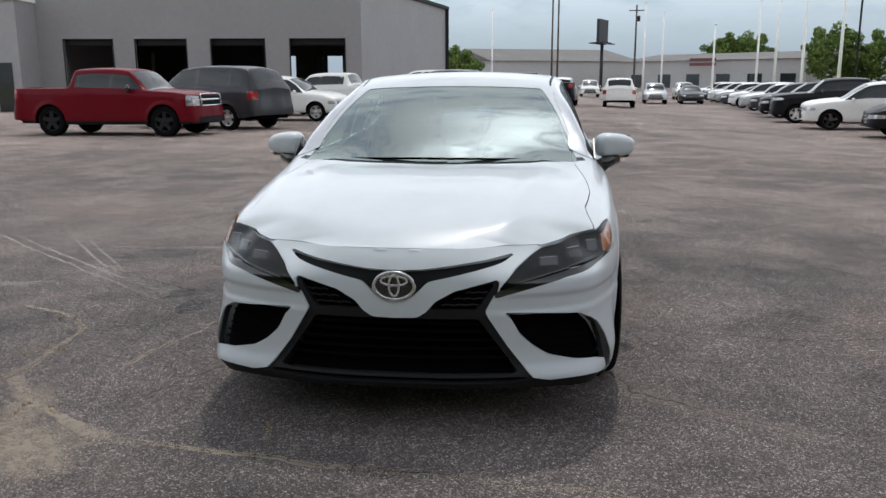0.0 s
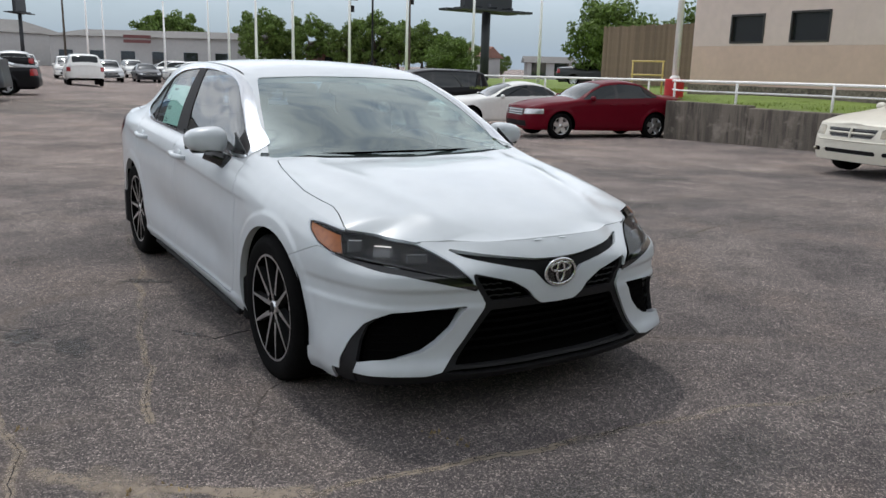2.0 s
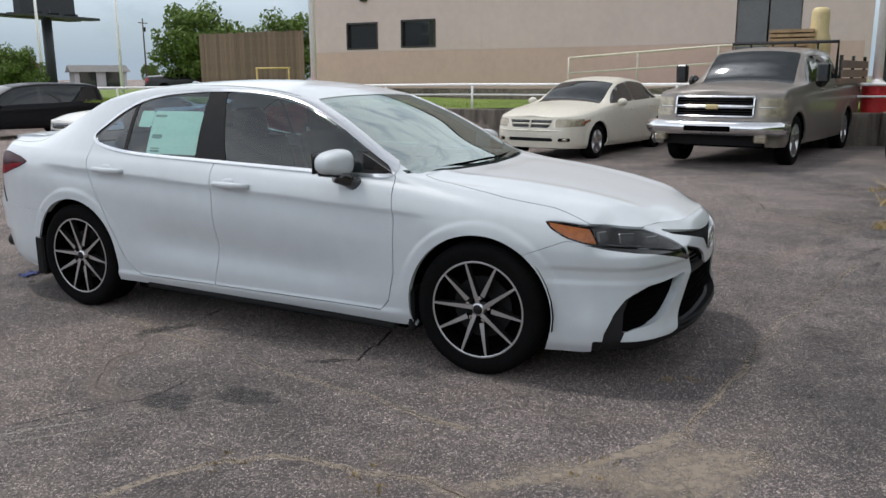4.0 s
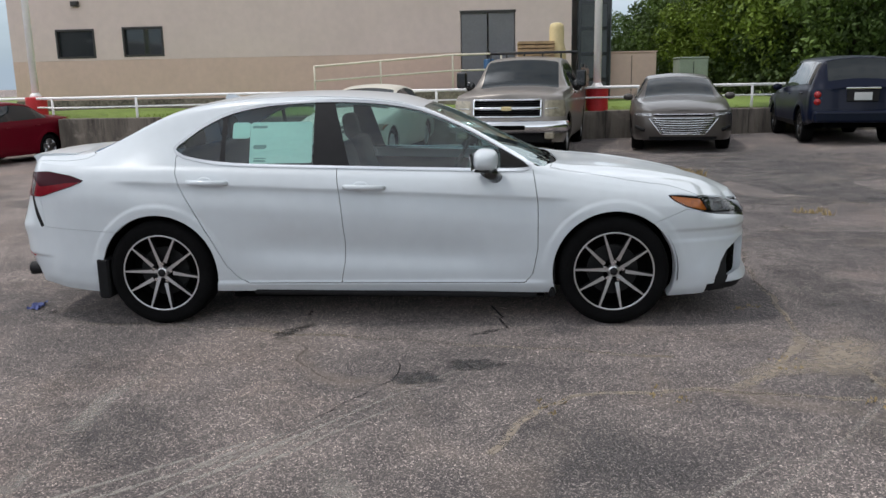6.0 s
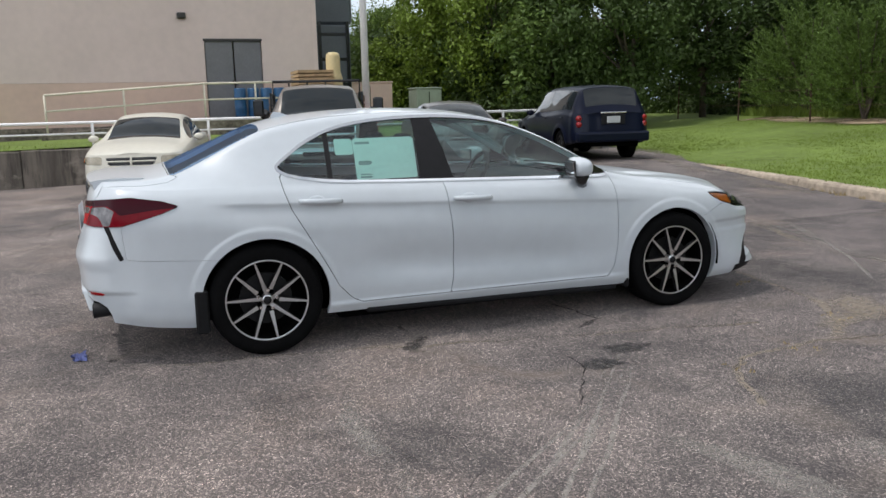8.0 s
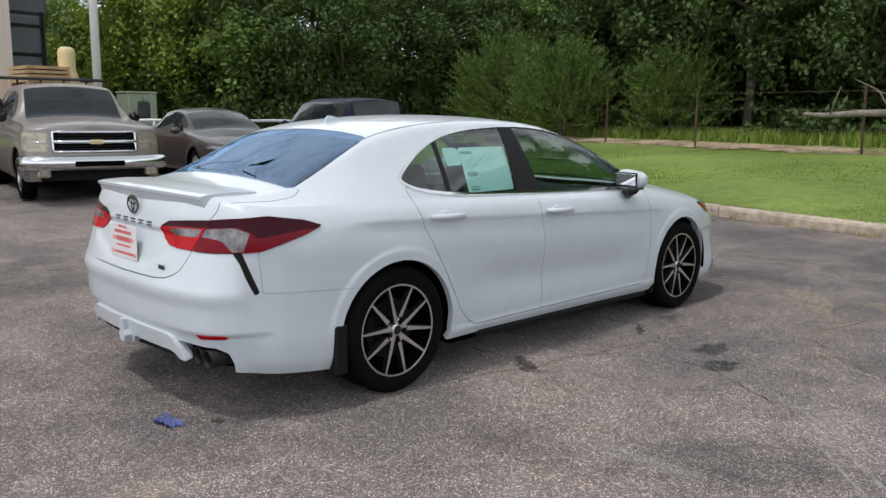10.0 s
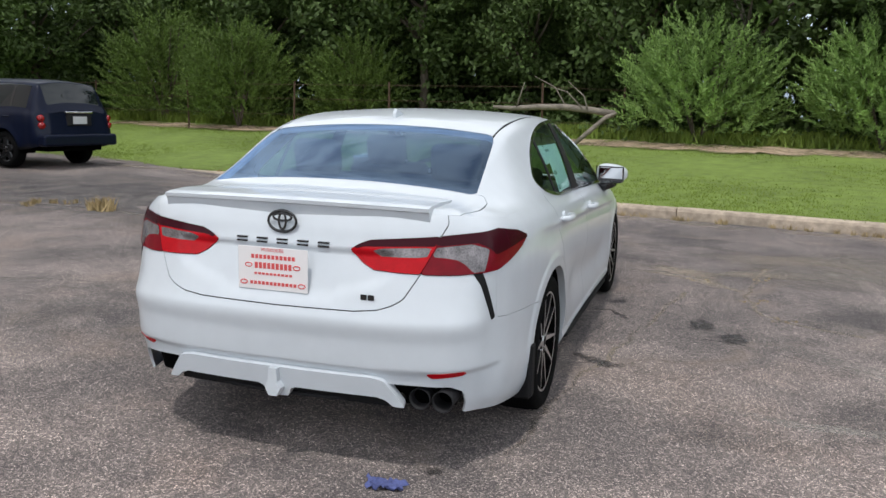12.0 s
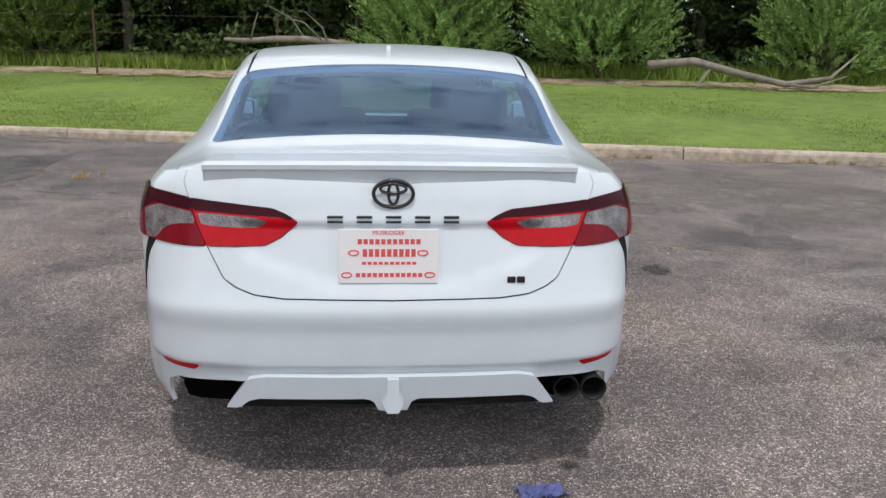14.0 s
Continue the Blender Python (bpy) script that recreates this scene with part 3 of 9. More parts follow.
    base = mix(ramp(noise_node(14, 5, rough=0.7), 0.40, 0.7, cb=(0.4, 0.4, 0.4)), base, mix(1.0, base, (0.60, 0.60, 0.61), "MULTIPLY"))
    # cracks with sandy edges
    warp = N("ShaderNodeVectorMath")
    warp.operation = "ADD"
    wnz = N("ShaderNodeTexNoise")
    wnz.inputs["Scale"].default_value, wnz.inputs["Detail"].default_value = 1.4, 6
    L(tc.outputs["Object"], wnz.inputs["Vector"])
    wsc = N("ShaderNodeVectorMath")
    wsc.operation = "SCALE"
    wsc.inputs["Scale"].default_value = 0.9
    L(wnz.outputs["Color"], wsc.inputs[0])
    L(tc.outputs["Object"], warp.inputs[0])
    L(wsc.outputs["Vector"], warp.inputs[1])
    vor = N("ShaderNodeTexVoronoi")
    vor.feature = "DISTANCE_TO_EDGE"
    vor.inputs["Scale"].default_value = 0.33
    L(warp.outputs["Vector"], vor.inputs["Vector"])
    crackmask = ramp(noise_node(0.35, 3), 0.46, 0.56)
    sand = mix(1.0, ramp(vor.outputs["Distance"], 0.004, 0.05, (1, 1, 1), (0, 0, 0)), ramp(noise_node(1.3, 5), 0.46, 0.66), "MULTIPLY")
    base = mix(mix(1.0, sand, (0.28, 0.28, 0.28), "MULTIPLY"), base, (0.24, 0.20, 0.16))
    line = mix(1.0, ramp(vor.outputs["Distance"], 0.0005, 0.0022, (1, 1, 1), (0, 0, 0)), crackmask, "MULTIPLY")
    base = mix(mix(1.0, line, (0.4, 0.4, 0.4), "MULTIPLY"), base, (0.022, 0.020, 0.018))
    base = mix(1.0, base, (1.65, 1.57, 1.58), "MULTIPLY")
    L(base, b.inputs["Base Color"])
    b.inputs["Roughness"].default_value = 0.88
    b.inputs["Specular IOR Level"].default_value = 0.3
    b.inputs["Diffuse Roughness"].default_value = 1.0
    bp = N("ShaderNodeBump")
    bp.inputs["Strength"].default_value, bp.inputs["Distance"].default_value = 0.85, 0.012
    hsum = N("ShaderNodeMath")
    hsum.operation = "SUBTRACT"
    L(noise_node(110, 3), hsum.inputs[0])
    L(line, hsum.inputs[1])
    L(hsum.outputs[0], bp.inputs["Height"])
    L(bp.outputs["Normal"], b.inputs["Normal"])


asphalt_nodes()


def make_ground():
    xs = np.concatenate(([-3000, -600, -200, -90], np.arange(-60, 61, 2.0), [90, 200, 600, 3000]))
    ys = np.concatenate(([-3000, -600, -200, -90], np.arange(-60, 101, 2.0), [140, 250, 600, 3000]))
    verts = [(x, y, float(ground_h(x, y))) for x in xs for y in ys]
    m = len(ys)
    faces = [(i * m + j, (i + 1) * m + j, (i + 1) * m + j + 1, i * m + j + 1) for i in range(len(xs) - 1) for j in range(m - 1)]
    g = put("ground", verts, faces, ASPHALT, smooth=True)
    tagged(g, "worn cracked grey asphalt parking lot with sandy stains", "ground", kind="structure")


make_ground()

GRASS_SOIL = mat("mown_grass_turf", (0.150, 0.212, 0.040), 0.95, noise_scale=0.5, noise_amount=0.30, bump=0.6, bump_scale=40)


def lawn_h(x, y):
    d = kerb_y(x) - y
    return 0.15 + 0.075 * np.clip(d, 0, 9) + 0.02 * np.clip(d - 9, 0, 30)


def make_lawn():
    verts, faces = [], []
    ds = np.concatenate((np.arange(0.16, 9, 0.6), np.arange(9, 60, 6.0)))
    xs = np.concatenate((np.arange(-60, 12.2, 1.5), [12.4], np.arange(13.5, 80, 4)))
    for x in xs:
        for d in ds:
            y = kerb_y(x) - d
            verts.append((x, y, float(lawn_h(x, y)) + 0.03 * math.sin(x * 0.9) * math.sin(d)))
    m = len(ds)
    for i in range(len(xs) - 1):
        for j in range(m - 1):
            faces.append((i * m + j, i * m + j + 1, (i + 1) * m + j + 1, (i + 1) * m + j))
    tagged(put("lawn", verts, faces, GRASS_SOIL, smooth=True), "mown green lawn rising from the kerb to the trees", "lawn", kind="structure")


make_lawn()


def make_kerb():
    """Concrete kerb in cast lengths with open joints."""
    hold = empty("kerb", label="stained concrete kerb between lot and lawn", category="kerb", kind="structure")
    ang = math.atan(-0.19)
    prof = [(-0.02, -0.05), (-0.02, 0.11), (-0.005, 0.145), (0.02, 0.155), (0.17, 0.158), (0.18, -0.05)]
    bm = bmesh.new()
    ln = 2.985
    a = [bm.verts.new((0, -d, z)) for d, z in prof]
    b = [bm.verts.new((ln, -d, z)) for d, z in prof]
    for i in range(len(prof) - 1):
        bm.faces.new((a[i], b[i], b[i + 1], a[i + 1]))
    bm.faces.new(a[::-1])
    bm.faces.new(b)
    bmesh.ops.recalc_face_normals(bm, faces=bm.faces)
    first = part("kerb_stone", bm, KERB, hold)
    for k in range(-14, 5):
        o = first if k == -14 else new("kerb_stone", first.data)
        o.parent = hold
        x = -1.2 + k * 3 * math.cos(ang)
        o.matrix_local = Matrix.Translation((x, kerb_y(x), 0.01 * ((k * 7) % 3) * 0.3)) @ Matrix.Rotation(ang, 4, "Z")


make_kerb()

SIDING = mat("beige_metal_siding", (0.69, 0.562, 0.515), 0.6, noise_scale=0.5, noise_amount=0.05)
SIDING_TAN = mat("tan_lower_siding", (0.64, 0.465, 0.385), 0.65, noise_scale=0.6, noise_amount=0.06)
GREYDOOR = mat("grey_steel_door", (0.17, 0.17, 0.18), 0.5, noise_scale=2, noise_amount=0.1)
WINDARK = mat("dark_window_glass", (0.02, 0.025, 0.028), 0.06, coat=1.0)
FRAME = mat("bronze_window_frame", (0.03, 0.027, 0.024), 0.45)
BX = 19.7


def make_warehouse():
    hold = empty("warehouse", label="beige and tan metal-sided warehouse above a retaining wall", category="building")
    holes = [(-1.34, 0.32, 1.25, 3.53), (9.6, 10.9, 2.42, 3.32), (11.8, 13.06, 2.40, 3.29)]
    y0, y1, ztan, top = -3.0, 14.55, 2.33, 8.5

    def clad(name, m, za, zb):
        # vertical ribbed sheets round the openings, with depth
        ys = sorted({y0, y1, *[h[0] for h in holes], *[h[1] for h in holes]})
        zs = sorted({za, zb, *[z for h in holes for z in h[2:] if za < z < zb]})
        bm = bmesh.new()
        for ya, yb in zip(ys, ys[1:]):
            for zc, zd in zip(zs, zs[1:]):
                cy, cz = (ya + yb) / 2, (zc + zd) / 2
                if any(h[0] < cy < h[1] and h[2] < cz < h[3] for h in holes):
                    continue
                box_bm(BX, BX + 0.22, ya, yb, zc, zd, bm=bm)
        # shallow sheet laps
        y = y0 + 0.9
        while y < y1:
            if not any(h[0] - 0.03 < y < h[1] + 0.03 for h in holes):
                box_bm(BX - 0.003, BX + 0.001, y - 0.006, y + 0.006, za + 0.01, zb - 0.01, bm=bm)
            y += 0.915
        if zb > 5:
            for z in (3.62, 5.2):
                box_bm(BX - 0.004, BX + 0.001, y0 + 0.01, y1 - 0.01, z - 0.008, z + 0.008, bm=bm)
        return part(name, bm, m, hold)

    clad("upper_siding", SIDING, ztan, top)
    clad("lower_siding", SIDING_TAN, 1.1, ztan - 0.004)
    part("plinth", box_bm(BX - 0.06, BX + 0.3, y0, y1, 0.5, 1.1), CONC, hold)
    part("end_wall", box_bm(BX + 0.22, BX + 24, y0, y0 + 0.2, 0.5, top), SIDING, hold)
    part("far_wall", box_bm(BX + 0.22, BX + 24, y1 - 0.2, y1, 0.5, top), SIDING, hold)
    part("rear_wall", box_bm(BX + 23.8, BX + 24, y0 + 0.2, y1 - 0.2, 0.5, top), SIDING, hold)
    part("roof", box_bm(BX - 0.1, BX + 24.1, y0 - 0.1, y1 + 0.1, top, top + 0.15), GREYP, hold)
    part("corner_trim", box_bm(BX - 0.02, BX + 0.1, y0 - 0.03, y0 + 0.12, 1.1, top), SIDING, hold)
    # double door
    for ya, yb in ((-1.34, -0.512), (-0.508, 0.32)):
        d = part("door", box_bm(BX + 0.05, BX + 0.10, ya + 0.02, yb - 0.02, 1.25, 3.49, 0.004), GREYDOOR, hold)
        part("handle", box_bm(BX + 0.01, BX + 0.05, (-0.56 if ya < -1 else -0.46) - 0.015, (-0.56 if ya < -1 else -0.46) + 0.015, 2.2, 2.35, 0.006), FRAME, d)
    part("door_frame", box_bm(BX - 0.015, BX + 0.05, -1.36, 0.34, 3.49, 3.56), FRAME, hold)
    for ya, yb, za, zb in holes[1:]:
        w = part("window", box_bm(BX + 0.09, BX + 0.11, ya + 0.04, yb - 0.04, za + 0.04, zb - 0.04), WINDARK, hold, "dark reflective pane")
        bm = bmesh.new()
        for b in ((ya, yb, za, za + 0.06), (ya, yb, zb - 0.06, zb), (ya, ya + 0.06, za + 0.06, zb - 0.06), (yb - 0.06, yb, za + 0.06, zb - 0.06)):
            box_bm(BX - 0.02, BX + 0.12, b[0] + 0.001, b[1] - 0.001, b[2] + 0.001, b[3] - 0.001, bm=bm)
        part("window_frame", bm, FRAME, w)
    for y, z in ((12.3, 4.05), (0.9, 4.2)):
        part("wall_lamp", box_bm(BX - 0.14, BX, y - 0.12, y + 0.12, z - 0.08, z + 0.08, 0.02), FRAME, hold, "small dark wall lamp")


make_warehouse()


def make_terrace():
    """The raised strip behind the wall."""
    verts, faces = [], []
    ys = np.arange(-10, 61, 2.0)
    xs = [14.12, 15.5, 18, 19.4, 22, 30, 60, 160]
    for x in xs:
        for y in ys:
            xe = x + (2.3 * float(smooth01(9.6, 12.5, y)) if x < 16 else 0)
            verts.append((xe, y, 0.72 + 0.04 * math.sin(y * 0.7) + (0.08 if x > 15 else 0) - 0.006 * max(y - 10, 0)))
    m = len(ys)
    for i in range(len(xs) - 1):
        for j in range(m - 1):
            faces.append((i * m + j, (i + 1) * m + j, (i + 1) * m + j + 1, i * m + j + 1))
    tagged(put("grass_terrace", verts, faces, GRASS_SOIL, smooth=True), "strip of grass on the raised ground behind the wall", "grass", kind="structure")


make_terrace()


WALLC = mat("streaked_wall_concrete", (0.2, 0.18, 0.155), 0.92, bump=0.5, bump_scale=22)


def wall_streaks():
    """Water stains that run down the wall's face over grey-brown concrete."""
    nt, b = nodes_of(WALLC)
    N, L = nt.nodes.new, nt.links.new
    tc = N("ShaderNodeTexCoord")
    col = None
    for scale, vec, lo, hi, tone in ((1.0, (1.0, 2.6, 0.35), 0.40, 0.66, (0.075, 0.066, 0.056)), (1.0, (1.0, 7.0, 0.8), 0.50, 0.66, (0.055, 0.048, 0.042)), (1.0, (1.5, 1.5, 2.0), 0.56, 0.68, (0.32, 0.28, 0.24))):
        mp, nz, rp, mx = N("ShaderNodeMapping"), N("ShaderNodeTexNoise"), N("ShaderNodeMapRange"), N("ShaderNodeMix")
        mp.inputs["Scale"].default_value = vec
        nz.inputs["Scale"].default_value, nz.inputs["Detail"].default_value, nz.inputs["Roughness"].default_value = scale, 8, 0.65
        rp.inputs["From Min"].default_value, rp.inputs["From Max"].default_value = lo, hi
        rp.inputs["To Max"].default_value = 0.85
        mx.data_type = "RGBA"
        mx.inputs["A"].default_value, mx.inputs["B"].default_value = (0.215, 0.185, 0.155, 1), (*tone, 1)
        L(tc.outputs["Object"], mp.inputs["Vector"])
        L(mp.outputs["Vector"], nz.inputs["Vector"])
        L(nz.outputs["Fac"], rp.inputs["Value"])
        L(rp.outputs["Result"], mx.inputs["Factor"])
        if col is not None:
            L(col, mx.inputs["A"])
        col = mx.outputs["Result"]
    L(col, b.inputs["Base Color"])


wall_streaks()


def make_retaining_wall():
    hold = empty("retaining_wall", label="weathered stained concrete retaining wall", category="wall", kind="structure")
    bm = bmesh.new()
    random.seed(5)
    y = -9.6
    while y < 9.9:
        ln = random.uniform(2.2, 3.4)
        y2 = min(y + ln, 10.2)
        z = 0.72 + random.uniform(-0.03, 0.03)
        box_bm(13.86 + random.uniform(-0.01, 0.01), 14.14, y + 0.006, y2 - 0.006, -0.6, z, 0.015, bm)
        y = y2
    part("wall_section", bm, WALLC, hold)


make_retaining_wall()

# ---- trees and shrubs ----
BARK = mat("tree_bark", (0.10, 0.08, 0.06), 0.95, noise_scale=6, noise_amount=0.4, bump=0.8, bump_scale=25)
DEADWOOD = mat("bleached_dead_wood", (0.21, 0.18, 0.15), 0.9, noise_scale=5, noise_amount=0.4, bump=0.6, bump_scale=20)


def leaf_mat(name, color, island=0.9, vary=0.55):
    m = mat(name, color, 0.6, noise_scale=0.6, noise_amount=vary, island=island, spec=0.25)
    nt, b = m.node_tree, m.node_tree.nodes["Principled BSDF"]
    out = nt.nodes["Material Output"]
    tl = nt.nodes.new("ShaderNodeBsdfTranslucent")
    mx = nt.nodes.new("ShaderNodeMixShader")
    mx.inputs["Fac"].default_value = 0.16
    src = b.inputs["Base Color"].links[0].from_socket
    nt.links.new(src, tl.inputs["Color"])
    nt.links.new(b.outputs["BSDF"], mx.inputs[1])
    nt.links.new(tl.outputs["BSDF"], mx.inputs[2])
    nt.links.new(mx.outputs["Shader"], out.inputs["Surface"])
    return m


# darkened also for the wood's depth, whose shade is put into this colour
LEAF_DARK = leaf_mat("dark_oak_and_shade_leaves", (0.066, 0.105, 0.028))
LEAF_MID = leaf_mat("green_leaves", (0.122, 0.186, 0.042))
LEAF_LIGHT = leaf_mat("bright_shrub_leaves", (0.225, 0.345, 0.100), 0.6)
# brighter leaf: sunlight on the trees beyond the wall is put into its colour
LEAF_SUNLIT = leaf_mat("sunlit_yellow_green_leaves", (0.165, 0.235, 0.034))


def leaves_mesh(name, clumps, per, size, material, seed, spread=0.55, up=0.3, long=1.5):
    """Many small leaves in clumps: each is a bent rhomb."""
    rng = np.random.default_rng(seed)
    n = len(clumps) * per
    c = np.repeat(np.asarray([k[:3] for k in clumps]), per, 0)
    r = np.repeat(np.asarray([k[3] for k in clumps]), per)
    d = rng.normal(size=(n, 3))
    d /= np.linalg.norm(d, axis=1, keepdims=True)
    rad = r * (0.35 + 0.65 * rng.random(n) ** 0.5)
    p = c + d * rad[:, None] * np.array([1, 1, 0.8])
    nrm = d * 0.7 + rng.normal(size=(n, 3)) * spread + np.array([0, 0, up])
    nrm /= np.linalg.norm(nrm, axis=1, keepdims=True)
    t = np.cross(nrm, rng.normal(size=(n, 3)))
    t /= np.linalg.norm(t, axis=1, keepdims=True)
    b = np.cross(nrm, t)
    s = size * (0.6 + 0.8 * rng.random(n))[:, None]
    V = np.stack((p - t * s * long / 2, p + b * s * 0.36 - nrm * s * 0.06, p + t * s * long / 2 - nrm * s * 0.12, p - b * s * 0.36 - nrm * s * 0.06), 1).reshape(-1, 3)
    me = bpy.data.meshes.new(name)
    me.vertices.add(n * 4)
    me.vertices.foreach_set("co", V.astype(np.float32).ravel())
    me.loops.add(n * 4)
    me.loops.foreach_set("vertex_index", np.arange(n * 4, dtype=np.int32))
    me.polygons.add(n)
    me.polygons.foreach_set("loop_start", np.arange(0, n * 4, 4, dtype=np.int32))
    me.update(calc_edges=True)
    me.validate()
    me.materials.append(material)
    return me


def crown_clumps(rx, rz, z0, n, seed, lean=0.0, r=(0.45, 0.95)):
    rng = random.Random(seed)
    out = []
    while len(out) < n:
        x, y, z = rng.uniform(-1, 1), rng.uniform(-1, 1), rng.uniform(-1, 1)
        q = x * x + y * y + z * z
        if q > 1 or q < 0.18:
            continue
        wob = 0.82 + 0.30 * noise.noise((x * 1.6 + seed, y * 1.6, z * 1.6))
        out.append((x * rx * wob + lean * z, y * rx * wob, z0 + z * rz * wob, rng.uniform(*r)))
    return out


def make_tree(name, h, rx, seed, leaf, per=85, clumps=70, size=0.20, trunk_r=0.16, label="", low=0.25, category="tree", group=""):
    tree = empty(name, None, label, category, group)
    rng = random.Random(seed)
    top = h * 0.62
    pts = [(0, 0, -0.3), (rng.uniform(-0.1, 0.1), rng.uniform(-0.1, 0.1), h * 0.2), (rng.uniform(-0.3, 0.3), rng.uniform(-0.3, 0.3), h * 0.42), (rng.uniform(-0.5, 0.5), rng.uniform(-0.5, 0.5), top)]
    bm = tube_bm(pts, [trunk_r * 1.25, trunk_r, trunk_r * 0.7, trunk_r * 0.3], 9)
    for i in range(7):
        a = rng.uniform(0, 6.28)
        z = h * rng.uniform(0.24, 0.55)
        rr = rx * rng.uniform(0.5, 0.85)
        tube_bm([(0, 0, z), (math.cos(a) * rr * 0.5, math.sin(a) * rr * 0.5, z + h * 0.09), (math.cos(a) * rr, math.sin(a) * rr, z + h * rng.uniform(0.12, 0.26))], [trunk_r * 0.5, trunk_r * 0.32, trunk_r * 0.1], 6, bm)
    part("trunk", bm, BARK, tree, smooth=True)
    z0 = h * (low + (1 - low) / 2)
    cl = crown_clumps(rx, h * (1 - low) / 2, z0, clumps, seed)
    o = new("crown", leaves_mesh("crown", cl, per, size, leaf, seed))
    o.parent = tree
    return tree


def make_woods():
    """The wood's edge above the lawn: front trees, a taller row behind, shrubs at its foot."""
    kinds = [
        make_tree("tree", 8.5, 2.6, 21, LEAF_DARK, 130, 95, 0.145, 0.15, "dark green oak in the wood's edge", 0.03, group="wood edge trees"),
        make_tree("tree", 9.5, 2.9, 22, LEAF_MID, 130, 105, 0.14, 0.16, "leafy green tree in the wood's edge", 0.05, group="wood edge trees"),
        make_tree("tree", 7.5, 2.4, 23, LEAF_DARK, 125, 90, 0.13, 0.14, "dense dark tree in the wood's edge", 0.02, group="wood edge trees"),
        make_tree("tree", 11.0, 3.2, 24, LEAF_MID, 75, 105, 0.21, 0.22, "tall green tree behind the wood's edge", 0.08, group="wood edge trees"),
        make_tree("tree", 8.8, 2.8, 25, LEAF_SUNLIT, 140, 105, 0.135, 0.15, "sunlit yellow-green tree beyond the wall", 0.03, group="wood edge trees"),
    ]
    rng = random.Random(3)
    used = set()

    def stand(i, x, y, s=1.0):
        z = float(lawn_h(x, y))
        m = pose(x, y, z - 0.1, 0, 0, rng.uniform(0, 360)) @ Matrix.Diagonal((s, s, s * rng.uniform(0.9, 1.15), 1))
        if i not in used:
            used.add(i)
            kinds[i].matrix_basis = m
        else:
            t = copy_thing(kinds[i], m)
            t.matrix_basis = m

    x = -30.0
    while x < 24:
        d = 10.6 + rng.uniform(-0.5, 1.3)
        stand(rng.choice((0, 1, 2, 0, 2)), x, kerb_y(x) - d, rng.uniform(0.85, 1.1))
        stand(rng.choice((1, 3, 0)), x + 1.4, kerb_y(x) - d - rng.uniform(3.4, 5.0), rng.uniform(0.95, 1.2))
        x += rng.uniform(2.6, 3.5)
    # beyond the wall, right of the warehouse
    for px, py, s in ((20.5, -14.6, 0.9), (23.5, -13.0, 0.95), (26.5, -12.2, 0.95), (30, -11.5, 1.0), (34, -10.5, 0.85), (38.5, -9.8, 0.72), (25, -16.5, 1.05), (30, -15.5, 1.1), (36, -14.5, 1.15), (43, -12.5, 1.0), (49, -9.5, 0.6), (22, -19, 1.1)):
        # below x 23 the dark-leaved kind puts the hollow's shade into colour
        stand(rng.choice((4, 1, 4, 0)) if px > 23 else 2, px, py, s)
    # deep tall foliage keeps sky light out; shade is put into its leaf colour
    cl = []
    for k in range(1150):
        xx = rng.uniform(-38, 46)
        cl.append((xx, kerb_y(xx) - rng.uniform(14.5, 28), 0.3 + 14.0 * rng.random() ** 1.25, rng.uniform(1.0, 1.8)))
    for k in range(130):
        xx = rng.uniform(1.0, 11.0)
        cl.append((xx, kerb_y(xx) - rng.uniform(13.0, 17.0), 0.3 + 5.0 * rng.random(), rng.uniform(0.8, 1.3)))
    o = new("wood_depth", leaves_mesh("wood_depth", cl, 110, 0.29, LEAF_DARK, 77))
    tagged(o, "inner foliage of the wood behind the lawn, shade put into its leaf colour", "woods", kind="stuff")
    # undergrowth along the foot
    cl = []
    for k in range(330):
        xx = rng.uniform(-30, 24)
        cl.append((xx, kerb_y(xx) - rng.uniform(9.2, 11.6), float(lawn_h(xx, kerb_y(xx) - 10)) + rng.uniform(0.0, 0.8) * rng.random(), rng.uniform(0.3, 0.6)))
    # thicker cover under the trees towards the wall's end
    for k in range(360):
        xx = rng.uniform(15.0, 46)
        dd = rng.uniform(10.2, 15.0)
        cl.append((xx, max(kerb_y(xx) - dd, -22.0), float(lawn_h(xx, kerb_y(xx) - 10)) + 3.0 * rng.random() ** 1.3, rng.uniform(0.5, 0.9)))
    for k in range(220):
        xx = rng.uniform(-30, 10)
        cl.append((xx, kerb_y(xx) - rng.uniform(11.2, 13.5), float(lawn_h(xx, kerb_y(xx) - 10)) + 1.9 * rng.random(), rng.uniform(0.4, 0.8)))
    # bushes that close the wood's foot beyond the wall
    hedge = []
    for k in range(460):
        xx = rng.uniform(16.5, 50)
        yy = float(np.interp(xx, (16.5, 22, 28, 36, 44, 50), (-13.0, -12.0, -10.6, -9.2, -8.0, -7.2))) - rng.uniform(0.0, 2.6)
        if yy < -0.50 * (xx + 5.8):
            continue  # a dark hollow under the trees beside the lawn
        hedge.append((xx, yy, 0.9 + 4.4 * rng.random() ** 1.2, rng.uniform(0.6, 1.0)))
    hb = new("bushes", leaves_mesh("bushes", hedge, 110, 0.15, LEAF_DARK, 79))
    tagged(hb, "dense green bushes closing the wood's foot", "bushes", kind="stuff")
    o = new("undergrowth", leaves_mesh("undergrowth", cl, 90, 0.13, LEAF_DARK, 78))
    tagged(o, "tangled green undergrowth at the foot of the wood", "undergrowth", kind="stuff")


make_woods()


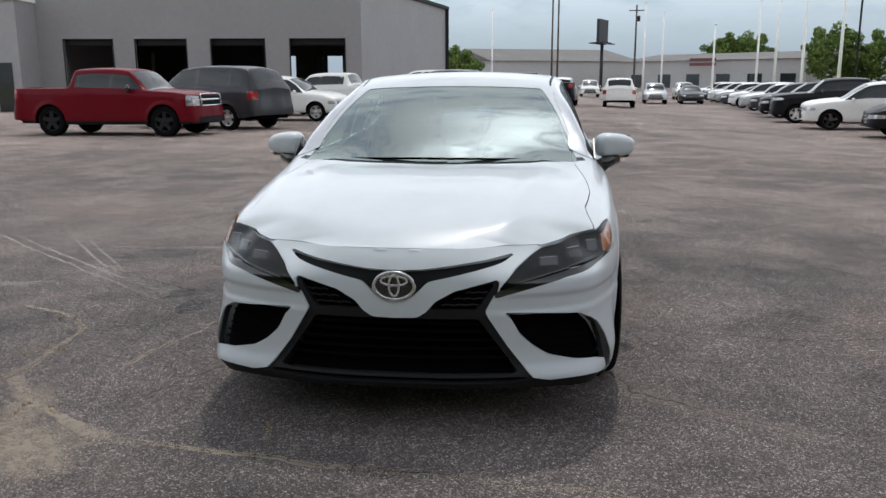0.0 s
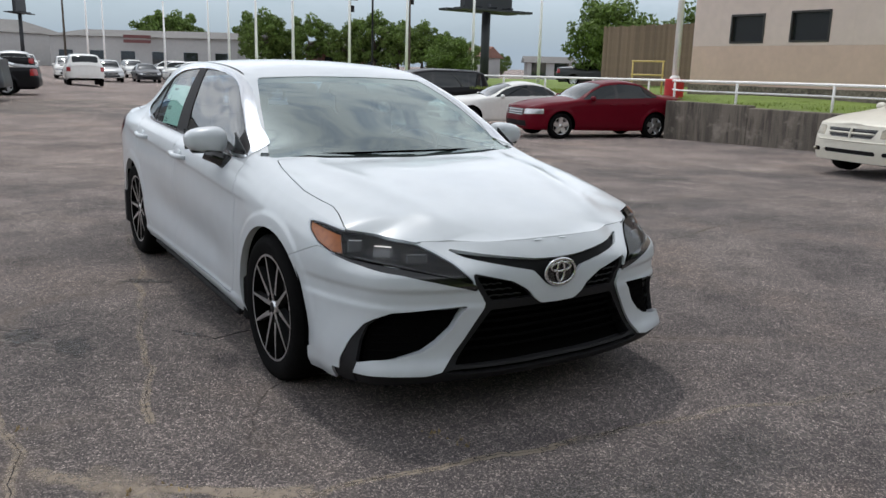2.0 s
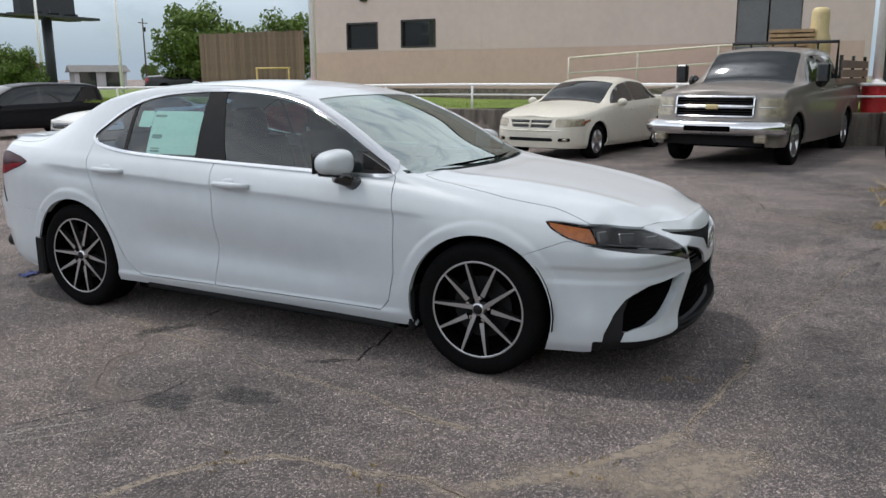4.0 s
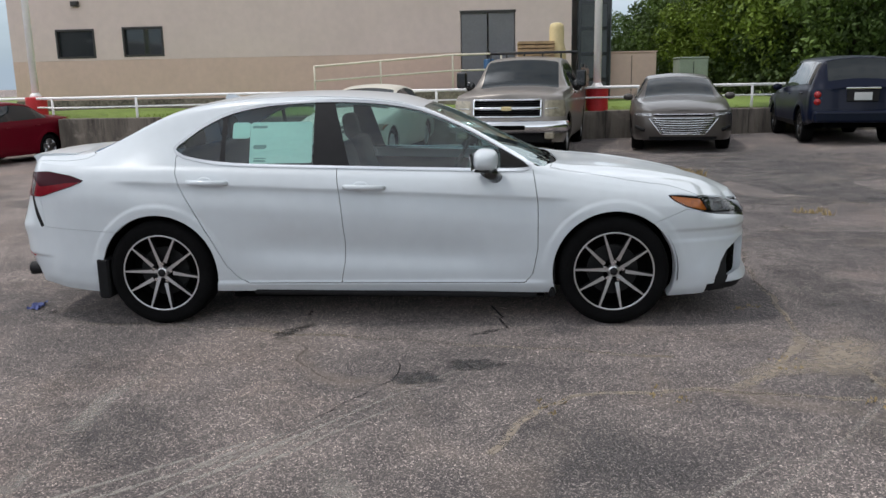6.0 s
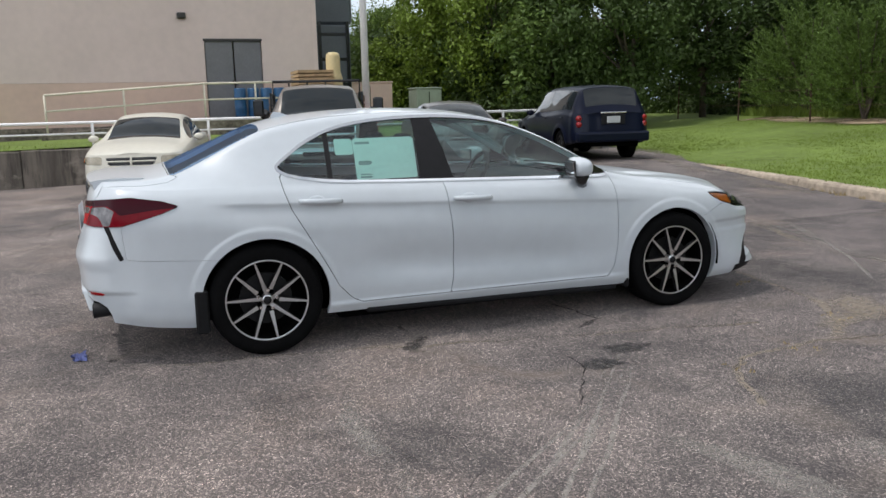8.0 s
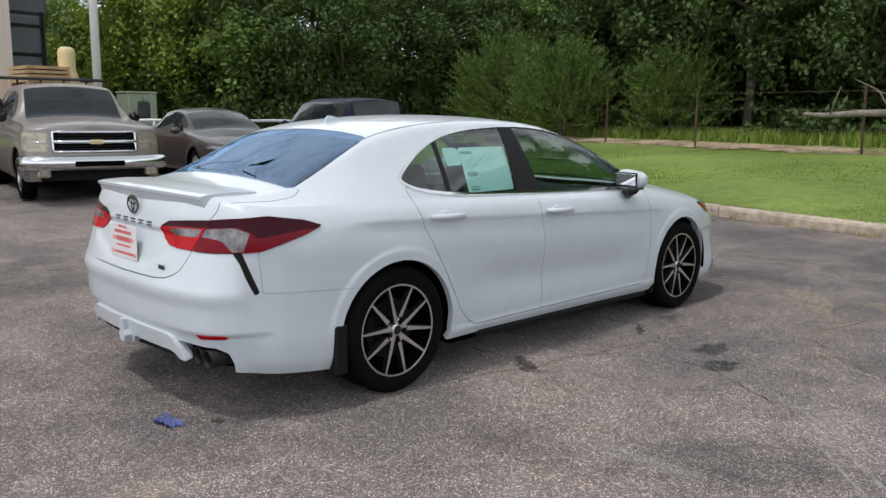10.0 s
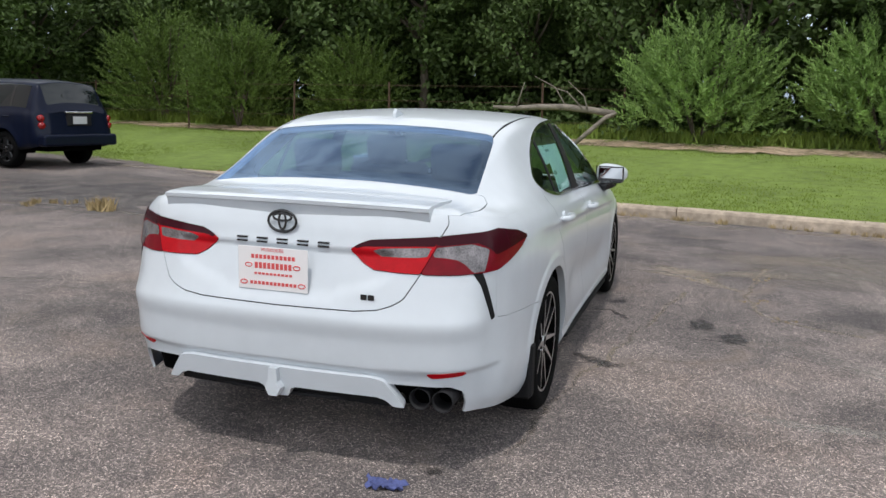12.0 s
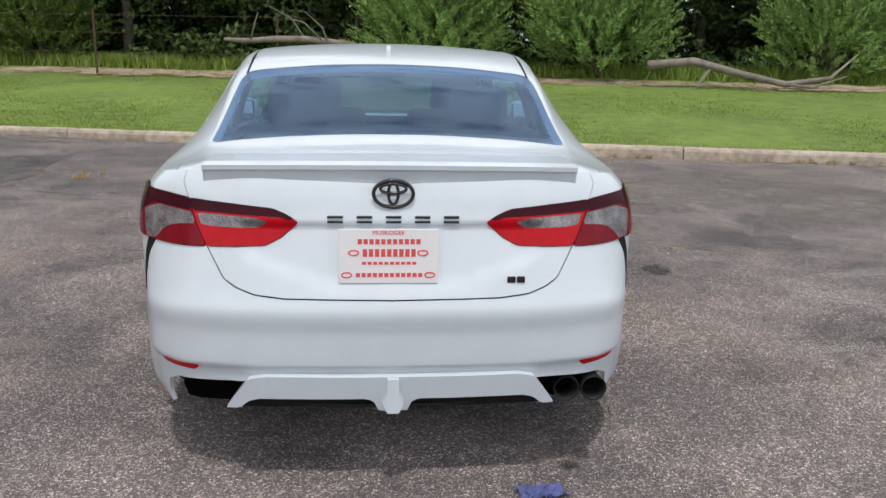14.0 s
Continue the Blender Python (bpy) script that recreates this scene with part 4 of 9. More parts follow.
def frond_mesh(name, w, h, count, per, material, seed):
    """Arching shoots set with narrow leaves on both sides, more and longer towards the top."""
    rng = np.random.default_rng(seed)
    a, q = rng.uniform(0, 2 * math.pi, count), np.sqrt(rng.random(count))
    up = rng.random(count) ** 0.8
    root = np.stack((np.cos(a) * q * w * 0.72, np.sin(a) * q * w * 0.55, h * (0.04 + 0.74 * up * (1 - 0.45 * q * q))), 1)
    lean = (0.25 + 0.75 * q)[:, None]
    d = np.stack((np.cos(a), np.sin(a), 0 * a), 1) * lean + np.stack((rng.normal(size=count) * 0.25, rng.normal(size=count) * 0.25, 0.55 + 0.7 * up), 1)
    d /= np.linalg.norm(d, axis=1, keepdims=True)
    size = h * rng.uniform(0.20, 0.36, count)
    u = np.tile(np.linspace(0.05, 1, per), count)
    k = np.repeat(np.arange(count), per)
    dk = d[k]
    p = root[k] + dk * (size[k] * u)[:, None]
    p[:, 2] -= size[k] * 0.16 * u * u
    side = np.cross(dk, rng.normal(size=dk.shape))
    side /= np.linalg.norm(side, axis=1, keepdims=True)
    t = dk * 0.75 + side * (0.85 - 0.5 * u)[:, None] + rng.normal(size=dk.shape) * 0.12
    t /= np.linalg.norm(t, axis=1, keepdims=True)
    b = np.cross(t, rng.normal(size=dk.shape) + np.array([0, 0, 1.2]))
    b /= np.linalg.norm(b, axis=1, keepdims=True)
    ln = (0.15 * (0.6 + 0.6 * rng.random(len(u))) * (1.15 - 0.55 * u))[:, None]
    V = np.stack((p, p + t * ln * 0.5 + b * ln * 0.17, p + t * ln, p + t * ln * 0.5 - b * ln * 0.17), 1).reshape(-1, 3)
    n = len(u)
    me = bpy.data.meshes.new(name)
    me.vertices.add(n * 4)
    me.vertices.foreach_set("co", V.astype(np.float32).ravel())
    me.loops.add(n * 4)
    me.loops.foreach_set("vertex_index", np.arange(n * 4, dtype=np.int32))
    me.polygons.add(n)
    me.polygons.foreach_set("loop_start", np.arange(0, n * 4, 4, dtype=np.int32))
    me.update(calc_edges=True)
    me.materials.append(material)
    return me


def make_shrubs():
    """Big feathery shrubs standing out from the wood."""
    rng = random.Random(9)
    for x, d, w, h, lf in ((-1.3, 8.9, 2.1, 3.3, LEAF_LIGHT), (-5.2, 8.8, 1.9, 3.1, LEAF_LIGHT), (-10.6, 9.3, 1.8, 3.1, LEAF_LIGHT), (12.6, 8.2, 1.9, 3.6, LEAF_MID), (8.9, 9.6, 1.5, 3.2, LEAF_MID), (16.5, 9.0, 2.2, 4.2, LEAF_MID)):
        y = kerb_y(x) - d
        z = float(lawn_h(x, y))
        sh = empty("shrub", pose(x, y, z), "bright green feathery shrub before the wood" if lf is LEAF_LIGHT else "sunlit yellow-green bush at the wood's edge", "shrub")
        o = new("foliage", frond_mesh("foliage", w, h, 460, 44, lf, int(x * 10) + 400))
        o.parent = sh
        for k in range(7):
            a = rng.uniform(0, 6.28)
            bm = tube_bm([(0, 0, -0.1), (math.cos(a) * w * 0.25, math.sin(a) * w * 0.2, h * 0.4), (math.cos(a) * w * 0.5, math.sin(a) * w * 0.4, h * 0.75)], [0.03, 0.02, 0.008], 5)
            part("stem", bm, BARK, sh)


make_shrubs()


def make_deadwood():
    def lz(x, d):
        return float(lawn_h(x, kerb_y(x) - d))

    # bare trunk standing in the wood
    t = empty("dead_trunk", pose(-1.85, -16.7, lz(-2, 10.5)), "bare weathered tree trunk standing in the wood", "tree trunk")
    bm = tube_bm([(0, 0, -0.2), (0.05, 0, 1.5), (-0.05, 0.1, 3.0), (0.1, 0, 4.6), (0.3, 0.1, 6.5)], [0.40, 0.36, 0.34, 0.31, 0.2], 10)
    tube_bm([(0, 0, 3.0), (0.5, 0.2, 3.6), (0.7, 0.3, 4.6)], [0.12, 0.08, 0.03], 7, bm)
    part("trunk", bm, DEADWOOD, t, smooth=True)
    # fallen limbs
    b1 = empty("fallen_branch", pose(0, 0, 0), "bleached fallen branch lying against the shrubs", "branch")
    part("limb", tube_bm([(3.5, -14.3, 1.56), (3.0, -14.25, 1.53), (2.34, -14.2, 1.58), (1.7, -14.2, 1.59), (1.2, -14.3, 1.54), (0.6, -14.5, 1.46)], [0.035, 0.06, 0.07, 0.075, 0.08, 0.085], 8), DEADWOOD, b1, smooth=True)
    part("limb", tube_bm([(1.45, -14.0, 0.72), (1.1, -14.1, 1.05), (0.75, -14.2, 1.38), (0.55, -14.4, 1.48)], [0.05, 0.055, 0.05, 0.03], 8), DEADWOOD, b1, smooth=True)
    for p in (((2.9, -14.2, 1.55), (2.8, -14.2, 1.9), (2.72, -14.2, 2.15)), ((1.7, -14.2, 1.6), (2.0, -14.3, 2.05), (2.5, -14.3, 2.3)), ((1.3, -14.2, 1.56), (1.7, -14.2, 1.95), (2.1, -14.2, 2.05)), ((1.2, -14.2, 1.56), (1.3, -14.3, 1.85), (1.7, -14.3, 2.2))):
        part("twig", tube_bm(p, [0.022, 0.015, 0.006], 6), DEADWOOD, b1, smooth=True)
    b2 = empty("fallen_branch", pose(0, 0, 0), "long pale fallen limb lying at the wood's edge", "branch")
    z = lz(-8, 7.6)
    part("limb", tube_bm([(-5.8, -12.8, z + 0.45), (-6.8, -12.75, z + 0.55), (-7.8, -12.6, z + 0.30), (-8.8, -12.5, z + 0.10), (-9.8, -12.5, z + 0.25), (-10.4, -12.6, z + 0.75)], [0.10, 0.09, 0.08, 0.07, 0.045, 0.015], 8), DEADWOOD, b2, smooth=True)
    for p in (((-8.8, -12.5, z + 0.1), (-9.3, -12.3, z + 0.05), (-10.0, -12.2, z + 0.3)), ((-7.2, -12.7, z + 0.45), (-6.9, -12.6, z + 0.1), (-6.8, -12.5, z - 0.1))):
        part("twig", tube_bm(p, [0.04, 0.03, 0.01], 6), DEADWOOD, b2, smooth=True)
    # wire fence
    RUST = mat("rusty_steel", (0.10, 0.06, 0.04), 0.8, 0.3, noise_scale=8, noise_amount=0.4)
    f = empty("wire_fence", pose(0, 0, 0), "old wire fence on rusty steel posts", "fence")
    tops = []
    for k, xx in enumerate((23.0, 18.2, 14.0, 9.9, 6.7, 2.33, 0.6)):
        yy = kerb_y(xx) - (7.3 if xx > 1 else 9.4)
        zz = lz(xx, 7.5)
        part("post", tube_bm([(xx, yy, zz - 0.3), (xx + 0.03 * (k % 3 - 1), yy, zz + 1.45)], 0.028, 6), RUST, f)
        tops.append((xx, yy, zz))
    for h in (0.5, 0.95, 1.35):
        part("wire", tube_bm([(a, b, c + h) for a, b, c in tops], 0.005, 4), RUST, f)


make_deadwood()


def grass_blades(name, spots, per, size, material, seed, label):
    rng = np.random.default_rng(seed)
    s = np.asarray(spots)
    n = len(s) * per
    base = np.repeat(s[:, :3], per, 0) + np.concatenate((rng.normal(size=(n, 2)) * np.repeat(s[:, 3], per)[:, None], np.zeros((n, 1))), 1)
    a = rng.uniform(0, 6.28, n)
    h = size * rng.uniform(0.5, 1.2, n)
    w = np.stack((np.cos(a), np.sin(a), 0 * a), 1) * (0.006 + 0.05 * size)
    lean = np.stack((rng.normal(size=n), rng.normal(size=n), 0 * a), 1) * h[:, None] * 0.35
    V = np.stack((base - w, base + w, base + lean + np.stack((0 * h, 0 * h, h), 1)), 1).reshape(-1, 3)
    me = bpy.data.meshes.new(name)
    me.vertices.add(n * 3)
    me.vertices.foreach_set("co", V.astype(np.float32).ravel())
    me.loops.add(n * 3)
    me.loops.foreach_set("vertex_index", np.arange(n * 3, dtype=np.int32))
    me.polygons.add(n)
    me.polygons.foreach_set("loop_start", np.arange(0, n * 3, 3, dtype=np.int32))
    me.update(calc_edges=True)
    me.materials.append(material)
    o = new(name, me)
    return tagged(o, label, name.replace("_", " "), kind="stuff")


BLADE = leaf_mat("grass_blades", (0.200, 0.270, 0.050), 0.5, 0.30)
DRY = leaf_mat("dry_grass", (0.38, 0.29, 0.15), 0.3)


def make_grass():
    rng = np.random.default_rng(4)
    n = 26000
    x = rng.uniform(-22, 18, n)
    d = 0.2 + rng.random(n) ** 1.4 * 9.5
    y = kerb_y(x) - d
    spots = np.stack((x, y, lawn_h(x, y) - 0.01, np.full(n, 0.07)), 1)
    grass_blades("lawn_grass", spots, 6, 0.034, BLADE, 5, "short mown blades of lawn grass")
    n = 2600
    x = rng.uniform(-22, 20, n)
    y = kerb_y(x) - rng.uniform(8.7, 11.0, n)
    grass_blades("tall_grass", np.stack((x, y, lawn_h(x, y), np.full(n, 0.15)), 1), 16, 0.34, BLADE, 6, "tall rough grass along the wood")
    n = 900
    x = rng.uniform(14.3, 17.5, n)
    y = rng.uniform(-9, 24, n)
    grass_blades("terrace_grass", np.stack((x, y, np.full(n, 0.70), np.full(n, 0.14)), 1), 14, 0.11, BLADE, 7, "rough grass on the terrace behind the wall")


make_grass()

# ---- the white sedan in the middle of the lot ----
def hero_crease(side, y, z):
    """The waist line, the hollow doors, the sill ledge, the arch lips, and the folds of nose and tail."""
    d = z - (0.838 + 0.048 * y)
    waist = np.where(d < 0, -0.011 * (1 - np.exp(d / 0.010)) + 0.011 * smooth01(-0.035, -0.17, d), 0.0) * smooth01(-1.22, -1.0, y) * smooth01(1.75, 1.45, y)
    hollow = -0.028 * np.exp(-(((z - 0.47 - 0.05 * y) / 0.11) ** 2)) * smooth01(-1.0, -0.5, y) * smooth01(1.0, 0.5, y)
    sill = 0.014 * smooth01(0.292, 0.268, z) * smooth01(-1.1, -0.95, y) * smooth01(1.1, 0.95, y)
    lip = 0.0
    for hub in (-1.445, 1.372):
        r = np.hypot(y - hub, z - 0.335)
        lip = lip + 0.006 * (1 - smooth01(0.418, 0.445, r)) * smooth01(0.30, 0.45, z)
    e = side * (waist + hollow + sill + lip)
    # the fold below the headlight, the wide foot of the bumper, and the raked corners of the nose
    fold = 0.010 * smooth01(0.592, 0.568, z) * smooth01(0.505, 0.530, z)
    foot = 0.034 * smooth01(0.52, 0.30, z) * smooth01(-2.28, -2.13, y) * smooth01(-1.84, -2.02, y)
    rake = 0.066 * smooth01(0.625, 0.745, z) * smooth01(-2.334, -2.285, y) * smooth01(-1.95, -2.12, y)
    e = e + foot - rake - fold * smooth01(-2.328, -2.295, y) * smooth01(-1.70, -1.90, y)
    # the ledge of the boot and the hollow round the plate
    w = np.interp(y, (2.305, 2.36, 2.39, 2.395), (0.66, 0.50, 0.25, 0.0))
    reach = 0.235 + 0.16 * smooth01(0.70, 0.83, z)
    e = e - 0.013 * smooth01(0.892, 0.880, z) * smooth01(0.67, 0.74, z) * smooth01(reach + 0.05, reach - 0.05, w) * (y > 2.2)
    # the edge along the foot of the rear bumper
    return e - 0.012 * smooth01(0.442, 0.428, z) * smooth01(2.05, 2.2, y)


def hero_top(x, y):
    """Two ridges on the bonnet that run back to the pillars."""
    xl = 0.40 + 0.16 * smooth01(-2.25, -1.0, y)
    ridge = 0.010 * np.exp(-(((np.abs(x) - xl) / 0.06) ** 2)) * smooth01(-2.28, -2.0, y) * smooth01(-0.95, -1.15, y)
    flat = -0.012 * np.exp(-((x / 0.30) ** 2)) * smooth01(-2.28, -2.0, y) * smooth01(-0.95, -1.2, y)
    return ridge + flat


HERO = {
    "outline": [(0, -2.335), (0.20, -2.33), (0.40, -2.30), (0.575, -2.245), (0.715, -2.155), (0.81, -2.015), (0.86, -1.83), (0.883, -1.62), (0.898, -1.40), (0.905, -1.1), (0.905, -0.6), (0.903, 0.0), (0.905, 0.6), (0.912, 1.1), (0.912, 1.4), (0.895, 1.68), (0.870, 1.9), (0.836, 2.07), (0.777, 2.21), (0.675, 2.308), (0.50, 2.365), (0.25, 2.39), (0, 2.395)],
    "bottom": ([-2.4, -2.15, -1.9, -1.0, 0.9, 1.9, 2.2, 2.4], [0.215, 0.20, 0.175, 0.205, 0.22, 0.215, 0.25, 0.285]),
    "shoulder": ([-2.4, -2.24, -2.1, -1.9, -1.75, -1.5, -1.2, -0.95, -0.5, 0.25, 0.94, 1.3, 1.7, 2.0, 2.2, 2.4], [0.752, 0.746, 0.764, 0.793, 0.815, 0.852, 0.895, 0.930, 0.945, 0.970, 0.995, 1.005, 1.005, 1.01, 1.025, 1.045]),
    "side_profile": ([0, 0.06, 0.15, 0.35, 0.6, 0.8, 0.9, 0.96, 1.0], [-0.035, -0.012, 0.0, 0.002, 0.004, 0.0, -0.018, -0.042, -0.072]),
    "front_profile": ([0.1, 0.2, 0.25, 0.32, 0.45, 0.55, 0.62, 0.67, 0.72, 0.80], [-0.04, 0.035, 0.065, 0.040, 0.035, 0.040, 0.034, 0.018, -0.015, -0.10]),
    "rear_profile": ([0.2, 0.32, 0.40, 0.44, 0.55, 0.635, 0.66, 0.80, 0.92, 0.98, 1.03, 1.06], [-0.02, 0.0, 0.015, 0.022, 0.030, 0.039, 0.030, -0.012, -0.045, -0.060, -0.085, -0.115]),
    "spine": ([-2.4, -2.285, -2.25, -2.18, -2.1, -1.87, -1.5, -1.3, -1.16, -1.10, -1.02, -0.95, -0.78, -0.57, -0.40, -0.27, -0.1, 0.1, 0.35, 0.62, 0.95, 1.15, 1.30, 1.36, 1.50, 1.63, 1.75, 1.85, 1.95, 2.1, 2.24, 2.29, 2.4], [0.752, 0.7525, 0.770, 0.802, 0.828, 0.882, 0.940, 0.958, 0.963, 0.975, 1.011, 1.047, 1.130, 1.232, 1.304, 1.352, 1.400, 1.424, 1.437, 1.437, 1.415, 1.388, 1.352, 1.333, 1.279, 1.224, 1.172, 1.127, 1.096, 1.078, 1.052, 1.036, 1.03]),
    "rail_x": ([-2.4, -2.2, -2.1, -1.9, -1.6, -1.1, -0.95, -0.57, -0.22, 0.1, 0.4, 0.7, 0.95, 1.2, 1.45, 1.7, 1.95, 2.15, 2.4], [0.20, 0.25, 0.38, 0.53, 0.62, 0.735, 0.765, 0.706, 0.625, 0.632, 0.642, 0.642, 0.635, 0.625, 0.622, 0.625, 0.640, 0.62, 0.55]),
    "rail_z": ([-2.4, -2.285, -2.2, -2.1, -1.9, -1.6, -1.1, -0.95, -0.75, -0.57, -0.40, -0.22, 0.0, 0.3, 0.62, 0.94, 1.12, 1.36, 1.50, 1.63, 1.75, 1.85, 2.0, 2.2, 2.4], [0.750, 0.7505, 0.778, 0.808, 0.846, 0.890, 0.945, 0.980, 1.095, 1.195, 1.273, 1.338, 1.378, 1.400, 1.402, 1.385, 1.360, 1.300, 1.240, 1.178, 1.122, 1.080, 1.055, 1.055, 1.05]),
    "bulge": ([-2.4, -2.2, -1.9, -1.1, -0.6, 0.0, 0.9, 1.3, 1.8, 2.4], [0.0, 0.0, 0.010, 0.012, 0.012, 0.016, 0.014, -0.004, -0.004, 0.0]),
    "hubs": (-1.445, 1.372), "hub_z": 0.335, "arch": 0.372, "flare": 0.0, "soften": 5, "rail_max": 0.93, "crease": hero_crease, "top": hero_top,
}


def make_hero():
    sk = car_skin(HERO, 0.015, 78, 64)
    P, A, Q = sk["P"], sk["A"], sk["Q"]
    x, y, z = np.abs(P[..., 0]), P[..., 1], P[..., 2]
    ring = Q <= 0.0
    NO = np.full(x.shape, 1.0)

    def aw(w):  # arc place on the nose of a half-width
        return float(np.interp(w, sk["w"][: 200], sk["a"][: 200]))

    def ay(yy):  # arc place on the flank of a y
        k = (sk["y"] > -2.2) & (sk["y"] < 2.2)
        return float(np.interp(yy, sk["y"][k], sk["a"][k]))

    end = float(sk["a"][-1])

    def bw(w):  # arc place on the tail of a half-width
        return end - float(np.interp(w, sk["w"][::-1][:200], (end - sk["a"])[::-1][:200]))

    def on_ring(poly, smooth=0):
        d = poly_sd(A, z, chaikin(poly, smooth) if smooth else poly)
        return np.where(Q <= 0.06, d, 1.0)

    def on_side(poly, smooth=0, qmax=9.0):
        d = poly_sd(y, z, chaikin(poly, smooth) if smooth else poly)
        return np.maximum(d, (Q - qmax) * 0.9)

    def on_top(poly, smooth=0, qmin=-9.0):
        p = chaikin(poly, smooth) if smooth else np.asarray(poly)
        d = poly_sd(x, y, p)
        return np.maximum(d, (qmin - Q) * 0.9)

    arch = np.minimum(np.hypot(y + 1.445, z - 0.335), np.hypot(y - 1.372, z - 0.335)) - 0.372
    arch = np.where(ring, arch, 1.0)
    dlo = [(1.25, 1.09), (1.18, 1.055), (0.94, 1.018), (0.6, 1.003), (0.25, 0.992), (-0.2, 0.978), (-0.57, 0.968), (-0.90, 0.962), (-0.94, 0.975), (-0.75, 1.085), (-0.55, 1.195), (-0.38, 1.270), (-0.22, 1.322), (0.0, 1.357), (0.30, 1.372), (0.62, 1.358), (0.80, 1.335), (0.94, 1.300), (1.08, 1.235), (1.18, 1.165), (1.255, 1.11)]
    g = on_side(dlo, 1, 0.56)
    glass_r = np.maximum(g, np.maximum(0.385 - y, y - 0.935))
    glass_q = np.maximum(g, 0.965 - y)
    glass_f = np.maximum(g, np.maximum(y - (0.258 - 0.27 * (1.35 - z)), -0.76 - y + 0.0 * z))
    trim = g - 0.017
    shield = on_top([(0, -1.115), (0.30, -1.100), (0.55, -1.062), (0.700, -1.040), (0.727, -1.020), (0.678, -0.826), (0.622, -0.603), (0.572, -0.43), (0.535, -0.305), (0.515, -0.278), (0.3, -0.286), (0, -0.292), (-0.5, -0.292), (-0.5, -1.115)])
    backl = on_top([(-0.5, 1.300), (0, 1.300), (0.3, 1.305), (0.54, 1.322), (0.577, 1.335), (0.597, 1.40), (0.610, 1.52), (0.628, 1.70), (0.642, 1.83), (0.62, 1.858), (0.3, 1.875), (0, 1.88), (-0.5, 1.88)])
    backl = np.where(y > 0.5, backl, 1.0)
    shield = np.where(y < 0.5, shield, 1.0)
    hood = np.maximum(on_top([(-0.5, -2.6), (0.95, -2.6), (0.95, -1.955), (0.768, -1.955), (0.751, -1.92), (0.735, -1.843), (0.728, -1.772), (0.745, -1.669), (0.760, -1.534), (0.750, -1.36), (0.734, -1.22), (0.706, -1.065), (0.55, -1.092), (0.30, -1.130), (0, -1.142), (-0.5, -1.142)]), (0.012 - Q) * 0.5)
    hood = np.minimum(hood, on_ring([(ay(-1.975), 0.777), (aw(0.74), 0.758), (aw(0.65), 0.749), (aw(0.593), 0.742), (aw(0.575), 0.742), (aw(0.555), 0.85), (ay(-1.965), 0.85)]))
    cowl = np.where(Q > 0.1, on_top([(-0.5, -1.150), (0, -1.150), (0.3, -1.138), (0.55, -1.096), (0.765, -0.992), (0.75, -0.955), (0.55, -1.050), (0.3, -1.096), (0, -1.110), (-0.5, -1.110)]), 1.0)
    fdoor = on_side([(-0.935, 1.06), (-0.962, 0.92), (-0.985, 0.75), (-0.985, 0.48), (-0.955, 0.33), (-0.91, 0.275), (0.225, 0.275), (0.20, 0.40), (0.195, 0.53), (0.21, 0.74), (0.24, 0.985), (0.335, 1.39), (-0.2, 1.39)], 0, 0.2)
    rdoor = on_side([(0.24, 0.985), (0.21, 0.74), (0.195, 0.53), (0.20, 0.40), (0.225, 0.275), (0.80, 0.275), (0.86, 0.30), (0.94, 0.385), (1.01, 0.52), (1.11, 0.70), (1.20, 0.86), (1.235, 0.96), (1.25, 1.05), (1.2, 1.12), (0.335, 1.39)], 0, 0.2)
    # nose
    hl = np.maximum(Q * 0.9, on_ring([(ay(-1.764), 0.793), (ay(-1.86), 0.789), (ay(-1.985), 0.774), (aw(0.74), 0.756), (aw(0.65), 0.746), (aw(0.593), 0.739), (aw(0.525), 0.715), (aw(0.457), 0.680), (aw(0.405), 0.635), (aw(0.375), 0.600), (aw(0.389), 0.605), (aw(0.476), 0.632), (aw(0.571), 0.651), (aw(0.665), 0.668), (ay(-2.052), 0.678), (ay(-1.95), 0.697), (ay(-1.872), 0.719), (ay(-1.80), 0.758)]))
    under = on_ring([(aw(0.377), 0.602), (aw(0.365), 0.576), (aw(0.378), 0.573), (aw(0.43), 0.590), (aw(0.53), 0.617), (aw(0.633), 0.641), (aw(0.74), 0.657), (ay(-2.052), 0.668), (ay(-1.95), 0.692), (ay(-2.0), 0.690), (aw(0.73), 0.674), (aw(0.62), 0.662), (aw(0.476), 0.634)])
    slit = on_ring([(-0.3, 0.676), (0, 0.676), (aw(0.10), 0.680), (aw(0.27), 0.702), (aw(0.418), 0.718), (aw(0.482), 0.728), (aw(0.408), 0.697), (aw(0.27), 0.669), (aw(0.125), 0.637), (aw(0.095), 0.607), (aw(0.07), 0.582), (aw(0.035), 0.563), (0, 0.558), (-0.3, 0.558)])
    mesh_g = on_ring([(aw(0.374), 0.638), (aw(0.30), 0.619), (aw(0.22), 0.598), (aw(0.155), 0.559), (aw(0.125), 0.529), (aw(0.30), 0.527), (aw(0.322), 0.548)])
    low_g = on_ring([(-0.5, 0.492), (aw(0.310), 0.492), (aw(0.375), 0.400), (aw(0.455), 0.292), (aw(0.42), 0.284), (-0.5, 0.280)])
    slot = on_ring([(-0.5, 0.268), (aw(0.46), 0.272), (aw(0.50), 0.262), (aw(0.42), 0.243), (-0.5, 0.238)])
